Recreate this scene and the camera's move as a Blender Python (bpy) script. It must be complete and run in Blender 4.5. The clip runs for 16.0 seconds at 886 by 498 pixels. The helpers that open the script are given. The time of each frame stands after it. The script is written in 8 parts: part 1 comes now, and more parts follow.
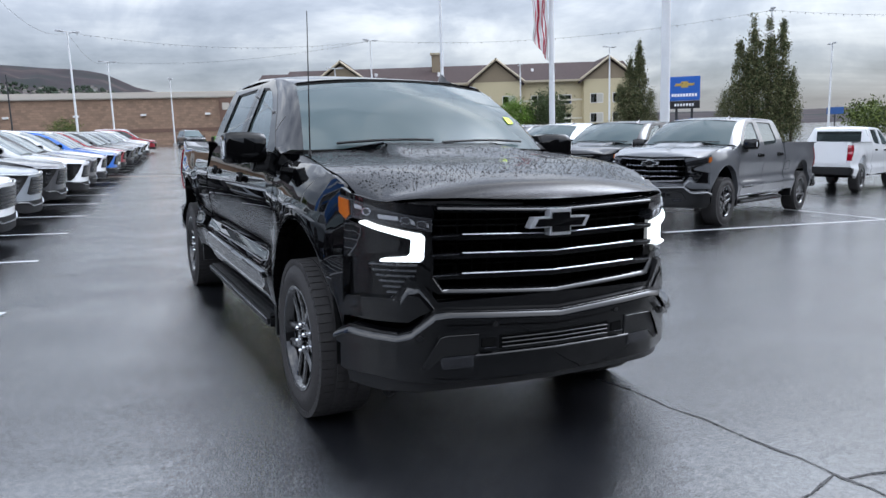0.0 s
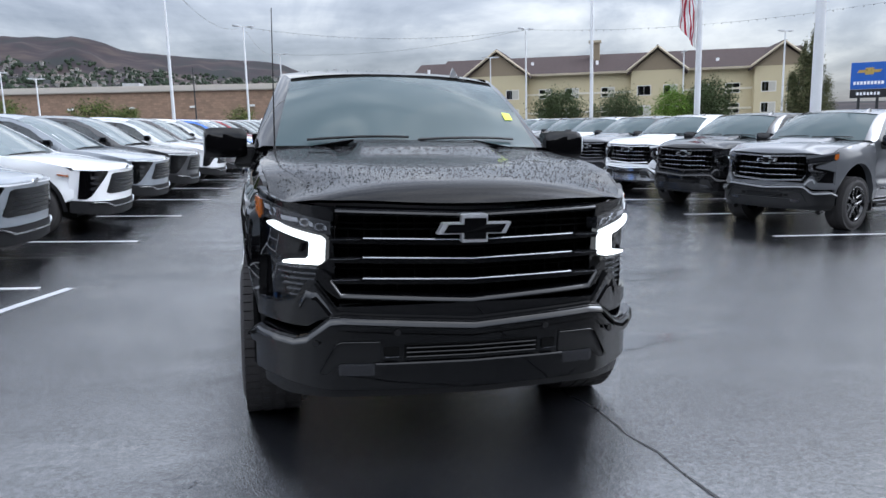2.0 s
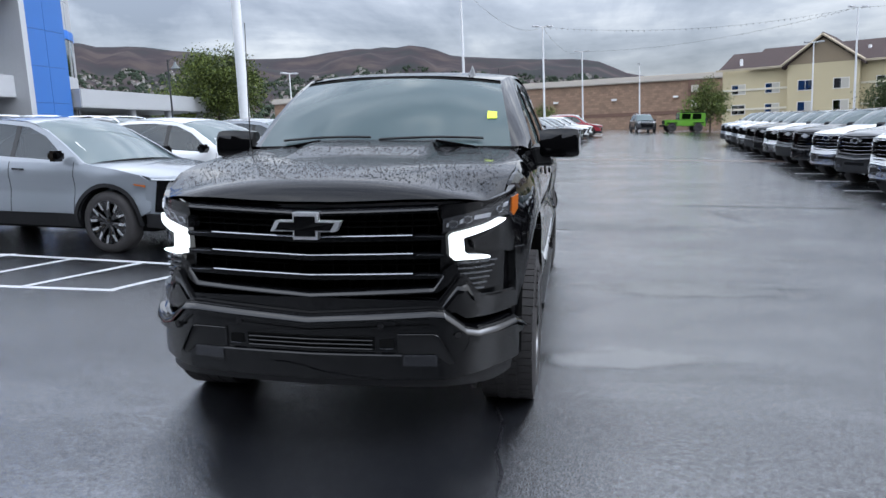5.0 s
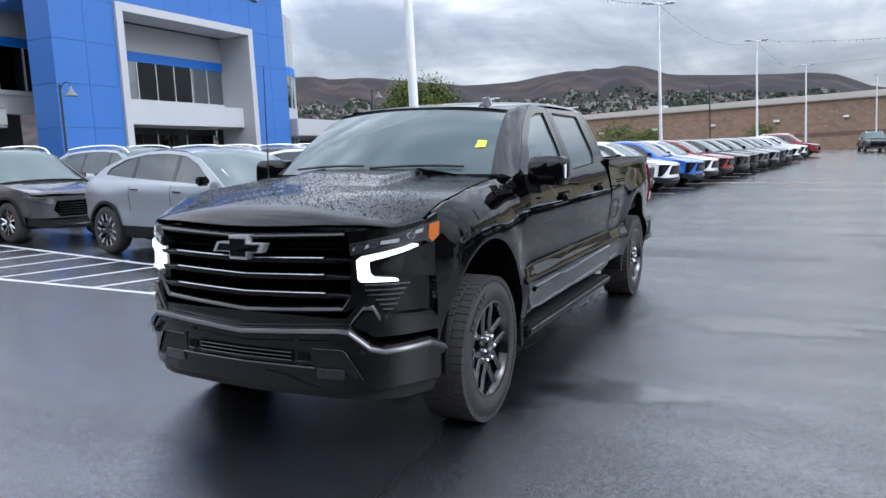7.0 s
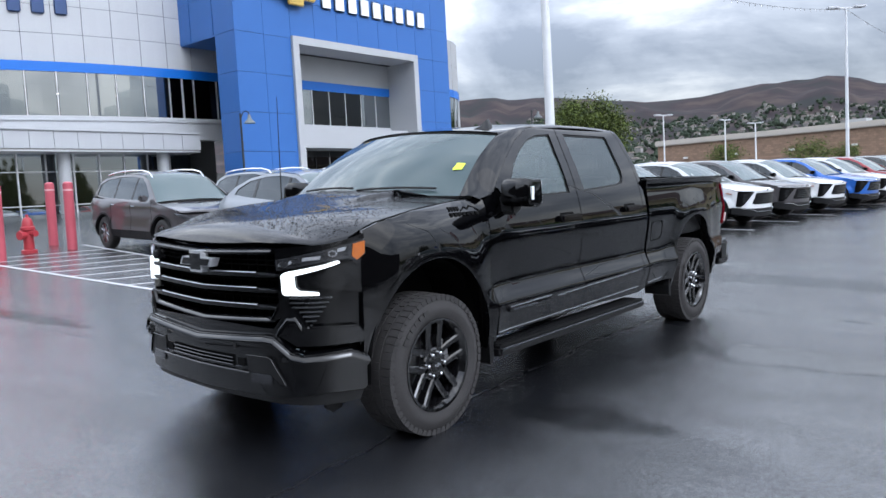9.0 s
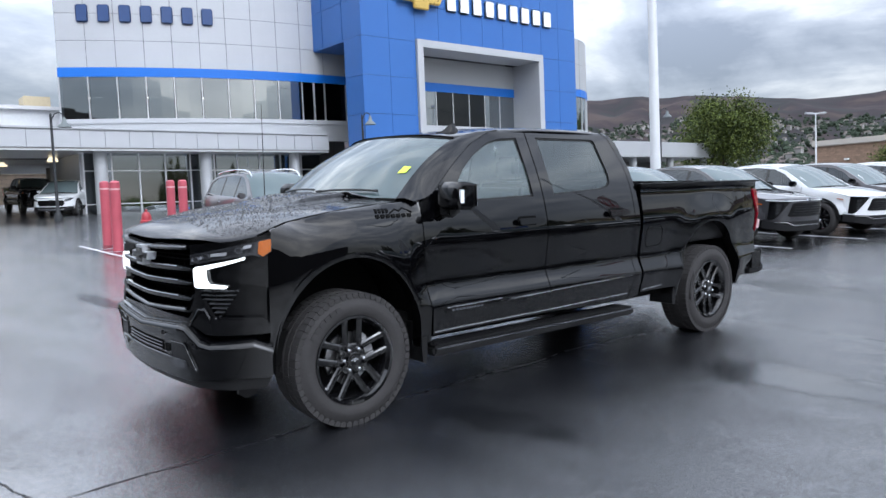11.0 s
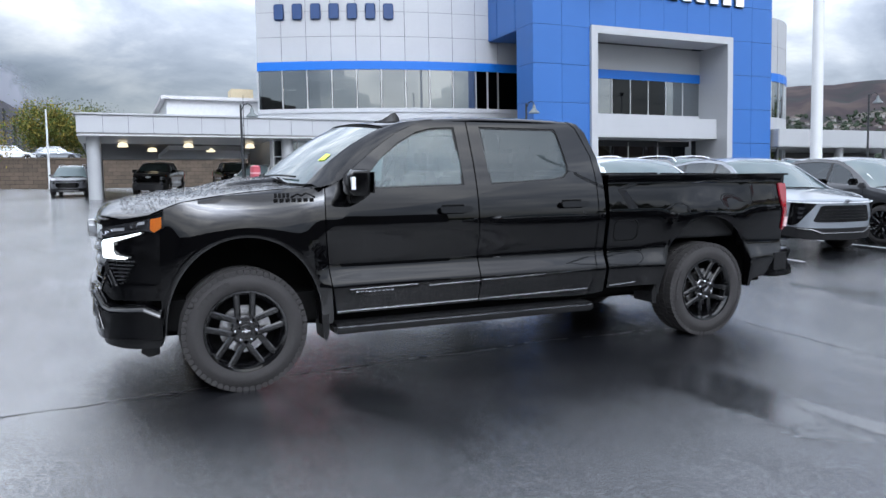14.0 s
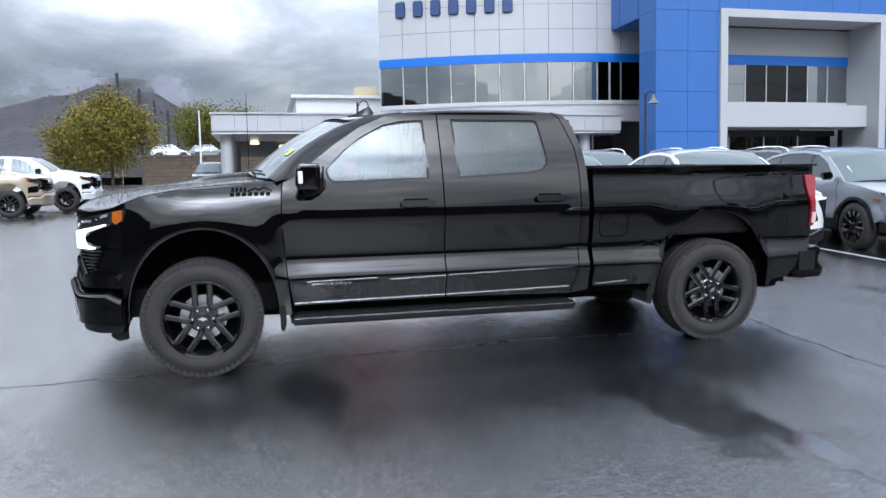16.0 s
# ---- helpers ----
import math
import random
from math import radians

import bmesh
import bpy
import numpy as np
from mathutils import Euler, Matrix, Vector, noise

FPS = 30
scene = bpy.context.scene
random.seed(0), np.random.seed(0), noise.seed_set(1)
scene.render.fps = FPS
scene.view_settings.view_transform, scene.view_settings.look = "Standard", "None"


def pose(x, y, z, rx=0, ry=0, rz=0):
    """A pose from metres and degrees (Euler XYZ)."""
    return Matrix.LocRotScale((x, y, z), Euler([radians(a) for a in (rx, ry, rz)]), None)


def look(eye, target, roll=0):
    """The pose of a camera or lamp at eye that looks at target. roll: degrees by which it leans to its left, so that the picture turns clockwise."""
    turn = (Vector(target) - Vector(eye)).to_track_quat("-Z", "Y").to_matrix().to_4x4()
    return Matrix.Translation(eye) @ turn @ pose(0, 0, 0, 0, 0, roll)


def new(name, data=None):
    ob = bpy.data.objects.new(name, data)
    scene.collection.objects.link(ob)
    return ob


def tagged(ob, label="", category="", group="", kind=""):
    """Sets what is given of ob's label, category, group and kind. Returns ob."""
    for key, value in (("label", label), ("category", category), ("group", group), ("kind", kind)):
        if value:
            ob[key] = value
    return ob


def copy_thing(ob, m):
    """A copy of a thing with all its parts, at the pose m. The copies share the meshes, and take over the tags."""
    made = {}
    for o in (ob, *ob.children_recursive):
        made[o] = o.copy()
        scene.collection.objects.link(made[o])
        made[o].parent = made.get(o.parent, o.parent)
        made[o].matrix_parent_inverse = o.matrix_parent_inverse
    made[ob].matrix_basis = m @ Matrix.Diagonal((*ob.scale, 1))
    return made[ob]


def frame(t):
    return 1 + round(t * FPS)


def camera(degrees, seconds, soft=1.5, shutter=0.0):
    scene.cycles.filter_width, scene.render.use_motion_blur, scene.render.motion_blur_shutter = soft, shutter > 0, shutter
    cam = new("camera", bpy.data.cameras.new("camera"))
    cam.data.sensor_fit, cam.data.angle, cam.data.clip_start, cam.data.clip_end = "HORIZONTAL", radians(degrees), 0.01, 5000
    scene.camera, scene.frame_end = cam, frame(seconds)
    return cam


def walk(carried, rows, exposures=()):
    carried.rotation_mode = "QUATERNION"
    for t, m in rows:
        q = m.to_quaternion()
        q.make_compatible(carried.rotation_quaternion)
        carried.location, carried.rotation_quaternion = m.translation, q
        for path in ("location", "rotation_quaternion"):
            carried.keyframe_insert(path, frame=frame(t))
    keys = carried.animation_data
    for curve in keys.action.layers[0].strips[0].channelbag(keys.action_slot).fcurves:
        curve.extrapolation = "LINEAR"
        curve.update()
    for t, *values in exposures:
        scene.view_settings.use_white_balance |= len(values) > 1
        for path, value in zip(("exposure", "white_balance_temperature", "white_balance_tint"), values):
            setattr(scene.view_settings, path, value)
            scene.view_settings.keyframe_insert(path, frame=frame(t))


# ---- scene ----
cam = camera(61.8, 16.0)
# The lot falls gently towards +x: SLOPE lays what stands square on it into the upright world.
SLOPE = Euler((0, radians(2.12), 0)).to_matrix().to_4x4()
PATH = [
    (0, (-1.947, -2.726, 1.419), (-1.078, -0.947, 1.133), 0.1),
    (0.5, (-1.726, -2.732, 1.447), (-0.922, -0.924, 1.155), 0.3),
    (1, (-1.465, -2.843, 1.445), (-0.745, -1.001, 1.15), 0.5),
    (1.5, (-1.184, -2.952, 1.467), (-0.578, -1.07, 1.164), 0.6),
    (2, (-0.88, -2.956, 1.473), (-0.407, -1.039, 1.156), 0.6),
    (2.5, (-0.564, -3.031, 1.466), (-0.231, -1.087, 1.132), 0.7),
    (3, (-0.24, -3.084, 1.481), (-0.043, -1.124, 1.132), 0.6),
    (3.5, (0.088, -3.067, 1.492), (0.152, -1.1, 1.137), 0.4),
    (4, (0.454, -3.092, 1.491), (0.389, -1.124, 1.14), 0.1),
    (6.5, (2.175, -2.872, 1.519), (1.429, -1.036, 1.243), -0.9),
    (7, (2.526, -2.805, 1.519), (1.658, -1.023, 1.257), -1.1),
    (7.5, (2.826, -2.695, 1.506), (1.844, -0.97, 1.261), -1.2),
    (8, (3.114, -2.56, 1.514), (2.028, -0.896, 1.286), -1.4),
    (8.5, (3.454, -2.441, 1.523), (2.273, -0.841, 1.311), -1.4),
    (9, (3.703, -2.254, 1.51), (2.435, -0.72, 1.31), -1.5),
    (11.3, (4.883, -1.293, 1.501), (3.315, -0.066, 1.307), -0.9),
    (11.5, (4.977, -1.201, 1.501), (3.387, -0.003, 1.305), -0.8),
    (12, (5.153, -0.918, 1.509), (3.514, 0.209, 1.305), -0.5),
    (12.5, (5.387, -0.644, 1.491), (3.701, 0.41, 1.28), -0.2),
    (13, (5.563, -0.377, 1.483), (3.831, 0.6, 1.268), -0.1),
    (13.5, (5.706, -0.096, 1.488), (3.932, 0.8, 1.271), -0.1),
    (14, (5.917, 0.186, 1.477), (4.104, 1.002, 1.261), -0.2),
    (14.5, (6.036, 0.473, 1.468), (4.188, 1.207, 1.252), -0.4),
    (15, (6.104, 0.786, 1.486), (4.225, 1.435, 1.267), -0.6),
    (15.5, (6.205, 1.123, 1.469), (4.297, 1.681, 1.247), -0.6),
    (16, (6.276, 1.422, 1.462), (4.344, 1.886, 1.233), -0.7),
]
walk(cam, [(t, SLOPE @ look(eye, target, roll)) for t, eye, target, roll in PATH])

# ---- world, sun ----
world = bpy.data.worlds.new("overcast_sky")
scene.world = world
world.use_nodes = True
wn, wl = world.node_tree.nodes, world.node_tree.links
wn.clear()


def wnode(kind, **kw):
    n = wn.new(kind)
    for k, v in kw.items():
        n.inputs[k].default_value = v
    return n


SUN_WAY = Vector((0.72, -0.08, 0.69)).normalized()
sky = wn.new("ShaderNodeTexSky")
sky.sky_type, sky.sun_disc = "NISHITA", False
sky.sun_elevation, sky.sun_rotation = math.asin(SUN_WAY.z), math.atan2(SUN_WAY.x, SUN_WAY.y)
sky_level = wn.new("ShaderNodeVectorMath")
sky_level.operation = "SCALE"
sky_level.inputs["Scale"].default_value = 0.14
wl.new(sky.outputs[0], sky_level.inputs[0])
coord = wn.new("ShaderNodeTexCoord")
split = wn.new("ShaderNodeSeparateXYZ")
wl.new(coord.outputs["Generated"], split.inputs[0])


def wmath(op, a, b=0.0):
    n = wn.new("ShaderNodeMath")
    n.operation = op
    for i, v in enumerate((a, b)):
        if isinstance(v, (int, float)):
            n.inputs[i].default_value = v
        else:
            wl.new(v, n.inputs[i])
    return n.outputs[0]


# a cloud deck: the direction laid onto a flat layer overhead
depth = wmath("ADD", wmath("MAXIMUM", split.outputs["Z"], 0.0), 0.10)
flat = wn.new("ShaderNodeCombineXYZ")
wl.new(wmath("DIVIDE", split.outputs["X"], depth), flat.inputs[0])
wl.new(wmath("DIVIDE", split.outputs["Y"], depth), flat.inputs[1])
wl.new(wmath("MULTIPLY", split.outputs["Z"], 5.0), flat.inputs[2])
big = wnode("ShaderNodeTexNoise", Scale=0.55, Detail=8.0, Roughness=0.56, Distortion=0.5)
wl.new(flat.outputs[0], big.inputs["Vector"])
puffs = wnode("ShaderNodeTexNoise", Scale=4.2, Detail=8.0, Roughness=0.58, Distortion=0.35)
stretch = wn.new("ShaderNodeVectorMath")
stretch.operation = "MULTIPLY"
stretch.inputs[1].default_value = (1.0, 1.0, 2.2)
wl.new(coord.outputs["Generated"], stretch.inputs[0])
wl.new(stretch.outputs[0], puffs.inputs["Vector"])
mixed = wmath("ADD", wmath("MULTIPLY", big.outputs[0], 0.42), wmath("MULTIPLY", puffs.outputs[0], 0.58))
ramp = wn.new("ShaderNodeValToRGB")
wl.new(mixed, ramp.inputs[0])
stops = ramp.color_ramp.elements
stops[0].position, stops[0].color = 0.39, (0.25, 0.287, 0.366, 1)
stops[1].position, stops[1].color = 0.61, (0.80, 0.842, 0.905, 1)
mid = ramp.color_ramp.elements.new(0.5)
mid.color = (0.445, 0.492, 0.585, 1)
lift = wn.new("ShaderNodeVectorMath")
lift.operation = "SCALE"
# brighter towards the zenith, where the deck is thinner
wl.new(ramp.outputs[0], lift.inputs[0])
up = wmath("MINIMUM", wmath("MAXIMUM", split.outputs["Z"], 0.0), 0.5)
wl.new(wmath("ADD", 0.33, wmath("MULTIPLY", up, wmath("ADD", 2.3, wmath("MULTIPLY", up, 2.2)))), lift.inputs["Scale"])
# the veiled sun: a broad bright area of the deck behind the camera
aim = wn.new("ShaderNodeVectorMath")
aim.operation = "DOT_PRODUCT"
aim.inputs[1].default_value = SUN_WAY
wl.new(coord.outputs["Generated"], aim.inputs[0])
veil = wmath("ADD", 1.0, wmath("MULTIPLY", wmath("POWER", wmath("MAXIMUM", aim.outputs["Value"], 0.0), 36.0), 9.0))
# heavier cloud low in the west, thinning out upwards
high = wmath("MINIMUM", wmath("MAXIMUM", wmath("MULTIPLY", wmath("SUBTRACT", split.outputs["Z"], 0.14), 6.5), 0.0), 1.0)
low = wmath("SUBTRACT", 1.0, high)
west = wn.new("ShaderNodeVectorMath")
west.operation = "DOT_PRODUCT"
west.inputs[1].default_value = (-0.93, -0.36, 0.0)
wl.new(coord.outputs["Generated"], west.inputs[0])
veil = wmath("MULTIPLY", veil, wmath("SUBTRACT", 1.0, wmath("MULTIPLY", low, wmath("MULTIPLY", wmath("POWER", wmath("MAXIMUM", west.outputs["Value"], 0.0), 4.0), 0.72))))
# high western sky, out of view, lifted to brighten the wet ground
veil = wmath("MULTIPLY", veil, wmath("ADD", 1.0, wmath("MULTIPLY", high, wmath("MULTIPLY", wmath("MAXIMUM", west.outputs["Value"], 0.0), 0.6))))
# low southern sky, out of view, dimmed to darken the truck's front
south = wmath("POWER", wmath("MAXIMUM", wmath("MULTIPLY", split.outputs["Y"], -1.0), 0.0), 2.0)
veil = wmath("MULTIPLY", veil, wmath("SUBTRACT", 1.0, wmath("MULTIPLY", low, wmath("MULTIPLY", south, 0.6))))
lit = wn.new("ShaderNodeVectorMath")
lit.operation = "SCALE"
wl.new(lift.outputs[0], lit.inputs[0])
wl.new(veil, lit.inputs["Scale"])
blend = wn.new("ShaderNodeMixRGB")
blend.inputs[0].default_value = 0.9
wl.new(sky_level.outputs[0], blend.inputs[1])
wl.new(lit.outputs[0], blend.inputs[2])
back = wnode("ShaderNodeBackground", Strength=1.65)
wl.new(blend.outputs[0], back.inputs[0])
wout = wn.new("ShaderNodeOutputWorld")
wl.new(back.outputs[0], wout.inputs[0])

sun = new("sun", bpy.data.lights.new("sun", "SUN"))
sun.data.energy, sun.data.angle, sun.data.color = 0.5, radians(75), (1.0, 0.96, 0.9)
sun.matrix_world = look(SUN_WAY * 60, (0, 0, 0))
scene.view_settings.exposure = 0.14

# ---- materials ----
MATS = {}


def mat(name, col, rough=0.5, metal=0.0, var=0.12, scale=6.0, bump=0.0, bscale=60.0, coat=0.0, spec=0.5, grain=0.06, rvar=0.1):
    """A surface with two scales of variation: broad patches and fine grain."""
    if name in MATS:
        return MATS[name]
    m = bpy.data.materials.new(name)
    m.use_nodes = True
    n, l = m.node_tree.nodes, m.node_tree.links
    b = n["Principled BSDF"]
    tc = n.new("ShaderNodeTexCoord")
    broad = n.new("ShaderNodeTexNoise")
    broad.inputs["Scale"].default_value, broad.inputs["Detail"].default_value = scale, 4
    fine = n.new("ShaderNodeTexNoise")
    fine.inputs["Scale"].default_value, fine.inputs["Detail"].default_value = bscale, 3
    for t in (broad, fine):
        l.new(tc.outputs["Object"], t.inputs["Vector"])
    mix = n.new("ShaderNodeMixRGB")
    mix.inputs[1].default_value = (*[c * (1 - var) for c in col], 1)
    mix.inputs[2].default_value = (*[min(1, c * (1 + var)) for c in col], 1)
    l.new(broad.outputs[0], mix.inputs[0])
    mix2 = n.new("ShaderNodeMixRGB")
    mix2.blend_type = "MULTIPLY"
    mix2.inputs[0].default_value = 1
    mr = n.new("ShaderNodeMapRange")
    mr.inputs[1].default_value, mr.inputs[2].default_value = 0.3, 0.7
    mr.inputs[3].default_value, mr.inputs[4].default_value = 1 - grain, 1 + grain
    l.new(fine.outputs[0], mr.inputs[0])
    l.new(mix.outputs[0], mix2.inputs[1])
    l.new(mr.outputs[0], mix2.inputs[2])
    l.new(mix2.outputs[0], b.inputs["Base Color"])
    rr = n.new("ShaderNodeMapRange")
    rr.inputs[3].default_value, rr.inputs[4].default_value = max(0.02, rough - rvar), min(1, rough + rvar)
    l.new(broad.outputs[0], rr.inputs[0])
    l.new(rr.outputs[0], b.inputs["Roughness"])
    b.inputs["Metallic"].default_value = metal
    b.inputs["Coat Weight"].default_value = coat
    b.inputs["Coat Roughness"].default_value = 0.03
    b.inputs["Coat IOR"].default_value = 1.53
    b.inputs["Specular IOR Level"].default_value = min(spec, 0.15) if rough >= 0.8 else spec
    if bump:
        bp = n.new("ShaderNodeBump")
        bp.inputs["Strength"].default_value, bp.inputs["Distance"].default_value = bump, 0.01
        l.new(fine.outputs[0], bp.inputs["Height"])
        l.new(bp.outputs[0], b.inputs["Normal"])
    MATS[name] = m
    return m


def paint(name, col, metal=0.0, rough=0.3):
    return mat("paint_" + name, col, rough, metal, var=0.04, scale=2, bscale=900, grain=0.12 if metal else 0.02, coat=1.0, rvar=0.03, spec=0.25 if metal else (0.0 if max(col) < 0.05 else 0.3))


def glow(name, col, strength):
    m = bpy.data.materials.new(name)
    m.use_nodes = True
    b = m.node_tree.nodes["Principled BSDF"]
    b.inputs["Base Color"].default_value = (*col, 1)
    b.inputs["Emission Color"].default_value = (*col, 1)
    b.inputs["Emission Strength"].default_value = strength
    return m


def glass(name, tint, alpha=0.55, rough=0.02, haze=0.0):
    """Window glass: a mirror-smooth dark sheet, part see-through; haze: pale rain film that also stands in for bright
    sheen.
    """
    m = bpy.data.materials.new(name)
    m.use_nodes = True
    n, l = m.node_tree.nodes, m.node_tree.links
    out = n["Material Output"]
    n.remove(n["Principled BSDF"])
    tr = n.new("ShaderNodeBsdfTransparent")
    tr.inputs[0].default_value = (*tint, 1)
    gl = n.new("ShaderNodeBsdfGlossy")
    gl.inputs["Roughness"].default_value = rough
    gl.inputs[0].default_value = (0.9, 0.95, 0.97, 1)
    fr = n.new("ShaderNodeLayerWeight")
    fr.inputs[0].default_value = 0.5
    pw = n.new("ShaderNodeMath")
    pw.operation = "POWER"
    pw.inputs[1].default_value = 4.0
    l.new(fr.outputs["Facing"], pw.inputs[0])
    up = n.new("ShaderNodeMath")
    up.operation = "MULTIPLY_ADD"
    up.inputs[1].default_value, up.inputs[2].default_value = 0.9, alpha
    up.use_clamp = True
    l.new(pw.outputs[0], up.inputs[0])
    mx = n.new("ShaderNodeMixShader")
    l.new(up.outputs[0], mx.inputs[0])
    l.new(tr.outputs[0], mx.inputs[1])
    l.new(gl.outputs[0], mx.inputs[2])
    if haze:
        film = n.new("ShaderNodeBsdfDiffuse")
        film.inputs[0].default_value = (0.40, 0.53, 0.54, 1)
        mh = n.new("ShaderNodeMixShader")
        mh.inputs[0].default_value = haze
        l.new(mx.outputs[0], mh.inputs[1])
        l.new(film.outputs[0], mh.inputs[2])
        mx = mh
    l.new(mx.outputs[0], out.inputs[0])
    return m


def sheen_glass(name, col, alpha):
    """Glass with a rain film and the sky's pale sheen put into its base colour, part see-through."""
    m = bpy.data.materials.new(name)
    m.use_nodes = True
    b = m.node_tree.nodes["Principled BSDF"]
    b.inputs["Base Color"].default_value = (*col, 1)
    b.inputs["Roughness"].default_value = 0.04
    b.inputs["Alpha"].default_value = alpha
    return m


def wet_asphalt():
    m = bpy.data.materials.new("wet_asphalt")
    m.use_nodes = True
    n, l = m.node_tree.nodes, m.node_tree.links
    b = n["Principled BSDF"]
    tc = n.new("ShaderNodeTexCoord")

    def noise_of(scale, detail=4.0, rough=0.5, vec=None, distort=0.0):
        t = n.new("ShaderNodeTexNoise")
        t.inputs["Scale"].default_value, t.inputs["Detail"].default_value = scale, detail
        t.inputs["Roughness"].default_value, t.inputs["Distortion"].default_value = rough, distort
        l.new(vec or tc.outputs["Object"], t.inputs["Vector"])
        return t.outputs[0]

    def ranged(v, a, b2, lo, hi):
        t = n.new("ShaderNodeMapRange")
        t.inputs[1].default_value, t.inputs[2].default_value, t.inputs[3].default_value, t.inputs[4].default_value = a, b2, lo, hi
        l.new(v, t.inputs[0])
        return t.outputs[0]

    def times(a, b2, op="MULTIPLY"):
        t = n.new("ShaderNodeMath")
        t.operation = op
        for i, v in enumerate((a, b2)):
            if isinstance(v, (int, float)):
                t.inputs[i].default_value = v
            else:
                l.new(v, t.inputs[i])
        return t.outputs[0]

    # film of water, thicker in patches drawn out along the fall of the lot
    mp = n.new("ShaderNodeMapping")
    mp.inputs["Scale"].default_value = (0.45, 1.0, 1.0)
    l.new(tc.outputs["Object"], mp.inputs[0])
    film = noise_of(0.5, 6, 0.65, mp.outputs[0], 0.4)
    wet = ranged(film, 0.40, 0.66, 0.0, 1.0)
    grain = noise_of(150, 3, 0.65)
    stones = n.new("ShaderNodeTexVoronoi")
    stones.inputs["Scale"].default_value = 95
    l.new(tc.outputs["Object"], stones.inputs["Vector"])
    coarse = noise_of(38, 5, 0.75)
    wide = noise_of(1.3, 5, 0.6)
    mix = n.new("ShaderNodeMixRGB")
    mix.inputs[1].default_value, mix.inputs[2].default_value = (0.004, 0.0044, 0.0056, 1), (0.014, 0.015, 0.018, 1)
    l.new(times(times(wide, 0.4), times(grain, 0.6), "ADD"), mix.inputs[0])
    chips = n.new("ShaderNodeTexVoronoi")
    chips.inputs["Scale"].default_value = 85
    l.new(tc.outputs["Object"], chips.inputs["Vector"])
    tone = n.new("ShaderNodeSeparateColor")
    l.new(chips.outputs["Color"], tone.inputs[0])
    pale = n.new("ShaderNodeMixRGB")
    pale.inputs[2].default_value = (0.05, 0.051, 0.055, 1)
    l.new(times(ranged(tone.outputs[0], 0.72, 0.95, 0.0, 1.0), ranged(chips.outputs["Distance"], 0.25, 0.5, 1.0, 0.0)), pale.inputs[0])
    l.new(mix.outputs[0], pale.inputs[1])
    l.new(pale.outputs[0], b.inputs["Base Color"])
    l.new(times(ranged(wet, 0, 1, 0.19, 0.11), ranged(coarse, 0.3, 0.7, 0.05, -0.05), "ADD"), b.inputs["Roughness"])
    b.inputs["IOR"].default_value = 2.05
    l.new(ranged(coarse, 0.36, 0.64, 0.45, 1.0), b.inputs["Specular IOR Level"])
    l.new(times(ranged(wet, 0, 1, 0.5, 1.0), ranged(grain, 0.35, 0.65, 0.7, 1.0)), b.inputs["Coat Weight"])
    b.inputs["Coat Roughness"].default_value = 0.06
    b.inputs["Coat IOR"].default_value = 1.4
    bp = n.new("ShaderNodeBump")
    bp.inputs["Distance"].default_value = 0.012
    l.new(ranged(wet, 0, 1, 0.34, 0.17), bp.inputs["Strength"])
    l.new(times(times(grain, times(stones.outputs["Distance"], 0.8), "ADD"), times(coarse, 0.7), "ADD"), bp.inputs["Height"])
    l.new(bp.outputs[0], b.inputs["Normal"])
    l.new(bp.outputs[0], b.inputs["Coat Normal"])
    return m


ASPHALT = wet_asphalt()
CONCRETE = mat("concrete", (0.35, 0.34, 0.33), 0.7, bump=0.3, bscale=80)
LINE = mat("line_paint", (0.46, 0.47, 0.49), 0.4, var=0.2, scale=3, bump=0.4, bscale=120, grain=0.2)
TAR = mat("tar_seam", (0.010, 0.010, 0.012), 0.28, bump=1.0, bscale=60)
WHITE_PANEL = mat("white_composite_panel", (0.41, 0.42, 0.435), 0.45, 0.1, var=0.06, scale=0.8, bscale=30)
GREY_PANEL = mat("grey_composite_panel", (0.37, 0.38, 0.39), 0.45, 0.1, var=0.06, scale=0.8, bscale=30)
BLUE_PANEL = mat("blue_composite_panel", (0.029, 0.122, 0.365), 0.42, 0.0, var=0.05, scale=0.6, bscale=30)
JOINT = mat("dark_joint", (0.06, 0.065, 0.075), 0.7)
BAND = mat("blue_band", (0.004, 0.13, 0.50), 0.35, var=0.05)
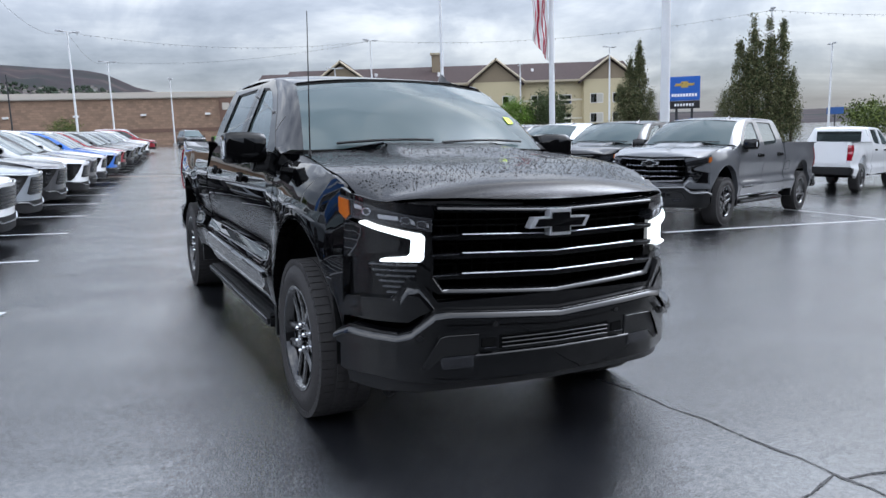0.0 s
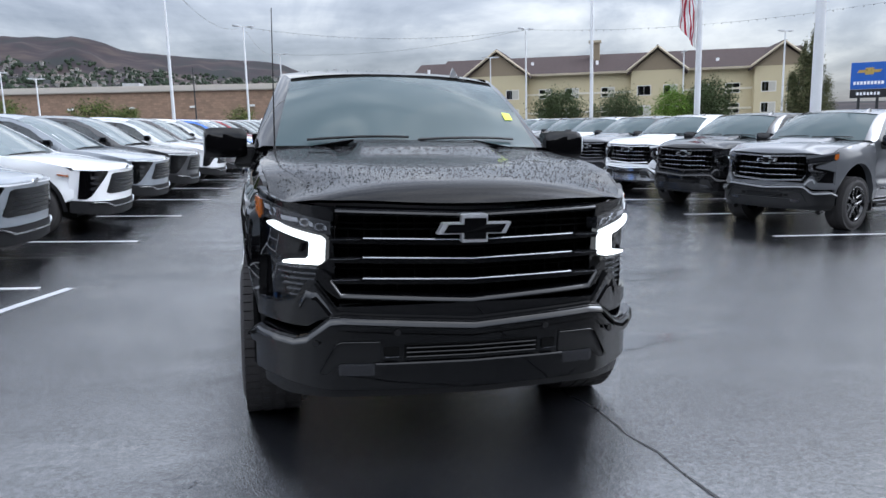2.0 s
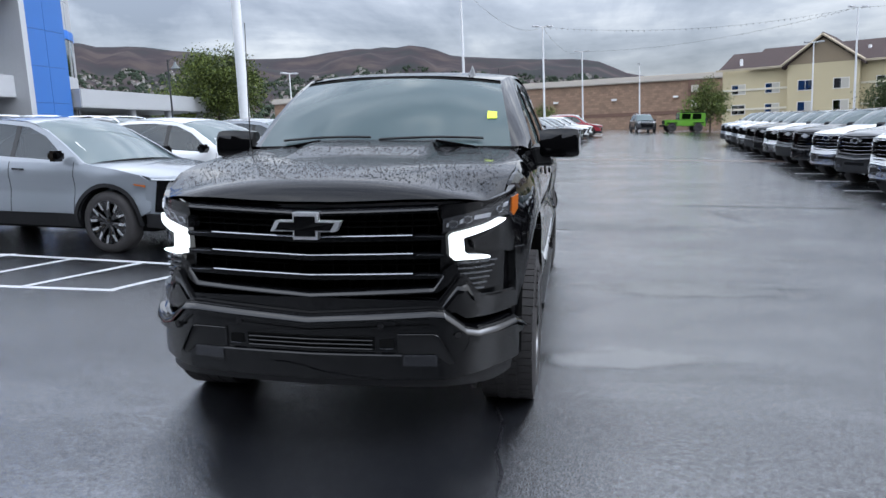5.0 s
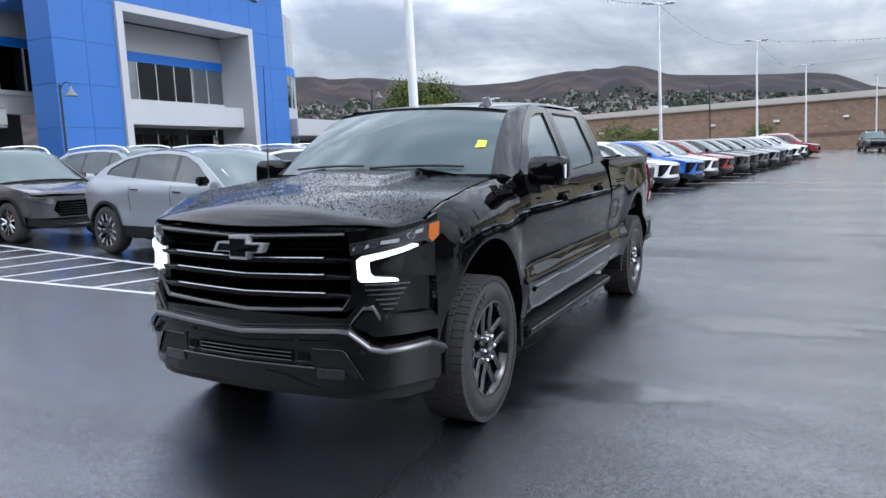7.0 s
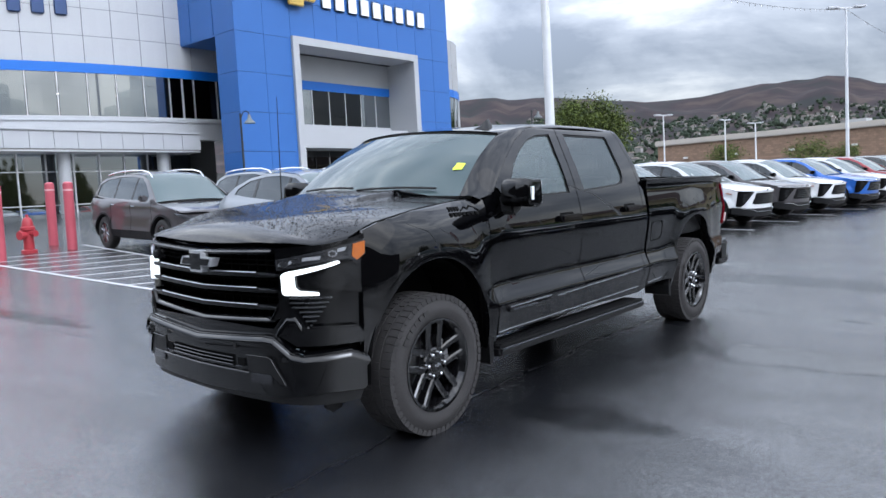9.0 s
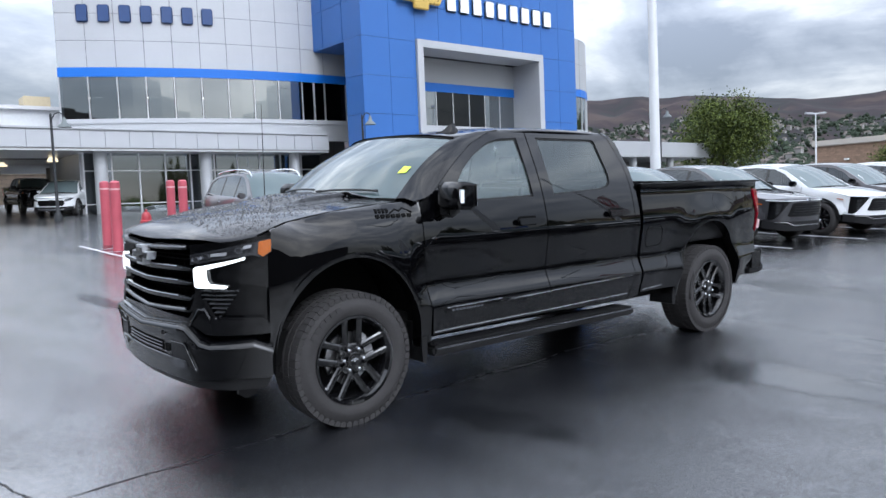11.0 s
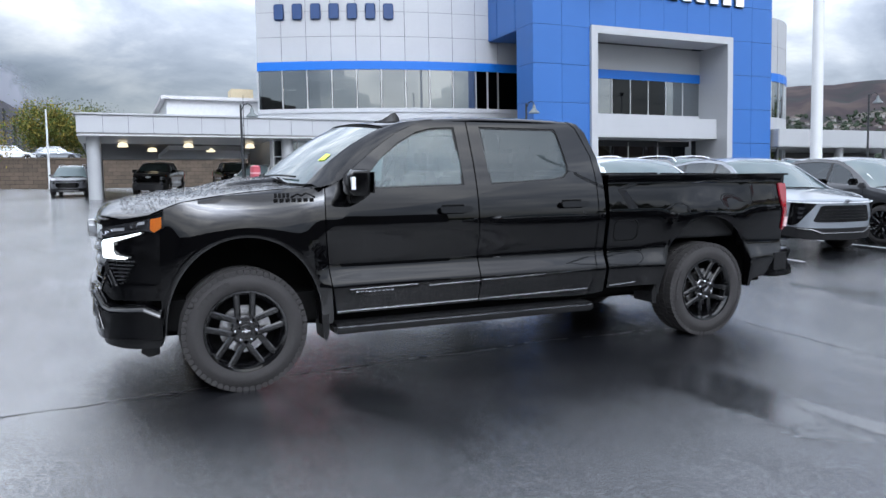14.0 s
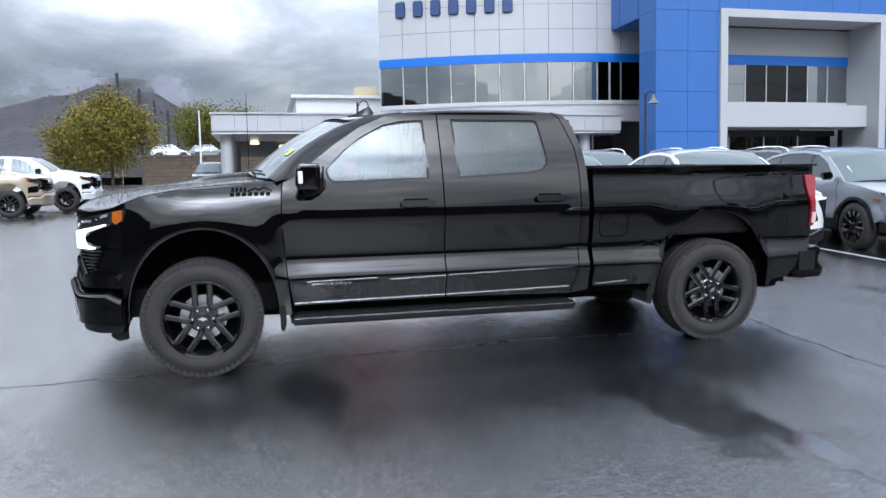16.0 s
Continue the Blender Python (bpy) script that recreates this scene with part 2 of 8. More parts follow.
def block_wall(name, col, joint, bw, bh):
    """Courses of rough split blocks with recessed joints."""
    m = mat(name, col, 0.9, var=0.2, scale=1.2, bump=0.3, bscale=6)
    n, l = m.node_tree.nodes, m.node_tree.links
    b = n["Principled BSDF"]
    old = b.inputs["Base Color"].links[0].from_socket
    tc = n["Texture Coordinate"]
    order = n.new("ShaderNodeSeparateXYZ")
    l.new(tc.outputs["Object"], order.inputs[0])
    flat2 = n.new("ShaderNodeCombineXYZ")
    add2 = n.new("ShaderNodeMath")
    l.new(order.outputs["X"], add2.inputs[0])
    l.new(order.outputs["Y"], add2.inputs[1])
    l.new(add2.outputs[0], flat2.inputs[0])
    l.new(order.outputs["Z"], flat2.inputs[1])
    br = n.new("ShaderNodeTexBrick")
    br.inputs["Scale"].default_value = 1.0
    br.inputs["Brick Width"].default_value, br.inputs["Row Height"].default_value = bw, bh
    br.inputs["Mortar Size"].default_value, br.inputs["Mortar Smooth"].default_value = 0.02, 0.4
    br.inputs["Color1"].default_value, br.inputs["Color2"].default_value, br.inputs["Mortar"].default_value = (0.85, 0.85, 0.85, 1), (1.15, 1.12, 1.1, 1), (joint, joint, joint, 1)
    l.new(flat2.outputs[0], br.inputs["Vector"])
    mul = n.new("ShaderNodeMixRGB")
    mul.blend_type = "MULTIPLY"
    mul.inputs[0].default_value = 1.0
    l.new(old, mul.inputs[1])
    l.new(br.outputs["Color"], mul.inputs[2])
    l.new(mul.outputs[0], b.inputs["Base Color"])
    return m


ALU = mat("aluminium_frame", (0.60, 0.61, 0.62), 0.35, 0.7, var=0.05)
DARK_METAL = mat("dark_metal", (0.03, 0.032, 0.035), 0.5, 0.3)
POLE_GREY = mat("galvanised_pole", (0.52, 0.53, 0.55), 0.5, 0.3, var=0.08, scale=4)
SHOP_GLASS = glass("shop_glass", (0.22, 0.26, 0.27), 0.34)
DARK_GLASS = glass("dark_shop_glass", (0.03, 0.035, 0.06), 0.04)
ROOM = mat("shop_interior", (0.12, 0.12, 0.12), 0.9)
PINK = mat("faded_red_paint", (0.42, 0.075, 0.10), 0.5, var=0.2, bump=0.1)
RED_CAST = mat("red_cast_iron", (0.35, 0.03, 0.04), 0.45, bump=0.3, bscale=50)

# ---- helpers for meshes ----


def fall(x, y):
    """Height of the lot's surface."""
    k = math.tan(radians(2.12))
    a = max(-60.0, min(60.0, x))
    yy = max(0.0, min(70.0, y))
    return -k * a + 0.00016 * yy * yy


def park(x, y, turn):
    """The pose of a thing that stands square on the lot."""
    dz = fall(x, y + 0.5) - fall(x, y - 0.5)
    return Matrix.Translation((x, y, fall(x, y))) @ Euler((math.atan(dz), radians(2.12), 0)).to_matrix().to_4x4() @ pose(0, 0, 0, 0, 0, turn)


def empty(name, label="", category="", group="", kind="", m=None):
    ob = new(name)
    if m is not None:
        ob.matrix_world = m
    return tagged(ob, label, category, group, kind)


def weigh(me, bm, least):
    """Corner normals weighted by face area, so that large faces stay true beside rounded edges."""
    if len(bm.faces) > 6000:
        return
    info = {f: (f.normal, f.calc_area()) for f in bm.faces}
    out = []
    for f in bm.faces:
        nf = info[f][0]
        for v in f.verts:
            acc = Vector((0, 0, 0))
            for g in v.link_faces:
                n, a = info[g]
                if n.dot(nf) >= least:
                    acc += n * a
            out.append(acc.normalized() if acc.length > 1e-12 else nf)
    me.normals_split_custom_set(out)


def part(name, bm, material, parent=None, label="", smooth=False, bevel=0.0, m=None, angle=40):
    me = bpy.data.meshes.new(name)
    bmesh.ops.recalc_face_normals(bm, faces=bm.faces)
    if bevel:
        edges = [e for e in bm.edges if len(e.link_faces) == 2 and e.calc_face_angle(0) > radians(50)]
        bmesh.ops.bevel(bm, geom=edges, offset=bevel, segments=2, affect="EDGES", clamp_overlap=True)
    if smooth or bevel:
        for f in bm.faces:
            f.smooth = True
        for e in bm.edges:
            if len(e.link_faces) == 2 and e.calc_face_angle(0) > radians(angle):
                e.smooth = False
    bm.normal_update()
    bm.to_mesh(me)
    if smooth or bevel:
        weigh(me, bm, math.cos(radians(angle)))
    bm.free()
    me.materials.append(material)
    ob = new(name, me)
    if parent is not None:
        ob.parent = parent
    if m is not None:
        ob.matrix_basis = m
    if label:
        ob["label"] = label
    return ob


def box(bm, x0, x1, y0, y1, z0, z1):
    vs = bmesh.ops.create_cube(bm, size=1, matrix=Matrix.Translation(((x0 + x1) / 2, (y0 + y1) / 2, (z0 + z1) / 2)) @ Matrix.Diagonal((x1 - x0, y1 - y0, z1 - z0, 1)))["verts"]
    return vs


def boxed(*lims):
    bm = bmesh.new()
    for q in lims:
        box(bm, *q)
    return bm


def rod(bm, a, b, r, r2=None, seg=10):
    """A round bar from a to b."""
    a, b = Vector(a), Vector(b)
    d = b - a
    m = Matrix.Translation((a + b) / 2) @ d.to_track_quat("Z", "Y").to_matrix().to_4x4()
    return bmesh.ops.create_cone(bm, cap_ends=True, segments=seg, radius1=r, radius2=r if r2 is None else r2, depth=d.length, matrix=m)["verts"]


def sweep(bm, pts, r, seg=6):
    """A bent round bar as one skin."""
    pts = [Vector(p) for p in pts]
    shut = (pts[0] - pts[-1]).length < 1e-5
    if shut:
        pts = pts[:-1]
    n = len(pts)
    rings = []
    for i, p in enumerate(pts):
        a, b = pts[i - 1 if i or shut else 0], pts[(i + 1) % n if i + 1 < n or shut else i]
        q = (b - a).to_track_quat("Z", "Y").to_matrix()
        rings.append([bm.verts.new(p + q @ Vector((r * math.cos(6.28319 * k / seg), r * math.sin(6.28319 * k / seg), 0))) for k in range(seg)])
    for a, b in zip(rings, rings[1:] + (rings[:1] if shut else [])):
        for k in range(seg):
            bm.faces.new((a[k], a[(k + 1) % seg], b[(k + 1) % seg], b[k]))
    if not shut:
        bm.faces.new(rings[0])
        bm.faces.new(rings[-1])


def lathe(bm, prof, seg=20, m=None, cap=True):
    """Turn a profile of (radius, height) round z."""
    rings = []
    for r, z in prof:
        rings.append([bm.verts.new((m or Matrix()) @ Vector((r * math.cos(6.28319 * i / seg), r * math.sin(6.28319 * i / seg), z))) for i in range(seg)])
    for a, b in zip(rings, rings[1:]):
        for i in range(seg):
            bm.faces.new((a[i], a[(i + 1) % seg], b[(i + 1) % seg], b[i]))
    for ring in (rings[0], rings[-1]) if cap else ():
        bm.faces.new(ring)
    return bm


def loft(bm, rows, close=False):
    """Quads between rows of points."""
    vs = [[bm.verts.new(p) for p in row] for row in rows]
    n = len(rows[0])
    for a, b in zip(vs, vs[1:]):
        for i in range(n if close else n - 1):
            j = (i + 1) % n
            bm.faces.new((a[i], a[j], b[j], b[i]))
    return vs


def plate(poly, holes=(), cuts_u=(), cuts_v=(), place=None, thick=0.02, back=None):
    """A sheet from an outline in (u, v), cut into a grid, laid onto a surface by place(u, v, depth), with thickness."""
    bm = bmesh.new()
    edges = []
    for loop in (poly, *holes):
        vs = [bm.verts.new((u, v, 0)) for u, v in loop]
        edges += [bm.edges.new((vs[i], vs[(i + 1) % len(vs)])) for i in range(len(vs))]
    if holes or len(poly) > 4:
        bmesh.ops.triangle_fill(bm, edges=edges, use_beauty=True, use_dissolve=True, normal=(0, 0, 1))
    else:
        bm.faces.new(bm.verts)
    for axis, cuts in ((0, cuts_u), (1, cuts_v)):
        for c in cuts:
            co = (c, 0, 0) if axis == 0 else (0, c, 0)
            no = (1, 0, 0) if axis == 0 else (0, 1, 0)
            bmesh.ops.bisect_plane(bm, geom=bm.verts[:] + bm.edges[:] + bm.faces[:], plane_co=co, plane_no=no)
    bmesh.ops.recalc_face_normals(bm, faces=bm.faces)
    flat_co = [(v, v.co.x, v.co.y) for v in bm.verts]
    if thick:
        made = bmesh.ops.extrude_face_region(bm, geom=bm.faces[:])["geom"]
        for v in made:
            if isinstance(v, bmesh.types.BMVert):
                v.co = Vector(place(v.co.x, v.co.y, -thick))
    for v, u, w in flat_co:
        v.co = Vector(place(u, w, 0))
    return bm


def steps(a, b, d):
    n = max(1, int(round((b - a) / d)))
    return [a + (b - a) * i / n for i in range(1, n)]


def curve_at(table, v):
    """Smooth reading of a table of (key, value) pairs."""
    if v <= table[0][0]:
        return table[0][1]
    for i in range(len(table) - 1):
        (a, p), (b, q) = table[i], table[i + 1]
        if v <= b:
            f = (v - a) / (b - a)
            m0 = (q - table[i - 1][1]) / (b - table[i - 1][0]) * (b - a) if i else q - p
            m1 = (table[i + 2][1] - p) / (table[i + 2][0] - a) * (b - a) if i + 2 < len(table) else q - p
            return (2 * f ** 3 - 3 * f * f + 1) * p + (f ** 3 - 2 * f * f + f) * m0 + (3 * f * f - 2 * f ** 3) * q + (f ** 3 - f * f) * m1
    return table[-1][1]


def line_at(table, v):
    return float(np.interp(v, [a for a, _ in table], [b for _, b in table]))

# ---- ground ----


def spread(lims):
    out = []
    for a, b, d in lims:
        out += list(np.arange(a, b, d))
    return out + [lims[-1][1]]


bm = bmesh.new()
gx = spread([(-2600, -300, 400), (-300, -60, 40), (-60, 60, 10), (60, 300, 40), (300, 2600, 400)])
gy = spread([(-2600, -300, 400), (-300, -20, 40), (-20, 0, 10), (0, 80, 5), (80, 300, 40), (300, 2600, 400)])
loft(bm, [[(x, y, fall(x, y)) for x in gx] for y in gy])
tagged(part("ground", bm, ASPHALT, smooth=True), "wet black asphalt of a large car lot", "ground", kind="structure")


def strip(name, pts, w, material, label, lift=0.004, kind="structure", category="marking"):
    """A flat band on the lot along a line of (x, y)."""
    bm = bmesh.new()
    rows = []
    for i, (x, y) in enumerate(pts):
        a, b = pts[max(0, i - 1)], pts[min(len(pts) - 1, i + 1)]
        d = Vector((b[0] - a[0], b[1] - a[1])).normalized()
        ww = w[i] if isinstance(w, (list, tuple)) else w
        rows.append([(x - d.y * s * ww / 2, y + d.x * s * ww / 2, fall(x - d.y * s * ww / 2, y + d.x * s * ww / 2) + lift) for s in (-1, 1)])
    loft(bm, rows)
    return tagged(part(name, bm, material), label, category, kind=kind)


def wander(a, b, n, amp, seed):
    r = random.Random(seed)
    out, off = [], 0.0
    for i in range(n + 1):
        f = i / n
        out.append((a[0] + (b[0] - a[0]) * f + off * (b[1] - a[1]) / max(1e-6, math.dist(a, b)), a[1] + (b[1] - a[1]) * f - off * (b[0] - a[0]) / max(1e-6, math.dist(a, b))))
        off = off * 0.8 + r.uniform(-amp, amp)
    return out


# stall lines of the two rows beside the aisle
for i in range(16):
    y = 7.2 + 2.78 * i
    x = -2.45 + 0.10 * (y - 7.2)
    strip("parking_line", [(x, y), (x - 2.6, y + 0.3), (x - 5.2, y + 0.6)], 0.09, LINE, "white painted stall line on wet asphalt")
for i in range(14):
    y = 6.2 + 2.75 * i
    x = 6.3 + 0.09 * (y - 6.2)
    strip("parking_line", [(x, y), (x + 2.6, y - 0.1), (x + 5.4, y - 0.25)], 0.09, LINE, "white painted stall line on wet asphalt")
strip("parking_line", [(11.4, 0.5), (11.5, 14.0)], 0.09, LINE, "white painted stall line on wet asphalt")
# the striped no-parking strip in front of the building
strip("hatched_zone", [(-14.8, 3.22), (-9, 3.14), (-3.0, 3.08)], 0.09, LINE, "white outline of a striped no-parking zone")
strip("hatched_zone", [(-14.9, 6.2), (-10.2, 5.5), (-6, 4.75), (-2.87, 4.36)], 0.09, LINE, "white outline of a striped no-parking zone")
for i in range(12):
    x0 = -3.05 - 0.95 * i
    top = 4.38 + (-2.87 - (x0 + 0.55)) * 0.155
    strip("hatched_zone", [(x0, 3.12), (x0 + 0.05 + 0.35 * 0.2, 3.5), (x0 + 0.45, top)], 0.085, LINE, "white stripe of a striped no-parking zone")
# seams, cracks and standing water
SEAMS = [wander((0.92, -0.9), (0.83, 0.62), 14, 0.02, 1) + wander((0.76, 0.65), (0.60, 3.6), 24, 0.02, 2)[1:] + wander((0.60, 3.6), (0.70, 5.2), 12, 0.02, 3)[1:],
         wander((-4.5, 6.2), (0.45, 5.73), 36, 0.02, 4) + wander((0.47, 5.73), (6.5, 5.3), 50, 0.025, 5)[1:],
         wander((0.92, -0.9), (0.95, -7.0), 40, 0.025, 6), wander((0.9, -0.75), (-0.8, -1.15), 14, 0.02, 7), wander((0.9, -0.8), (3.2, -1.0), 20, 0.02, 17),
         wander((4.6, 8.6), (3.6, 12.0), 24, 0.05, 8), wander((4.9, 1.6), (7.5, 1.35), 18, 0.03, 9), wander((2.2, 9.5), (2.6, 13.5), 24, 0.06, 10)]
for i, pts in enumerate(SEAMS):
    r = random.Random(40 + i)
    strip("pavement_seam", pts, [r.uniform(0.006, 0.02) for _ in pts], TAR, "dark cracked seam in wet asphalt", 0.003, category="seam")


def water_film():
    """Standing water that thins out into the asphalt with a ragged edge."""
    m = bpy.data.materials.new("standing_water")
    m.use_nodes = True
    n, l = m.node_tree.nodes, m.node_tree.links
    b = n["Principled BSDF"]
    b.inputs["Base Color"].default_value = (0.012, 0.013, 0.015, 1)
    b.inputs["Roughness"].default_value = 0.19
    b.inputs["IOR"].default_value = 4.0
    tc, geo = n.new("ShaderNodeTexCoord"), n.new("ShaderNodeNewGeometry")
    reach = n.new("ShaderNodeVectorMath")
    reach.operation = "LENGTH"
    l.new(tc.outputs["Object"], reach.inputs[0])
    total = reach.outputs["Value"]
    for scale, amount in ((1.6, 1.5), (14.0, 0.7), (70.0, 0.35)):
        t = n.new("ShaderNodeTexNoise")
        t.inputs["Scale"].default_value, t.inputs["Detail"].default_value = scale, 5
        l.new(geo.outputs["Position"], t.inputs["Vector"])
        f = n.new("ShaderNodeMath")
        f.operation = "MULTIPLY_ADD"
        f.inputs[1].default_value = amount
        l.new(t.outputs[0], f.inputs[0])
        l.new(total, f.inputs[2])
        total = f.outputs[0]
    edge = n.new("ShaderNodeMapRange")
    edge.interpolation_type = "SMOOTHSTEP"
    edge.inputs[1].default_value, edge.inputs[2].default_value, edge.inputs[3].default_value, edge.inputs[4].default_value = 1.70, 2.25, 0.72, 0.0
    l.new(total, edge.inputs[0])
    l.new(edge.outputs[0], b.inputs["Alpha"])
    return m


PUDDLE = water_film()


def pool(cx, cy, rx, ry, turn):
    """A drawn-out sheet of standing water lying in the lot's surface."""
    bm = bmesh.new()
    bmesh.ops.create_grid(bm, x_segments=8, y_segments=8, size=1.9)
    ob = part("puddle", bm, PUDDLE)
    ob.matrix_world = Matrix.Translation((0, 0, 0.004)) @ park(cx, cy, turn) @ Matrix.Diagonal((rx * 1.25, ry * 1.35, 1, 1))
    return tagged(ob, "shallow rain puddle on black asphalt", "puddle", kind="structure")


for q in ((1.55, 1.68, 0.62, 0.17, 6), (2.25, 3.82, 0.95, 0.27, -4), (1.3, 8.0, 1.7, 0.36, -2), (3.2, 4.1, 0.5, 0.09, 4), (3.7, 9.6, 0.12, 0.55, 12), (4.6, 11.0, 1.4, 0.14, -4), (-5.2, 1.2, 0.9, 0.12, 3)):
    pool(*q)
# a band of reddish gravelly patching across the aisle
strip("pavement_patch", wander((-1, 27.5), (12, 26.2), 20, 0.08, 12), 0.8, mat("brown_patch", (0.10, 0.07, 0.055), 0.35, var=0.3, bump=0.4), "brownish patched strip in the asphalt", 0.004, category="patch")

# ---- hills and far town ----
EYE0 = Vector((0.0, -3.0, 1.4))
RIDGE = [(-180, 3.0), (-150, 3.4), (-125, 3.6), (-112, 5.2), (-107, 6.1), (-103.6, 7.1), (-100, 8.2), (-96.3, 7.9), (-93.5, 5.0), (-88, 3.6), (-70, 4.0), (-50, 6.4), (-40, 6.9), (-35, 6.85), (-30, 6.55), (-26.5, 6.2), (-22, 5.8), (-19, 5.95),
         (-16.4, 6.3), (-11.2, 6.3), (-9, 5.6), (-5.5, 5.25), (-2.5, 5.05), (0, 4.85), (2.3, 4.5), (3.7, 3.75), (8, 2.9), (15, 2.1), (30, 1.2), (50, 0.7), (90, 0.8), (180, 3.0)]
FAR = 2100.0


def hill_z(az, r):
    """Height of the land at an azimuth (degrees) and distance."""
    top = EYE0.z + FAR * math.tan(radians(curve_at(RIDGE, az)))
    f = max(0.0, min(1.0, (r - 420) / (FAR - 420)))
    n1 = noise.fractal(Vector((az * 0.11, r * 0.0016, 3.0)), 1.0, 2.0, 5)
    n2 = noise.fractal(Vector((az * 0.55, r * 0.004, 9.0)), 1.0, 2.0, 5)
    body = f ** 1.45
    return -2 + top * body * (1 + 0.16 * n1 * (1 - f) * 2) + top * (0.07 * n2 * min(1, f * 3) * (0.35 if f > 0.97 else 1))


bm = bmesh.new()
rows = []
for i in range(29):
    r = 420 + (FAR - 420) * (i / 26) if i <= 26 else FAR + 250 * (i - 26)
    row = []
    for j in range(0, 361):
        az = -180 + j
        z = hill_z(az, r) if i <= 26 else hill_z(az, FAR) * (0.75 - 0.5 * (i - 27))
        row.append((EYE0.x + r * math.sin(radians(az)), EYE0.y + r * math.cos(radians(az)), z))
    rows.append(row)
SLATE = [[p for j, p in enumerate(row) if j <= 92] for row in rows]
rows = [[p for j, p in enumerate(row) if j >= 92] for row in rows]
loft(bm, rows)
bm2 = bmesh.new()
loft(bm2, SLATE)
# slate tone: distance haze is mixed into the mountain's base colour
tagged(part("mountain", bm2, mat("haze_tinted_mountain", (0.045, 0.043, 0.050), 0.9, var=0.45, scale=0.004, bscale=0.05, grain=0.3), smooth=True, angle=180), "dark mountain in a haze-tinted slate tone, rising into low cloud", "mountain", kind="structure")


def hill_material():
    m = mat("dry_hillside", (0.085, 0.055, 0.05), 0.9, var=0.3, scale=0.004, bscale=0.03, grain=0.3)
    n, l = m.node_tree.nodes, m.node_tree.links
    b = n["Principled BSDF"]
    tc = n["Texture Coordinate"]
    patch = n.new("ShaderNodeTexNoise")
    patch.inputs["Scale"].default_value, patch.inputs["Detail"].default_value = 0.009, 10
    l.new(tc.outputs["Object"], patch.inputs["Vector"])
    ramp = n.new("ShaderNodeValToRGB")
    l.new(patch.outputs[0], ramp.inputs[0])
    e = ramp.color_ramp.elements
    e[0].position, e[0].color = 0.35, (0.017, 0.020, 0.020, 1)
    e[1].position, e[1].color = 0.66, (0.056, 0.041, 0.037, 1)
    k = e.new(0.5)
    k.color = (0.026, 0.019, 0.022, 1)
    l.new(ramp.outputs[0], b.inputs["Base Color"])
    return m


tagged(part("hills", bm, hill_material(), smooth=True, angle=180), "reddish brown dry autumn hills under cloud", "hills", kind="structure")

# low cloud lying against the western mountain


def cloud_bank():
    m = bpy.data.materials.new("low_cloud")
    m.use_nodes = True
    n, l = m.node_tree.nodes, m.node_tree.links
    b = n["Principled BSDF"]
    b.inputs["Base Color"].default_value = (0.30, 0.315, 0.36, 1)
    b.inputs["Roughness"].default_value = 1.0
    b.inputs["Specular IOR Level"].default_value = 0.0
    tc = n.new("ShaderNodeTexCoord")
    wisp = n.new("ShaderNodeTexNoise")
    wisp.inputs["Scale"].default_value, wisp.inputs["Detail"].default_value, wisp.inputs["Roughness"].default_value, wisp.inputs["Distortion"].default_value = 2.4, 8, 0.6, 0.6
    l.new(tc.outputs["Generated"], wisp.inputs["Vector"])
    reach = n.new("ShaderNodeVectorMath")
    reach.operation = "DISTANCE"
    reach.inputs[1].default_value = (0.5, 0.5, 0.5)
    l.new(tc.outputs["Generated"], reach.inputs[0])
    k = n.new("ShaderNodeMath")
    k.operation = "SUBTRACT"
    l.new(wisp.outputs[0], k.inputs[0])
    l.new(reach.outputs["Value"], k.inputs[1])
    edge = n.new("ShaderNodeMapRange")
    edge.interpolation_type = "SMOOTHSTEP"
    edge.inputs[1].default_value, edge.inputs[2].default_value, edge.inputs[3].default_value, edge.inputs[4].default_value = -0.05, 0.38, 0.0, 0.85
    l.new(k.outputs[0], edge.inputs[0])
    l.new(edge.outputs[0], b.inputs["Alpha"])
    return m


CLOUD = cloud_bank()
for az0, az1, e0, e1, r0 in ((-99.5, -92.5, 4.6, 9.8, 1900), (-108, -97, 6.2, 9.6, 2000), (-97.5, -89, 3.2, 7.6, 1950)):
    bm = bmesh.new()
    loft(bm, [[(EYE0.x + r0 * math.sin(radians(az0 + (az1 - az0) * i / 12)), EYE0.y + r0 * math.cos(radians(az0 + (az1 - az0) * i / 12)), r0 * math.tan(radians(e))) for i in range(13)] for e in (e0, (e0 + e1) / 2, e1)])
    tagged(part("cloud", bm, CLOUD, smooth=True), "pale low cloud drifting over the mountain", "cloud", kind="structure")

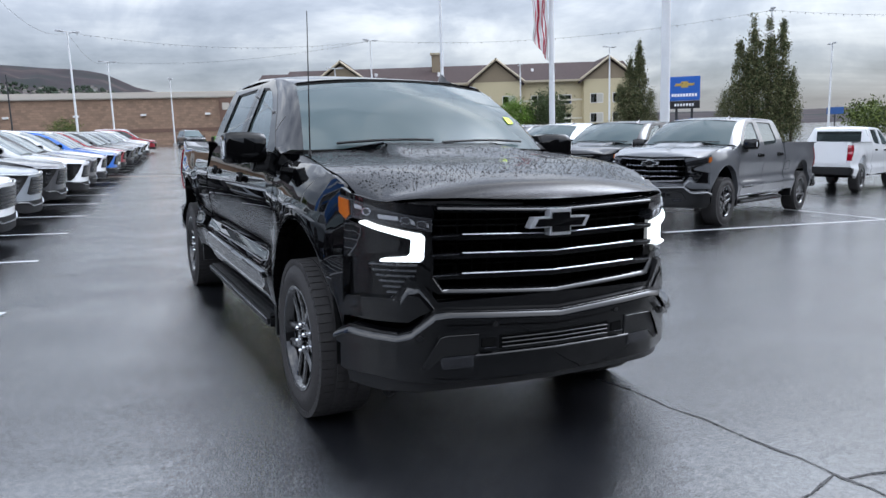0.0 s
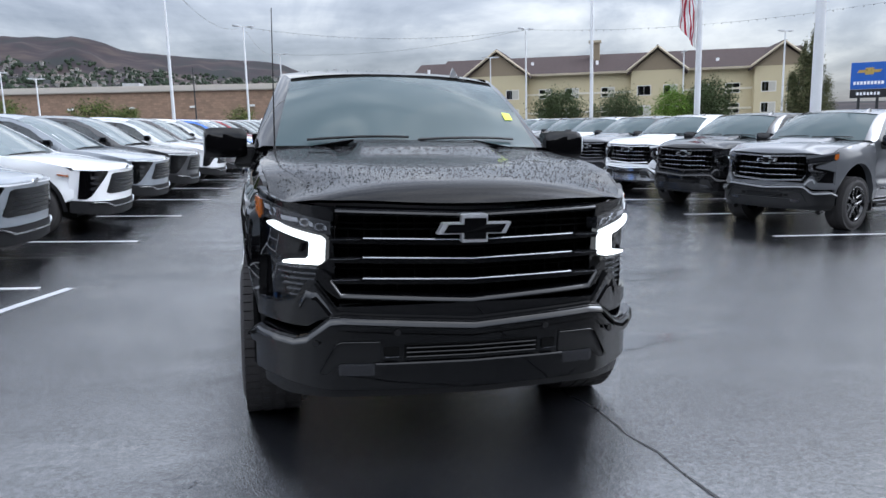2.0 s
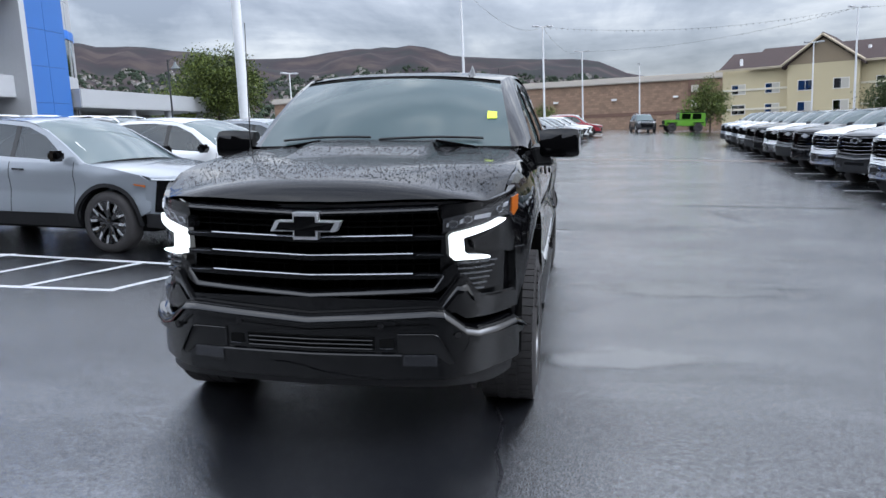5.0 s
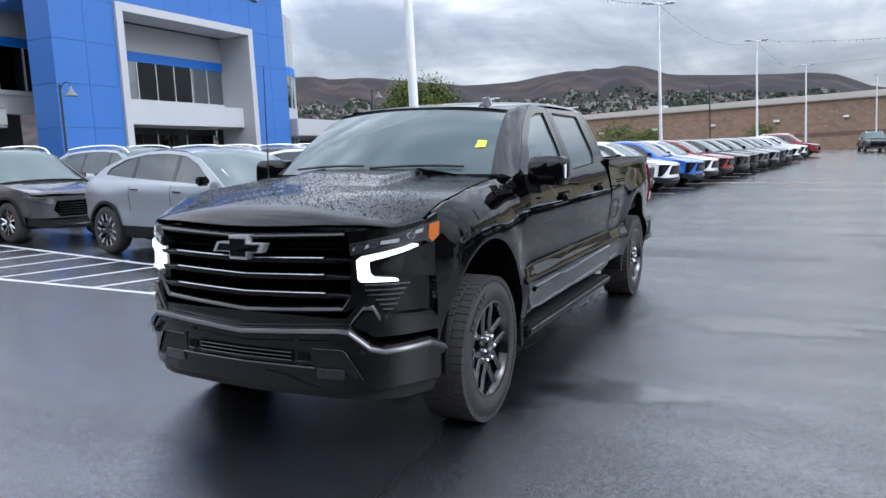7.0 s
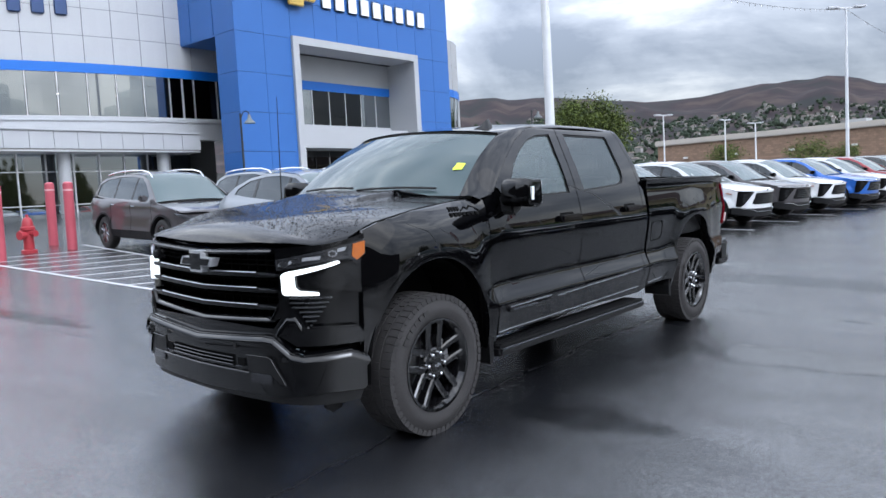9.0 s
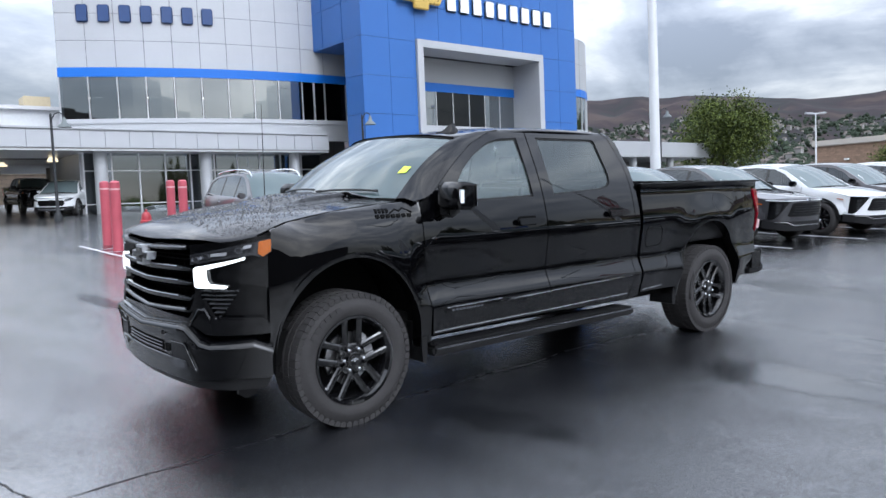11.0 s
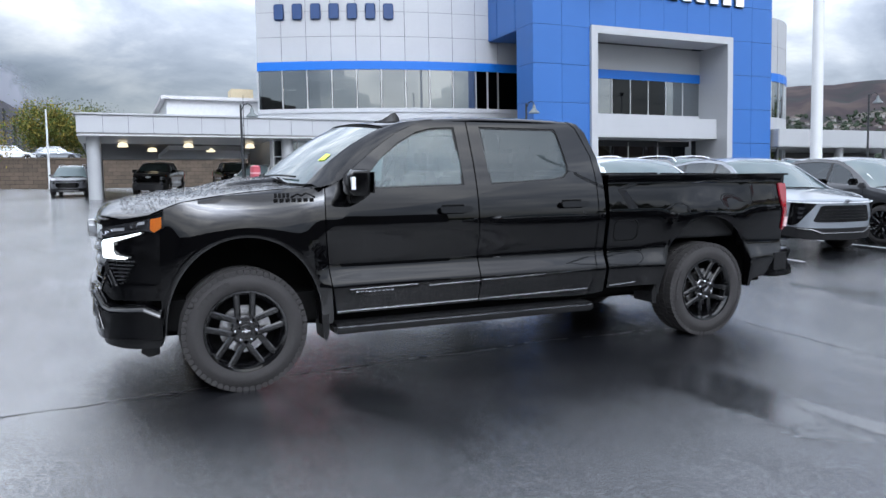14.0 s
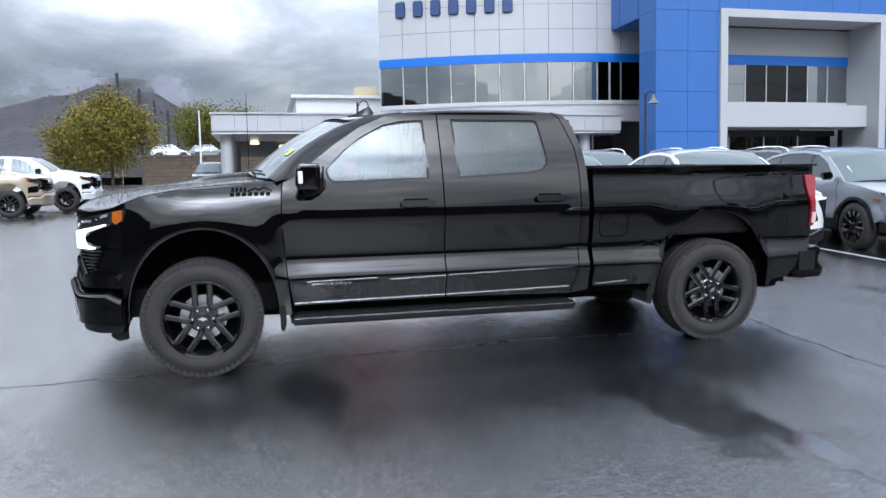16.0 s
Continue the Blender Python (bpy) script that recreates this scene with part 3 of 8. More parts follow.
# houses and trees on the foot of the hills
r = random.Random(5)
towns = {"houses": bmesh.new(), "roofs": bmesh.new()}
for i in range(1500):
    az = r.uniform(-44, 9)
    rr = 600 + 900 * r.random() ** 1.2
    z = hill_z(az, rr)
    x, y = EYE0.x + rr * math.sin(radians(az)), EYE0.y + rr * math.cos(radians(az))
    w, d, h = r.uniform(4, 7), r.uniform(4, 7), r.uniform(2.2, 3.8)
    box(towns["houses"], x - w / 2, x + w / 2, y - d / 2, y + d / 2, z - 4, z + h)
    v = [towns["roofs"].verts.new(p) for p in ((x - w * .6, y - d * .6, z + h), (x + w * .6, y - d * .6, z + h), (x + w * .6, y + d * .6, z + h), (x - w * .6, y + d * .6, z + h), (x - w * .3, y, z + h + 2), (x + w * .3, y, z + h + 2))]
    for q in ((0, 1, 5, 4), (1, 2, 5), (2, 3, 4, 5), (3, 0, 4), (3, 2, 1, 0)):
        towns["roofs"].faces.new([v[k] for k in q])
ICO = bmesh.new()
bmesh.ops.create_icosphere(ICO, subdivisions=1, radius=1)
ico_v = [v.co.copy() for v in ICO.verts]
ico_f = [[v.index for v in f.verts] for f in ICO.faces]
ICO.free()
wv, wf = [], []
for i in range(9000):
    az = r.uniform(-46, 12)
    rr = 480 + 1050 * r.random() ** 1.1
    z = hill_z(az, rr)
    x, y = EYE0.x + rr * math.sin(radians(az)), EYE0.y + rr * math.cos(radians(az))
    s = r.uniform(1.5, 4.2)
    base = len(wv)
    wv += [(x + c.x * s * r.uniform(.7, 1.3), y + c.y * s * r.uniform(.7, 1.3), z + s * .6 + c.z * s * r.uniform(.7, 1.4)) for c in ico_v]
    wf += [[base + k for k in f] for f in ico_f]
me = bpy.data.meshes.new("far_trees")
me.from_pydata(wv, [], wf)
me.materials.append(mat("far_foliage", (0.030, 0.042, 0.028), 0.9, var=0.5, scale=0.05, bscale=0.5))
tagged(new("far_trees", me), "dark green trees scattered over the hillside town", "trees", kind="stuff")
tagged(part("far_houses", towns["houses"], mat("far_walls", (0.30, 0.29, 0.28), 0.8, var=0.4, scale=0.03)), "pale houses scattered over the hillside", "houses", kind="stuff")
tagged(part("far_roofs", towns["roofs"], mat("far_roofs", (0.13, 0.11, 0.10), 0.8, var=0.4, scale=0.03)), "grey and brown roofs of hillside houses", "roofs", kind="stuff")

# ---- brown store building ----
BRICK_TAN = block_wall("tan_block_wall", (0.27, 0.185, 0.135), 0.8, 0.8, 0.4)
BRICK_DARK = mat("dark_block_band", (0.16, 0.10, 0.078), 0.85, var=0.1, scale=0.4)
CORNICE = mat("pale_cornice", (0.48, 0.44, 0.39), 0.8, var=0.08)


def wall_line(a, b):
    """A pose whose x runs along the ground line from a to b, y into the building."""
    d = Vector((b[0] - a[0], b[1] - a[1]))
    return Matrix.Translation((a[0], a[1], 0)) @ Euler((0, 0, math.atan2(d.y, d.x))).to_matrix().to_4x4(), d.length


m, n = wall_line((-60, 146), (44, 130))
store = empty("store_building", "long low brown block store with a pale cornice", "building", m=m)
part("wall", boxed((0, n, 0, 40, -3, 8.3)), BRICK_TAN, store)
part("cornice", boxed((-0.4, n + 0.4, -0.5, 40, 8.3, 9.4)), CORNICE, store, bevel=0.15)
part("dark_band", boxed((0, n, -0.06, 0, 2.6, 3.2)), BRICK_DARK, store)
part("roof_unit", boxed((34, 37, 8, 11, 9.4, 10.4)), GREY_PANEL, store)
for x in (82, 96):
    part("pilaster", boxed((x, x + 2.2, -0.35, 0, -3, 8.3)), BRICK_DARK, store, bevel=0.05)
    for z in (3.6, 6.2):
        part("inlay", boxed((x + .5, x + 1.7, -0.4, -0.35, z, z + 1.2)), CORNICE, store)
for i in range(8):
    x = 6 + i * 10.5
    part("wall_lamp", boxed((x, x + 0.9, -0.5, 0, 5.4, 5.75)), mat("lamp_housing", (0.7, 0.7, 0.68), 0.5), store, bevel=0.05)

# ---- hotel ----
STUCCO = mat("cream_stucco", (0.50, 0.43, 0.28), 0.85, var=0.06, scale=0.5, bump=0.1)
STUCCO_TOP = mat("tan_stucco", (0.25, 0.20, 0.14), 0.85, var=0.06, scale=0.5)
SHINGLE = mat("brown_shingle_roof", (0.058, 0.042, 0.040), 0.85, var=0.2, scale=2, bscale=8, grain=0.2)
FASCIA = mat("tan_fascia", (0.42, 0.36, 0.26), 0.7)
WIN_DARK = glass("hotel_glass", (0.10, 0.11, 0.12), 0.12)
m, n = wall_line((18.5, 110.5), (71, 84))
hotel = empty("hotel", "three storey cream stucco hotel with brown gabled shingle roof", "building", m=m)
part("wall", boxed((4, n, 0, 16, -3, 5.3)), STUCCO, hotel)
part("upper_wall", boxed((4.02, n - 0.02, 0.02, 15.98, 5.3, 8.1)), STUCCO, hotel)
for z in (2.45, 5.1):
    part("string_course", boxed((3.9, n + 0.1, -0.12, 0, z, z + 0.27)), mat("cream_trim", (0.62, 0.58, 0.47), 0.7), hotel)


def gable_roof(x0, x1, y0, y1, ze, zr, along=True, over=0.7):
    bm = bmesh.new()
    x0, x1, y0, y1 = x0 - over, x1 + over, y0 - over, y1 + over
    if along:
        ym = (y0 + y1) / 2
        p = [(x0, y0, ze), (x1, y0, ze), (x1, y1, ze), (x0, y1, ze), (x0, ym, zr), (x1, ym, zr)]
        faces = ((0, 1, 5, 4), (2, 3, 4, 5), (1, 2, 5), (3, 0, 4), (0, 3, 2, 1))
    else:
        xm = (x0 + x1) / 2
        p = [(x0, y0, ze), (x1, y0, ze), (x1, y1, ze), (x0, y1, ze), (xm, y0, zr), (xm, y1, zr)]
        faces = ((0, 4, 5, 3), (1, 2, 5, 4), (0, 1, 4), (2, 3, 5), (0, 3, 2, 1))
    v = [bm.verts.new(q) for q in p]
    for f in faces:
        bm.faces.new([v[k] for k in f])
    return bm


def open_roof(x0, x1, y0, y1, ze, zr, over):
    """Two sloping slabs over a bay, open at the gable."""
    bm = bmesh.new()
    xm = (x0 + x1) / 2
    k = (zr - ze) / (xm - x0)
    for s in (-1, 1):
        xo = xm + s * (xm - x0 + over)
        rows = [[(xo, y, ze - k * over), (xm, y, zr), (xm, y, zr + .28), (xo, y, ze - k * over + .28)] for y in (y0 - over, y1)]
        vs = loft(bm, rows, close=True)
        bm.faces.new(vs[0])
        bm.faces.new(vs[1])
    return bm


part("roof", gable_roof(8.3, n, 0, 16, 8.1, 11.2), SHINGLE, hotel)
part("end_roof", gable_roof(4, 7.7, 1, 15, 8.1, 10.8), SHINGLE, hotel)
for x0, x1, zr in ((12.8, 21.2, 11.5), (35.8, 42.6, 11.1), (51.8, n, 11.0)):
    bay = part("bay", boxed((x0, x1, -1.6, 0, -3, 8.1)), STUCCO, hotel)
    bm = bmesh.new()
    v = [bm.verts.new(q) for q in ((x0, -1.62, 8.0), (x1, -1.62, 8.0), ((x0 + x1) / 2, -1.62, zr - 0.35), (x0, -1.2, 8.0), (x1, -1.2, 8.0), ((x0 + x1) / 2, -1.2, zr - 0.35))]
    for f in ((0, 1, 2), (5, 4, 3), (0, 2, 5, 3), (1, 4, 5, 2), (0, 3, 4, 1)):
        bm.faces.new([v[k] for k in f])
    part("gable", bm, STUCCO_TOP, hotel)
    part("gable_roof", open_roof(x0, x1, -1.6, 8, 8.0, zr, 0.6), SHINGLE, hotel)
    for s in (-1, 1):
        bm = bmesh.new()
        xm = (x0 + x1) / 2
        rod(bm, (xm + s * ((x1 - x0) / 2 + 0.6), -2.25, 7.98), (xm, -2.25, zr + 0.02), 0.16, seg=4)
        part("barge_board", bm, FASCIA, hotel)
part("fascia", boxed((3.3, n + 0.7, -0.85, -0.7, 7.85, 8.12)), FASCIA, hotel)
chim = part("chimney", boxed((29.9, 31.3, 5.0, 6.4, 9, 12.7)), STUCCO_TOP, hotel)
part("chimney_cap", boxed((29.7, 31.5, 4.8, 6.6, 12.7, 13.0)), FASCIA, chim)
r = random.Random(8)
for x in (6.2, 10.6, 15.0, 19.2, 23.8, 27.6, 32.6, 37.5, 41.0, 45.3, 49.3, 53.6, 56.8):
    for k in range(3):
        z = -1.6 + 2.75 * k + 0.2
        front = -1.6 if any(a < x < b for a, b in ((12.8, 21.2), (35.8, 42.6), (51.8, n))) else 0.0
        w = part("window", boxed((x - .95, x + .95, front - 0.04, front + 0.02, z + .5, z + 1.9)), mat("hotel_window_frame", (0.62, 0.60, 0.55), 0.6), hotel)
        part("pane", boxed((x - .85, x - 0.03, front - 0.06, front - 0.045, z + .6, z + 1.8)), WIN_DARK, w)
        part("pane", boxed((x + 0.03, x + .85, front - 0.06, front - 0.045, z + .6, z + 1.8)), mat("drawn_curtain", (0.45, 0.43, 0.38), 0.8) if r.random() < 0.6 else WIN_DARK, w)
for x, y, z in ((6, 2, 9.2), (19, 3, 9.5), (21.5, 4, 9.8), (31, 3, 9.6), (41, 3, 9.4), (45, 4, 9.8), (47.5, 2.4, 9.2)):
    bm = bmesh.new()
    rod(bm, (x, y, z - 0.6), (x, y, z + 0.35), 0.22)
    part("roof_vent", bm, mat("white_vent", (0.75, 0.75, 0.75), 0.5), hotel)

# ---- dealership ----
WALL_A, WALL_B = Vector((-39.3, 8.6)), Vector((-35.2, 22.6))


def arc(f):
    """Plan of the bowed white wall, f from 0 to 1."""
    p = WALL_A.lerp(WALL_B, f)
    d = (WALL_B - WALL_A).normalized()
    out = Vector((d.y, -d.x))
    return p + out * 0.9 * 4 * f * (1 - f), (d + out * 0.9 * 4 * (1 - 2 * f) / (WALL_B - WALL_A).length).normalized()


def wall_pose(f, z=0.0):
    p, d = arc(f)
    return Matrix.Translation((p.x, p.y, z)) @ Euler((0, 0, math.atan2(d.y, d.x))).to_matrix().to_4x4()


def wall_strip(f0, f1, z0, z1, o0, o1, n=12):
    """A solid that follows the bowed wall between two offsets outwards (negative: into the building)."""
    rows = []
    for i in range(n + 1):
        p, d = arc(f0 + (f1 - f0) * i / n)
        out = Vector((d.y, -d.x))
        rows.append([(*(p + out * o), z) for o, z in ((o0, z0), (o1, z0), (o1, z1), (o0, z1))])
    bm = bmesh.new()
    vs = loft(bm, rows, close=True)
    bm.faces.new(vs[0])
    bm.faces.new(vs[-1][::-1])
    return bm


GL = 1.2
hall = empty("dealership_hall", "white panelled car dealership with ribbon windows and blue band", "building")
tagged(hall, kind="structure")
part("wall", wall_strip(0, 1.3, 8.95, 15.0, -0.5, -0.03), JOINT, hall)
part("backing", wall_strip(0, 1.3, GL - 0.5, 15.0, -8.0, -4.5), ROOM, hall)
part("upper_floor", wall_strip(0, 1.3, 5.6, 6.3, -4.5, -0.1), GREY_PANEL, hall)
part("ceiling_edge", wall_strip(0, 1.3, 8.7, 8.95, -4.5, -0.1), mat("shop_ceiling", (0.5, 0.5, 0.5), 0.9), hall)
part("blue_band", wall_strip(0, 1.3, 8.72, 9.22, -0.05, 0.08), BAND, hall)
part("end_wall", wall_strip(-0.004, 0.012, GL - 0.5, 8.72, -4.5, -0.02, 1), WHITE_PANEL, hall)
part("spandrel", wall_strip(0, 1.3, 5.2, 6.2, -0.09, 0.03), WHITE_PANEL, hall)
part("window_sill", wall_strip(0, 1.3, 6.2, 6.45, -0.05, 0.1), WHITE_PANEL, hall)
N = 10
for i in range(N + 3):
    f0, f1 = i / N, (i + 1) / N
    dark = i >= 9
    part("pane", wall_strip(f0 + 0.004, f1 - 0.004, 6.45, 8.72, -0.03, 0.0, 2), DARK_GLASS if dark else SHOP_GLASS, hall)
    part("mullion", wall_strip(f0 - 0.002, f0 + 0.002, 6.45, 8.72, -0.06, 0.05, 1), ALU, hall)
part("mullion", wall_strip(0.948, 0.955, 6.45, 8.72, -0.06, 0.05, 1), ALU, hall)
for i in range(4):
    part("ceiling_lamp", wall_strip(0.06 + i * 0.23, 0.11 + i * 0.23, 7.9, 7.96, -2.6, -2.2, 1), glow("showroom_lamp", (1, 0.95, 0.85), 1.5), hall)


def letter_bar(name, m, w, h, d, material, parent, cut=None):
    bm = boxed((0, w, -d, 0, 0, h))
    ob = part(name, bm, material, parent, bevel=min(w, h) * 0.12)
    ob.matrix_basis = m
    return ob


SIGN_BLUE = mat("navy_letters", (0.02, 0.055, 0.16), 0.4)
SIGN_WHITE = mat("white_letters", (0.85, 0.86, 0.88), 0.35)
SIGN_GOLD = mat("gold_emblem", (0.62, 0.42, 0.12), 0.3, 0.6)
sign = empty("wall_sign", "row of dark blue plain block characters on white panels", "sign")
for i in range(7):
    letter_bar("character", wall_pose(0.075 + i * 0.073, 11.62) @ Matrix.Translation((0, -0.02, 0)), 0.62, 0.95, 0.12, SIGN_BLUE, sign)

# lower canopy with its white fascia and round columns
canopy = empty("entrance_canopy", "long white panelled entrance canopy on round columns", "canopy", kind="structure")
CX, CY0, CY1 = -33.9, -1.1, 21.9
part("roof_slab", boxed((-39.5, CX - 0.05, CY0 + 0.05, CY1, 4.52, 5.38)), JOINT, canopy)
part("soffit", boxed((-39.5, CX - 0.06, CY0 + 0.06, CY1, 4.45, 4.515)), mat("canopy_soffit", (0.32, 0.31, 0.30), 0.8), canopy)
part("cornice", boxed((-39.5, CX + 0.08, CY0 - 0.08, CY1, 5.39, 5.49)), WHITE_PANEL, canopy, bevel=0.02)
part("gutter", boxed((-39.4, CX + 0.02, CY0, CY1, 4.38, 4.445)), ALU, canopy)
bm = bmesh.new()
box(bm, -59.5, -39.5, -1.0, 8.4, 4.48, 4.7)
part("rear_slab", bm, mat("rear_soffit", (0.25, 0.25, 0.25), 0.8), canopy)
part("rear_fascia", boxed((-59.5, -39.5, CY0 - 0.02, CY0 + 0.03, 4.48, 5.42)), GREY_PANEL, canopy)
for i in range(20):
    y = CY0 + 0.02 + i * 1.152
    part("panel", boxed((CX - 0.05, CX, y + 0.008, y + 1.144, 4.53, 5.38)), WHITE_PANEL, canopy, bevel=0.006)
for i in range(4):
    x = -39.4 + i * 1.36
    part("panel", boxed((x + .008, x + 1.352, CY0, CY0 + 0.05, 4.53, 5.38)), WHITE_PANEL, canopy, bevel=0.006)
for x, y in ((-34.7, -0.4), (-37.2, -0.4), (-40.0, -0.4), (-44, -0.4), (-48, -0.4), (-34.7, 9.2), (-34.7, 14.6), (-34.7, 20)):
    bm = bmesh.new()
    rod(bm, (x, y, 0.8), (x, y, 4.48), 0.32, seg=24)
    part("column", bm, GREY_PANEL, canopy, smooth=True)
for i in range(5):
    bm = bmesh.new()
    x, y = -38.2 - (i % 2) * 4, 1.0 + i * 1.7
    lathe(bm, [(0.05, 4.36), (0.22, 4.33), (0.28, 4.12), (0.05, 4.12)], 12, Matrix.Translation((x, y, 0)))
    part("canopy_lamp", bm, glow("canopy_lamp", (1, 0.85, 0.6), 1.2), canopy)

# ground floor glazing below the canopy
shop = empty("shopfront", "glazed ground floor shopfront with aluminium frames", "shopfront", kind="structure")
GX = -35.6
for i in range(10):
    y0 = 8.6 + i * 1.37
    for z0, z1 in ((1.3, 1.75), (1.78, 3.45), (3.48, 4.42)):
        part("pane", boxed((GX - 0.02, GX, y0 + 0.04, y0 + 1.33, z0, z1)), SHOP_GLASS, shop)
    part("mullion", boxed((GX - 0.06, GX + 0.06, y0 - 0.04, y0 + 0.04, 1.15, 4.44)), ALU, shop)
for z in (1.25, 1.75, 3.45, 4.38):
    part("transom", boxed((GX - 0.05, GX + 0.05, 8.6, 22.3, z, z + 0.06)), ALU, shop)
part("return_wall", boxed((-42, GX - 0.06, 8.45, 8.6, 1.0, 4.44)), GREY_PANEL, shop)
part("floor", boxed((-43.5, GX - 0.1, 8.7, 22.3, 1.05, 1.24)), mat("shop_floor", (0.35, 0.34, 0.32), 0.3), shop)
part("back_wall", boxed((-43.8, -43.5, 8.6, 22.3, 1.0, 4.1)), mat("shop_back", (0.38, 0.36, 0.33), 0.8), shop)

# blue portal tower
tower = empty("entrance_tower", "tall bright blue panelled entrance tower with white portal", "tower", kind="structure")
TX, Y0, Y1, ZT = -30.0, 22.0, 40.1, 16.2
PY0, PY1, PZ = 25.8, 36.6, 10.75
part("core", boxed((-36.2, TX - 0.06, Y0 + 0.06, Y1 - 0.06, 10.75, ZT)), JOINT, tower)
part("core", boxed((-31.8, TX - 0.06, Y0 + 0.06, PY0, 0.5, 10.75)), JOINT, tower)
part("core", boxed((-33.5, TX - 0.06, PY1, Y1 - 0.06, 0.5, 10.75)), JOINT, tower)
ROWS_Z = [0.9, 2.0, 4.15, 6.3, 8.45, 10.6, 12.75, 14.9, ZT]
COLS_Y = [22.0, 23.9, 25.8, 27.6, 29.4, 31.2, 33.0, 34.8, 36.6, 38.35, 40.1]
for z0, z1 in zip(ROWS_Z, ROWS_Z[1:]):
    for y0, y1 in zip(COLS_Y, COLS_Y[1:]):
        lo = z0
        if PY0 <= y0 and y1 <= PY1 + 0.01:
            if z1 <= PZ:
                continue
            lo = max(z0, PZ)
        part("panel", boxed((TX - 0.06, TX, y0 + 0.01, y1 - 0.01, lo + 0.01, z1 - 0.01)), BLUE_PANEL, tower)
    # side towards the white wall, and the far side
    xs = [-31.8, TX] if z1 <= 10.7 else [-36.2, -34.1, -31.9, TX]
    for x0, x1 in zip(xs, xs[1:]):
        part("panel", boxed((x0 + 0.01, x1 - 0.065, Y0, Y0 + 0.06, max(z0, 0.9) + 0.01, z1 - 0.01)), BLUE_PANEL, tower)
part("underside", boxed((-36.2, -31.8, Y0 + 0.02, PY0, 10.55, 10.66)), BLUE_PANEL, tower)
# white portal frame and its deep recess
part("portal_post", boxed((-31.9, TX + 0.18, PY0 + 0.002, PY0 + 0.45, 0.9, PZ - 0.45)), WHITE_PANEL, tower, bevel=0.01)
part("portal_post", boxed((-32.6, TX + 0.18, PY1 - 0.45, PY1 - 0.002, 0.9, PZ - 0.45)), WHITE_PANEL, tower, bevel=0.01)
part("portal_lintel", boxed((-31.9, TX + 0.18, PY0 + 0.002, PY1 - 0.002, PZ - 0.45, PZ - 0.004)), WHITE_PANEL, tower, bevel=0.01)
BX = -32.3
part("recess_wall", boxed((BX - 0.2, BX, PY0 + 0.45, PY1 - 0.45, 8.75, 10.3)), GREY_PANEL, tower)
part("recess_band", boxed((BX - 0.15, BX + 0.04, PY0 + 0.45, PY1 - 0.45, 8.2, 8.75)), BAND, tower)
part("recess_sill", boxed((BX - 0.2, BX + 0.02, PY0 + 0.45, PY1 - 0.45, 5.7, 6.05)), WHITE_PANEL, tower)
part("ledge", boxed((BX - 0.5, -30.7, PY0 + 0.45, PY1 - 0.45, 4.45, 5.7)), WHITE_PANEL, tower, bevel=0.02)
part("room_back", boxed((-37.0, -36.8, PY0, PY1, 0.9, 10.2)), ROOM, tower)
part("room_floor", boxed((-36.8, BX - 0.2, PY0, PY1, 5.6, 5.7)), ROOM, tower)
part("room_ceiling", boxed((-36.8, BX - 0.2, PY0, PY1, 8.3, 8.5)), mat("room_ceiling", (0.4, 0.4, 0.4), 0.8), tower)
for i in range(7):
    y0 = PY0 + 0.45 + i * 1.414
    part("pane", boxed((BX - 0.04, BX - 0.02, y0 + 0.03, y0 + 1.384, 6.05, 8.2)), DARK_GLASS if i in (2, 3, 4) else SHOP_GLASS, tower)
    part("mullion", boxed((BX - 0.08, BX + 0.03, y0 - 0.03, y0 + 0.03, 6.05, 8.2)), ALU, tower)
for i in range(8):
    y0 = PY0 + 0.5 + i * 1.2
    for z0, z1 in ((1.15, 3.2), (3.26, 4.1)):
        part("door_pane", boxed((BX - 1.0, BX - 0.98, y0 + 0.03, y0 + 1.17, z0, z1)), DARK_GLASS, tower)
    part("door_frame", boxed((BX - 1.05, BX - 0.94, y0 - 0.035, y0 + 0.035, 1.1, 4.4)), DARK_METAL if i % 2 else ALU, tower)
part("door_transom", boxed((BX - 1.05, BX - 0.94, PY0 + 0.45, PY1 - 0.45, 3.2, 3.28)), ALU, tower)
part("door_transom", boxed((BX - 1.05, BX - 0.94, PY0 + 0.45, PY1 - 0.45, 4.1, 4.45)), DARK_METAL, tower)
brand = empty("tower_sign", "gold emblem and row of white plain block characters on blue tower", "sign")
for i in range(9):
    letter_bar("character", Matrix.Translation((TX + 0.01, 28.2 + i * 1.07, 12.62 + 0.0 * i)) @ pose(0, 0, 0, 0, 0, 90), 0.8, 1.1, 0.15, SIGN_WHITE, brand)


def emblem(w, h, d):
    """A plain wide cross outline, width w and height h, in the xz plane."""
    s = w * 0.04
    return [(-w / 2, -h * .2), (-w / 2 + s * 2, h * .2), (-w * .17, h * .2), (-w * .17, h / 2), (w * .17, h / 2), (w * .17, h * .2), (w / 2, h * .2), (w / 2 - s * 2, -h * .2), (w * .17, -h * .2), (w * .17, -h / 2), (-w * .17, -h / 2), (-w * .17, -h * .2)]


ob = part("emblem", plate(emblem(3.3, 1.25, 0), place=lambda u, v, d: (u, d, v), thick=0.2), SIGN_GOLD, brand, bevel=0.05)
ob.matrix_basis = Matrix.Translation((TX + 0.2, 26.1, 13.05)) @ pose(0, 0, 0, 0, 0, 90)

# grey wing beyond the tower, bowing back, with its low canopy
wing = empty("grey_wing", "grey panelled bowed wing with blue band and windows", "building", kind="structure")


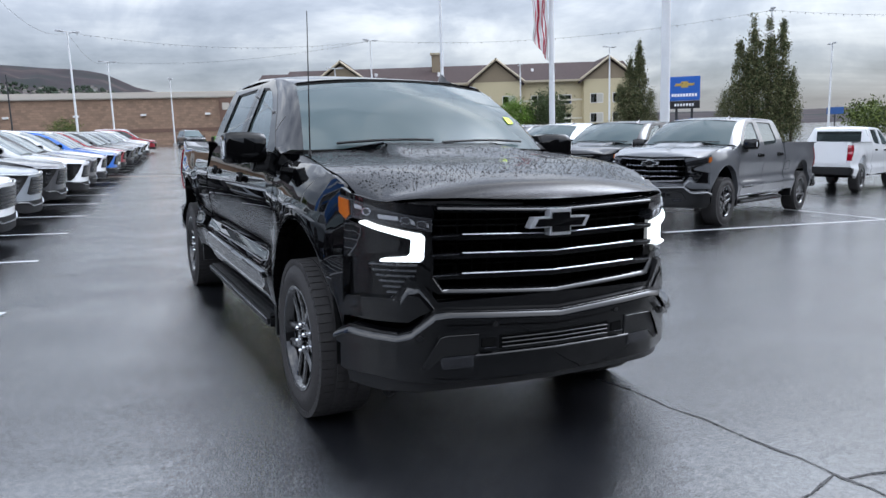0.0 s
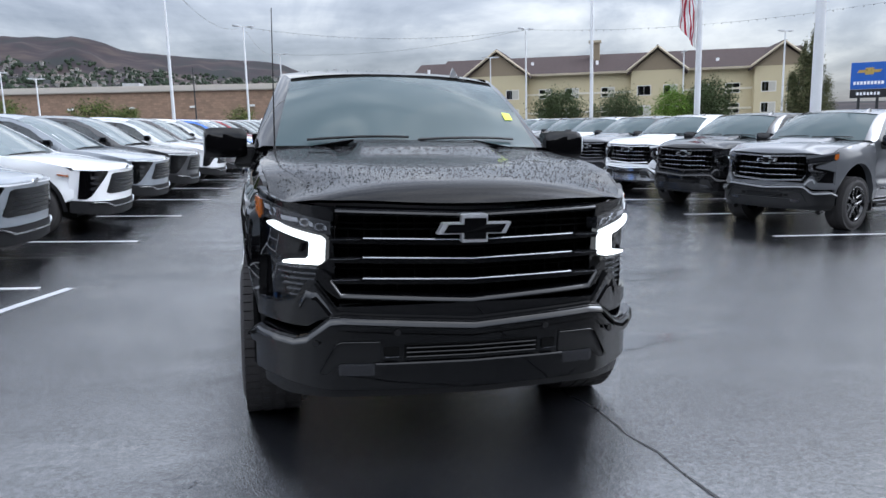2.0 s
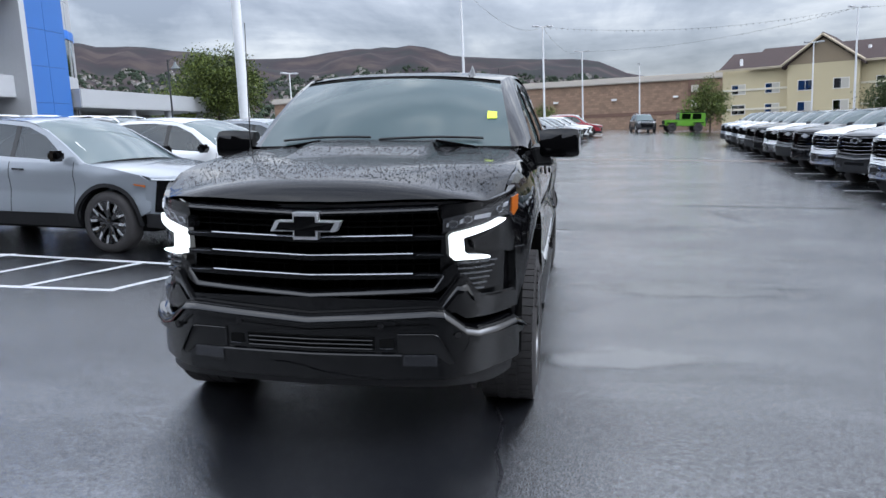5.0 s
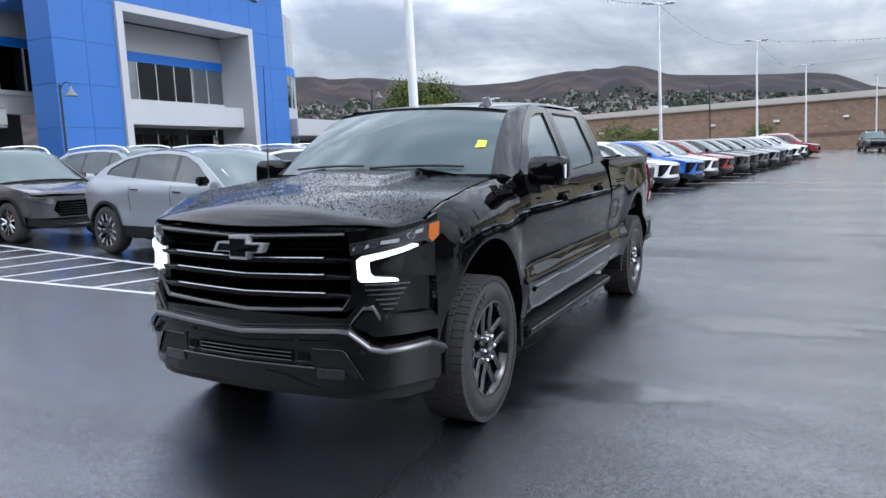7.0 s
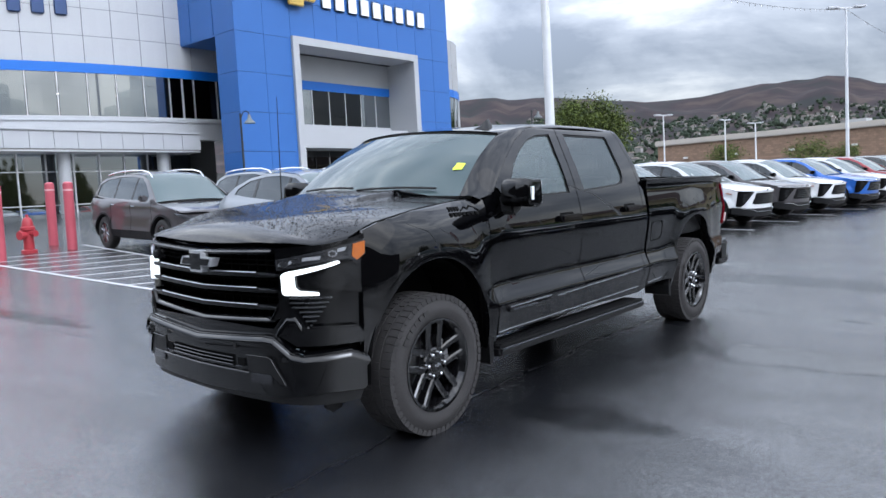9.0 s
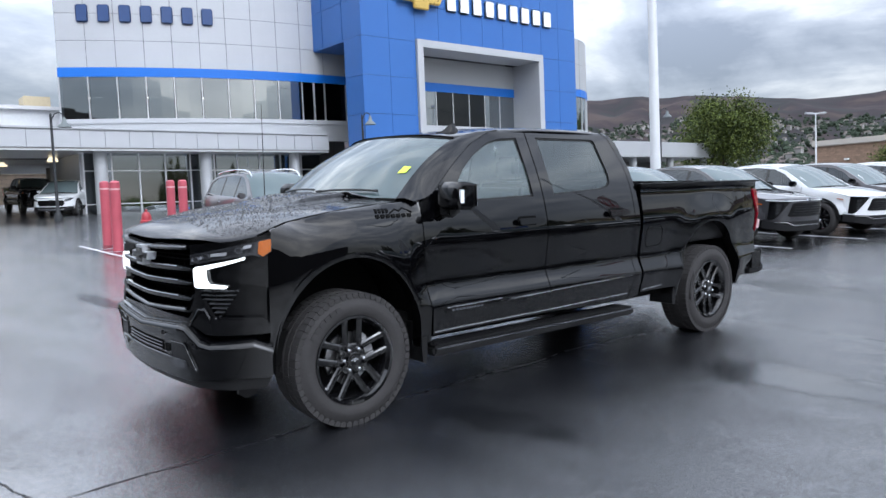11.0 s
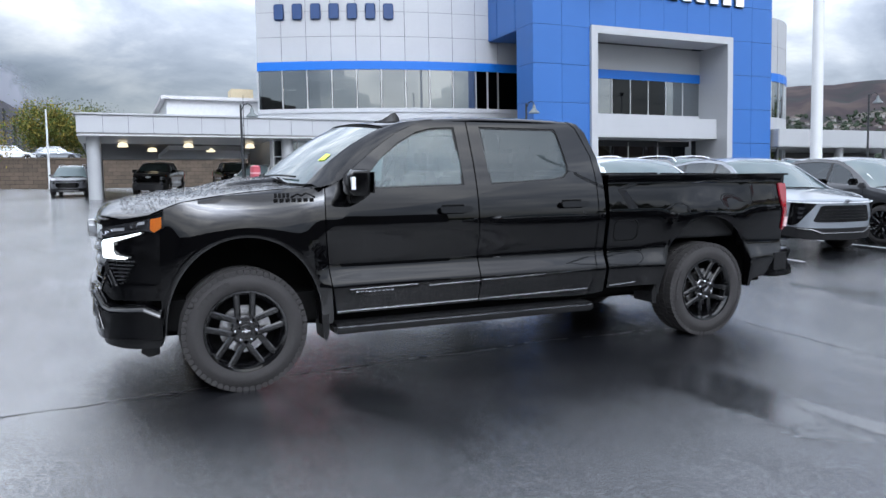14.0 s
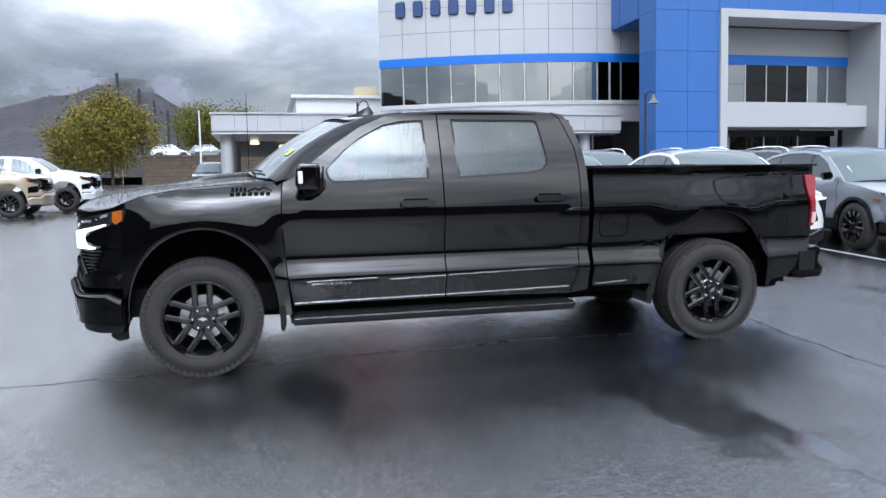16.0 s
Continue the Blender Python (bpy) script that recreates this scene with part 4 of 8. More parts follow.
def wing_plan(f):
    a = f * 1.15
    return Vector((-30.9 - 7.0 * (1 - math.cos(a)), 40.1 + 6.6 * math.sin(a))), Vector((-7.0 * math.sin(a), 6.6 * math.cos(a))).normalized()


def wing_strip(f0, f1, z0, z1, o0, o1, n=8):
    rows = []
    for i in range(n + 1):
        p, d = wing_plan(f0 + (f1 - f0) * i / n)
        out = Vector((d.y, -d.x))
        rows.append([(*(p + out * o), z) for o, z in ((o0, z0), (o1, z0), (o1, z1), (o0, z1))])
    bm = bmesh.new()
    vs = loft(bm, rows, close=True)
    bm.faces.new(vs[0])
    bm.faces.new(vs[-1][::-1])
    return bm


part("wall", wing_strip(0, 1, 8.8, 12.6, -0.5, -0.03), JOINT, wing)
part("roof", wing_strip(0, 1, 12.4, 12.55, -4, -0.03), GREY_PANEL, wing)
part("blue_band", wing_strip(0, 1, 8.4, 8.95, -0.1, 0.06), BAND, wing)
part("sill", wing_strip(0, 1, 5.0, 6.0, -0.3, 0.05), GREY_PANEL, wing)
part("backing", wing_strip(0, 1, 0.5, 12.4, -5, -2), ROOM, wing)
for i in range(4):
    for z0, z1 in ((8.95, 10.75), (10.77, 12.6)):
        part("panel", wing_strip(i / 4 + .004, (i + 1) / 4 - .004, z0, z1, -0.03, 0.0, 3), GREY_PANEL, wing)
for i in range(7):
    part("pane", wing_strip(i / 7 + .008, (i + 1) / 7 - .008, 6.0, 8.4, -0.06, -0.03, 2), SHOP_GLASS, wing)
    part("mullion", wing_strip(i / 7 - .006, i / 7 + .006, 6.0, 8.4, -0.08, 0.03, 1), ALU, wing)
    part("lower_pane", wing_strip(i / 7 + .008, (i + 1) / 7 - .008, 1.2, 3.9, -0.06, -0.03, 2), SHOP_GLASS, wing)
    part("lower_mullion", wing_strip(i / 7 - .006, i / 7 + .006, 1.0, 3.9, -0.08, 0.03, 1), ALU, wing)
can2 = empty("wing_canopy", "low grey canopy running along the wing", "canopy", kind="structure")
part("slab", boxed((-36, -29.5, 40.3, 58, 3.9, 5.1)), GREY_PANEL, can2, bevel=0.05)
for y in (47, 52, 57):
    bm = bmesh.new()
    rod(bm, (-30.3, y, 0.5), (-30.3, y, 3.9), 0.3, seg=16)
    part("column", bm, GREY_PANEL, can2, smooth=True)
part("back_wall", boxed((-35.8, -35.5, 46.5, 58, 0.5, 3.9)), ROOM, can2)

# white panels of the bowed wall, one by one
for k in range(4):
    z0 = 9.22 + 1.45 * k
    for i in range(N + 3):
        f0, f1 = i / N, (i + 1) / N
        part("panel", wall_strip(f0 + 0.001, f1 - 0.001, z0 + 0.012, z0 + 1.438, -0.03, 0.0, 2), WHITE_PANEL, hall)

# retaining wall and back yard past the canopy
yard = empty("retaining_wall", "tan split block retaining wall behind the lot", "wall", kind="structure")
part("wall", boxed((-89, -88, -12.6, 40, 0.5, 5.9)), block_wall("split_block", (0.10, 0.08, 0.063), 0.35, 0.9, 0.45), yard)
part("coping", boxed((-89.1, -87.9, -12.7, 40, 5.9, 6.1)), mat("split_cap", (0.11, 0.09, 0.07), 0.9), yard)
part("upper_ground", boxed((-420, -89, -60, 80, 3.6, 5.85)), mat("upper_asphalt", (0.05, 0.05, 0.05), 0.5), yard)
shed = empty("rear_roof", "white metal roof volume behind the canopy", "building", kind="structure")
part("wall", boxed((-52, -42, 3.6, 16, 4.2, 7.25)), mat("white_metal", (0.62, 0.63, 0.64), 0.5), shed)
part("roof", boxed((-52.3, -41.7, 3.3, 16.3, 7.25, 7.45)), mat("white_metal_edge", (0.55, 0.55, 0.56), 0.5), shed)
part("vent_box", boxed((-44.6, -43.2, 7.6, 9.0, 7.45, 8.2)), mat("tan_unit", (0.5, 0.42, 0.28), 0.7), shed, bevel=0.03)

# ---- the black pickup truck ----
BLACK = paint("gloss_black", (0.0010, 0.0010, 0.0013), 0.0, 0.2)
PIANO = mat("piano_black_trim", (0.0015, 0.0015, 0.0018), 0.08, rvar=0.02, var=0.05, spec=0.4)
PLASTIC = mat("textured_black_plastic", (0.005, 0.005, 0.0055), 0.42, bump=0.25, bscale=500, spec=0.35)
LINER = mat("black_liner", (0.004, 0.004, 0.004), 0.9, spec=0.1)
CHROME = mat("chrome", (0.72, 0.73, 0.75), 0.08, 1.0, var=0.03, rvar=0.03)
SMOKED = mat("smoked_chrome", (0.30, 0.31, 0.33), 0.12, 1.0, var=0.03, rvar=0.03)
RUBBER = mat("tyre_rubber", (0.036, 0.034, 0.034), 0.75, var=0.25, scale=9, bump=0.2, bscale=160, grain=0.15, spec=0.25)
RIM_BLACK = mat("gloss_black_alloy", (0.004, 0.004, 0.0045), 0.10, 0.0, rvar=0.03, coat=1.0, spec=0.15)
STEEL = mat("brake_steel", (0.45, 0.45, 0.46), 0.3, 1.0)
LAMP_GLASS = mat("headlamp_lens", (0.025, 0.026, 0.029), 0.06, 0.1, rvar=0.02, coat=1.0)
LAMP_CHROME = mat("lamp_reflector", (0.45, 0.46, 0.48), 0.15, 1.0)
AMBER = mat("amber_lens", (0.40, 0.10, 0.012), 0.12, coat=1.0, rvar=0.03)
RED_LENS = mat("red_lens", (0.28, 0.005, 0.016), 0.1, coat=1.0, rvar=0.03)
DRL = glow("daytime_light", (0.90, 0.96, 1.0), 1.5)
# pale teal base also stands in for sky mirrored in the wet screen
WIND = sheen_glass("windscreen_glass", (0.060, 0.087, 0.090), 0.93)
# haze here also carries brightness mirrored in and seen through the panes
SIDE_GLASS = glass("front_door_glass", (0.54, 0.65, 0.63), 0.09, 0.02, 0.10)
TINTED = glass("tinted_rear_glass", (0.10, 0.11, 0.115), 0.07, 0.02, 0.05)
CABIN = mat("cabin_trim", (0.03, 0.03, 0.032), 0.7, bump=0.1)
SEAT = mat("leather_seat", (0.045, 0.042, 0.040), 0.55, bump=0.1)



def wet_paint():
    """Black lacquer under rain beads: a fine field of drops softens what it mirrors."""
    m = BLACK.copy()
    m.name = "rain_beaded_black"
    n, l = m.node_tree.nodes, m.node_tree.links
    b = n["Principled BSDF"]
    tc = n["Texture Coordinate"]
    out = None
    for scale, cut in ((170, .30), (380, .34)):
        v = n.new("ShaderNodeTexVoronoi")
        v.inputs["Scale"].default_value = scale
        l.new(tc.outputs["Object"], v.inputs["Vector"])
        k = n.new("ShaderNodeMapRange")
        k.inputs[1].default_value, k.inputs[2].default_value, k.inputs[3].default_value, k.inputs[4].default_value = 0.0, cut, 1.0, 0.0
        l.new(v.outputs["Distance"], k.inputs[0])
        if out is None:
            out = k.outputs[0]
        else:
            a = n.new("ShaderNodeMath")
            l.new(out, a.inputs[0])
            l.new(k.outputs[0], a.inputs[1])
            out = a.outputs[0]
    bp = n.new("ShaderNodeBump")
    bp.inputs["Strength"].default_value, bp.inputs["Distance"].default_value = 0.12, 0.002
    l.new(out, bp.inputs["Height"])
    l.new(bp.outputs[0], b.inputs["Normal"])
    l.new(bp.outputs[0], b.inputs["Coat Normal"])
    b.inputs["Coat Roughness"].default_value = 0.07
    b.inputs["Coat IOR"].default_value = 1.4
    return m


BLACK.node_tree.nodes["Principled BSDF"].inputs["Coat IOR"].default_value = 1.55
BLACK.node_tree.nodes["Principled BSDF"].inputs["Coat Roughness"].default_value = 0.012
WET_BLACK = wet_paint()
FENDER_X = [(.28, .88), (.45, .93), (.60, .950), (.75, .958), (.90, .962), (1.05, .961), (1.12, .956), (1.19, .945), (1.25, .926), (1.30, .894), (1.35, .838), (1.9, .62)]
DOOR_X = [(.28, .89), (.42, .935), (.54, .962), (.63, .988), (.665, .990), (.70, .978), (.76, .950), (.81, .936), (.90, .948), (1.00, .963), (1.04, .970), (1.10, .970), (1.16, .964), (1.24, .949), (1.33, .927), (1.38, .912), (1.50, .872), (1.64, .812), (1.78, .752), (1.84, .722), (1.875, .69), (1.92, .6)]
BED_X = [(.28, .89), (.42, .930), (.54, .955), (.63, .980), (.665, .982), (.70, .971), (.76, .948), (.82, .938), (.92, .955), (1.02, .968), (1.08, .974), (1.14, .972), (1.22, .962), (1.31, .947), (1.35, .940), (1.42, .948)]
HUB_F, HUB_R, HUB_Z = 0.975, 4.963, 0.408


def blend3(y):
    a = min(1, max(0, (y - 1.38) / 0.26))
    b = 1.0 if y > 3.885 else 0.0
    return a * a * (3 - 2 * a), b


def side_x(y, z):
    """Half width of the truck's skin."""
    a, b = blend3(y)
    x = curve_at(FENDER_X, z) * (1 - a) + curve_at(DOOR_X, z) * a
    if b:
        x = curve_at(BED_X, z)
    if y < 1.0:
        x -= line_at([(.2, .23), (.25, .18), (.32, .14), (.39, .105), (.48, .07), (.62, .03), (.8, .010), (1.0, 0)], y)
    if y > 5.4:
        x -= 0.05 * ((y - 5.4) / 0.55) ** 2
    for hy in (HUB_F + 0.015, HUB_R):
        d = math.hypot((y - hy) / 0.52, (z - 0.40) / 0.655)
        if d < 1.45 and z < 1.3:
            f = max(0, min(1, (1.45 - d) / 0.42))
            x += 0.024 * f * f * (3 - 2 * f)
    return x


def on_side(s):
    return lambda y, z, d: (s * (side_x(y, z) + d), y, z)


def proud(s, off):
    return lambda y, z, d: (s * (side_x(y, z) + off + d), y, z)


def arch(cy, hw, z0, top, n=22, back=True):
    pts = [(cy - hw * math.cos(math.pi * i / n), z0 + (top - z0) * math.sin(math.pi * i / n) ** 0.9) for i in range(n + 1)]
    return pts[::-1] if back else pts


truck = empty("pickup_truck", "gloss black crew cab pickup truck beaded with rain", "pickup truck", m=SLOPE)
ZC = [.5, .55, .6, .63, .66, .69, .72, .76, .80, .85, .9, .95, 1.0, 1.05, 1.1, 1.15, 1.2, 1.25, 1.3, 1.34, 1.38, 1.45, 1.55, 1.65, 1.72, 1.78, 1.82]
arch_f = arch(0.992, 0.513, 0.40, 1.042)
arch_r = arch(4.960, 0.522, 0.40, 1.070)
FENDER = [(.47, 1.16), (.46, .66), (.462, .56)] + arch_f[::-1] + [(1.512, .40), (1.585, .40), (1.556, .70), (1.530, 1.04), (1.534, 1.25), (1.545, 1.345), (1.50, 1.352), (1.3, 1.343), (.9, 1.31), (.6, 1.262), (.50, 1.225)]
DOOR_F = [(1.600, .465), (2.712, .470), (2.708, 1.858), (2.52, 1.852), (2.335, 1.828), (2.12, 1.737), (1.93, 1.612), (1.77, 1.49), (1.66, 1.40), (1.553, 1.345), (1.541, 1.25), (1.538, 1.04), (1.564, .70)]
WIN_F = [(1.905, 1.336), (1.862, 1.372), (1.858, 1.43), (1.99, 1.565), (2.13, 1.668), (2.29, 1.752), (2.42, 1.782), (2.603, 1.792), (2.612, 1.352)]
DOOR_R = [(2.722, .470), (3.712, .445), (3.765, .60), (3.795, .90), (3.800, 1.40), (3.785, 1.58), (3.70, 1.80), (3.64, 1.845), (3.55, 1.856), (2.718, 1.858)]
WIN_R = [(2.835, 1.356), (2.815, 1.798), (3.49, 1.792), (3.515, 1.77), (3.555, 1.50), (3.545, 1.44), (3.50, 1.40), (3.40, 1.384)]
CORNER = [(3.722, .445), (3.868, .47), (3.868, 1.40), (3.852, 1.56), (3.79, 1.765), (3.73, 1.835), (3.645, 1.856), (3.65, 1.848), (3.708, 1.803), (3.793, 1.582), (3.808, 1.40), (3.803, .90), (3.773, .60)]
BED = [(3.905, .49), (4.40, .49), (4.438, .40)] + arch_r[::-1][1:] + [(5.53, .47), (5.70, .485), (5.80, .62), (5.90, .66), (5.935, .80), (5.93, 1.425), (3.905, 1.412)]
for s in (1, -1):
    put = on_side(s)
    part("fender", plate(FENDER, cuts_u=steps(.47, 1.59, .06), cuts_v=ZC, place=put, thick=.035), BLACK, truck, smooth=True, angle=60)
    d1 = part("front_door", plate(DOOR_F, [WIN_F], cuts_u=steps(1.54, 2.71, .13), cuts_v=ZC, place=put, thick=.035), BLACK, truck, smooth=True, angle=60)
    d2 = part("rear_door", plate(DOOR_R, [WIN_R], cuts_u=steps(2.72, 3.8, .13), cuts_v=ZC, place=put, thick=.035), BLACK, truck, smooth=True, angle=60)
    part("cab_corner", plate(CORNER, cuts_u=steps(3.65, 3.87, .06), cuts_v=ZC, place=put, thick=.035), BLACK, truck, smooth=True, angle=60)
    part("bed_side", plate(BED, cuts_u=steps(3.9, 5.93, .07), cuts_v=ZC, place=put, thick=.045), BLACK, truck, smooth=True, angle=60)
    for door, win, g in ((d1, WIN_F, SIDE_GLASS), (d2, WIN_R, TINTED)):
        ob = part("window_glass", plate(win, cuts_u=steps(1.8, 3.6, .2), cuts_v=ZC[19:], place=proud(s, -.014), thick=0.0), g, door, smooth=True)
        ob.visible_shadow = False
        # dark rubber seal round the pane
        cy, cz = sum(p[0] for p in win) / len(win), sum(p[1] for p in win) / len(win)
        inner = [(cy + (u - cy) * .965, cz + (v - cz) * .94) for u, v in win]
        part("window_seal", plate(win, [inner], place=proud(s, -.008), thick=.012), PLASTIC, door)
    # door handles
    for door, y0, z in ((d1, 2.385, 1.178), (d2, 3.428, 1.194)):
        h = plate([(y0, z - .018), (y0 + .02, z - .026), (y0 + .24, z - .024), (y0 + .268, z - .008), (y0 + .265, z + .012), (y0 + .24, z + .022), (y0 + .02, z + .022), (y0, z + .010)], cuts_u=(y0 + .09, y0 + .18), place=proud(s, .042), thick=.016)
        part("handle", h, PIANO, door, "gloss black pull handle", bevel=.004)
        part("handle_cup", plate([(y0 + .03, z - .034), (y0 + .2, z - .034), (y0 + .225, z), (y0 + .2, z + .034), (y0 + .03, z + .034), (y0 + .015, z)], place=proud(s, .004), thick=.02), LINER, door)
    # bright side mouldings, sill line and maker's bars
    part("side_moulding", plate([(1.69, .606), (1.68, .628), (1.74, .640), (2.02, .634), (2.05, .626), (2.20, .628), (2.215, .618), (2.03, .612)], cuts_u=steps(1.7, 2.2, .1), place=proud(s, .016), thick=.02), PIANO, truck)
    for k in range(9):
        y0 = 1.73 + k * .032
        part("badge_bar", plate([(y0, .614), (y0 + .024, .614), (y0 + .024, .628), (y0, .628)], place=proud(s, .020), thick=.008), SMOKED, truck)
    for a, b, z0, z1 in ((1.69, 2.20, .637, .644), (2.29, 2.708, .628, .637), (2.726, 3.72, .640, .658)):
        part("moulding_strip", plate([(a, z0), (b, z1), (b, z1 + .008), (a, z0 + .008)], cuts_u=steps(a, b, .15), place=proud(s, .014), thick=.016), CHROME, truck)
    for a, b, z0, z1 in ((1.605, 2.71, .478, .486), (2.725, 3.71, .486, .500), (3.93, 4.20, .505, .520)):
        part("sill_strip", plate([(a, z0), (b, z1), (b, z1 + .009), (a, z0 + .009)], cuts_u=steps(a, b, .15), place=proud(s, .004), thick=.01), CHROME, truck)
    # raised lettering on the fender, as plain bars under a ridge line
    for row, (a, b, z0, cnt) in enumerate(((1.20, 1.31, 1.292, 4), (1.19, 1.475, 1.258, 7))):
        for k in range(cnt):
            y0, wd = a + (b - a) * k / cnt, (b - a) / cnt * .66
            part("badge_bar", plate([(y0, z0), (y0 + wd, z0 + .001), (y0 + wd + .002, z0 + .022), (y0 + .002, z0 + .021)], place=proud(s, .006), thick=.008), LINER, truck)
    ridge = [(1.31, 1.292), (1.36, 1.312), (1.385, 1.302), (1.42, 1.318), (1.475, 1.290)]
    part("badge_ridge", plate(ridge + [(y, z - .006) for y, z in ridge[::-1]], place=proud(s, .006), thick=.008), LINER, truck)
    # running board
    board = part("running_board", boxed((.80 if s > 0 else -1.0, 1.0 if s > 0 else -.80, 1.575, 3.75, .325, .395)), PLASTIC, truck, "ribbed black running board", bevel=.018)
    for k in range(4):
        x = s * (.86 + .035 * k)
        part("tread_rib", boxed((x - .009, x + .009, 1.62, 3.70, .395, .401)), PLASTIC, board)
    part("edge_strip", boxed((min(s * 1.0, s * 1.004), max(s * 1.0, s * 1.004), 1.60, 3.72, .372, .384)), SMOKED, board)
    # arch lips and wheel houses
    for nm, pts in (("front_arch_lip", arch_f[::-1]), ("rear_arch_lip", arch_r[::-1])):
        bm = bmesh.new()
        cy = sum(p[0] for p in pts) / len(pts)
        rows = []
        for y, z in pts:
            dy, dz = y - cy, z - .40
            k = 1.055
            yo, zo = cy + dy * k, .40 + dz * k
            rows.append([(s * (side_x(yo, zo) + .001), yo, zo), (s * (side_x(y, z) + .003), cy + dy * 1.015, .40 + dz * 1.015), (s * (side_x(y, z) + .001), cy + dy * .985, .40 + dz * .985), (s * (side_x(y, z) - .09), cy + dy * .985, .40 + dz * .985)])
        loft(bm, rows)
        part(nm, bm, BLACK, truck, smooth=True, angle=60)
        bm = bmesh.new()
        rows = [[(s * .93, cy + (y - cy) * 1.02, .40 + (z - .40) * 1.02), (s * .55, cy + (y - cy) * 1.02, .40 + (z - .40) * 1.02)] for y, z in pts]
        vs = loft(bm, rows)
        bm.faces.new([v[1] for v in vs])
        part("wheel_house", bm, LINER, truck)
    # mud flaps
    part("mud_flap", plate([(1.49, .56), (1.54, .56), (1.545, .34), (1.525, .285), (1.505, .30)], place=lambda u, v, d, s=s: (s * (.965 + d), u, v), thick=.20), PLASTIC, truck)
    part("mud_flap", plate([(4.46, .60), (4.425, .56), (4.375, .42), (4.38, .33), (4.42, .32), (4.43, .46)], place=lambda u, v, d, s=s: (s * (.955 + d), u, v), thick=.24), PLASTIC, truck)
    # tail lamp
    lamp = part("tail_lamp", plate([(5.83, 1.335), (5.955, 1.335), (5.972, 1.27), (5.945, 1.16), (5.962, 1.08), (5.962, .90), (5.90, .90), (5.895, 1.08), (5.86, 1.16), (5.835, 1.25)], cuts_v=steps(.9, 1.33, .06), place=lambda u, v, d, s=s: (s * (side_x(min(u, 5.93), v) + .016 + d - .5 * max(0, u - 5.93)), u, v), thick=.20), RED_LENS, truck, bevel=.008)
    part("lamp_bar", plate([(5.915, 1.02), (5.95, 1.02), (5.95, .93), (5.915, .93)], place=lambda u, v, d, s=s: (s * (side_x(5.9, v) + .020 + d), u, v), thick=.01), mat("pale_lens", (.7, .5, .5), .1), lamp)
    # mirrors
    mir = part("mirror_arm", plate([(1.70, 1.36), (1.84, 1.375), (1.86, 1.33), (1.80, 1.27), (1.72, 1.235), (1.69, 1.25)], place=lambda u, v, d, s=s: (s * (1.02 + d - .3 * (v - 1.30)), u, v), thick=.12), PLASTIC, truck, bevel=.012)
    bm = bmesh.new()
    rows = []
    for x, k in ((.955, .86), (1.0, .96), (1.09, 1.0), (1.16, .97), (1.19, .88), (1.20, .70)):
        y0, z0 = 1.735 - .03 * (x - .95) / .25, 1.382
        hy, hz = .085 * k, .094 * k
        rows.append([(s * x, y0 + hy * c, z0 + hz * q) for c, q in ((-1, -.55), (-.8, -.9), (.7, -1.0), (1, -.8), (1, .85), (.75, 1.0), (-.55, 1.0), (-.95, .6))])
    vs = loft(bm, rows, close=True)
    bm.faces.new(vs[0])
    bm.faces.new(vs[-1][::-1])
    shell = part("mirror_shell", bm, PIANO, mir, "gloss black mirror housing", smooth=True, bevel=.008)
    part("mirror_pane", boxed((min(s * .97, s * 1.17), max(s * .97, s * 1.17), 1.816, 1.822, 1.315, 1.455)), CHROME, mir)
    part("turn_repeater", boxed((min(s * 1.15, s * 1.204), max(s * 1.15, s * 1.204), 1.643, 1.683, 1.335, 1.43)), mat("clear_lens", (.75, .77, .8), .15), mir, "clear turn signal lens", bevel=.006)
# fuel flap on the driver's side
part("fuel_flap", plate([(3.985, 1.05), (4.16, 1.055), (4.20, 1.02), (4.20, .91), (4.165, .878), (3.985, .875), (3.955, .91), (3.955, 1.02)], [[(3.99, 1.043), (4.157, 1.048), (4.192, 1.016), (4.192, .915), (4.161, .886), (3.99, .883), (3.963, .914), (3.963, 1.016)]], place=proud(1, .003), thick=.006), LINER, truck)

# hood
EDGE_Z = [(.30, 1.150), (.42, 1.195), (.50, 1.228), (.6, 1.266), (.9, 1.314), (1.3, 1.347), (1.66, 1.366)]
MID_Z = [(.10, 1.178), (.125, 1.208), (.17, 1.238), (.25, 1.262), (.40, 1.292), (.6, 1.318), (.9, 1.347), (1.2, 1.372), (1.5, 1.386), (1.70, 1.380)]
PLAN = [(0, .095), (.3, .105), (.5, .122), (.6, .14), (.70, .19), (.77, .25), (.82, .32), (.855, .39), (.89, .48), (.93, .62), (.955, .8)]


def hood_z(u, y):
    """u: -1 to 1 across the hood."""
    ze, zm = curve_at(EDGE_Z, y), curve_at(MID_Z, y)
    z = ze + (zm - ze) * (1 - abs(u) ** 2.6)
    k = max(0, min(1, (y - .75) / .35))
    k = k * k * (3 - 2 * k)
    w = max(0, min(1, (.47 - abs(u)) / .06))
    z += .036 * k * w * w * (3 - 2 * w)
    g = max(0, 1 - abs(abs(u) - .545) / .05)
    return z - .008 * k * g


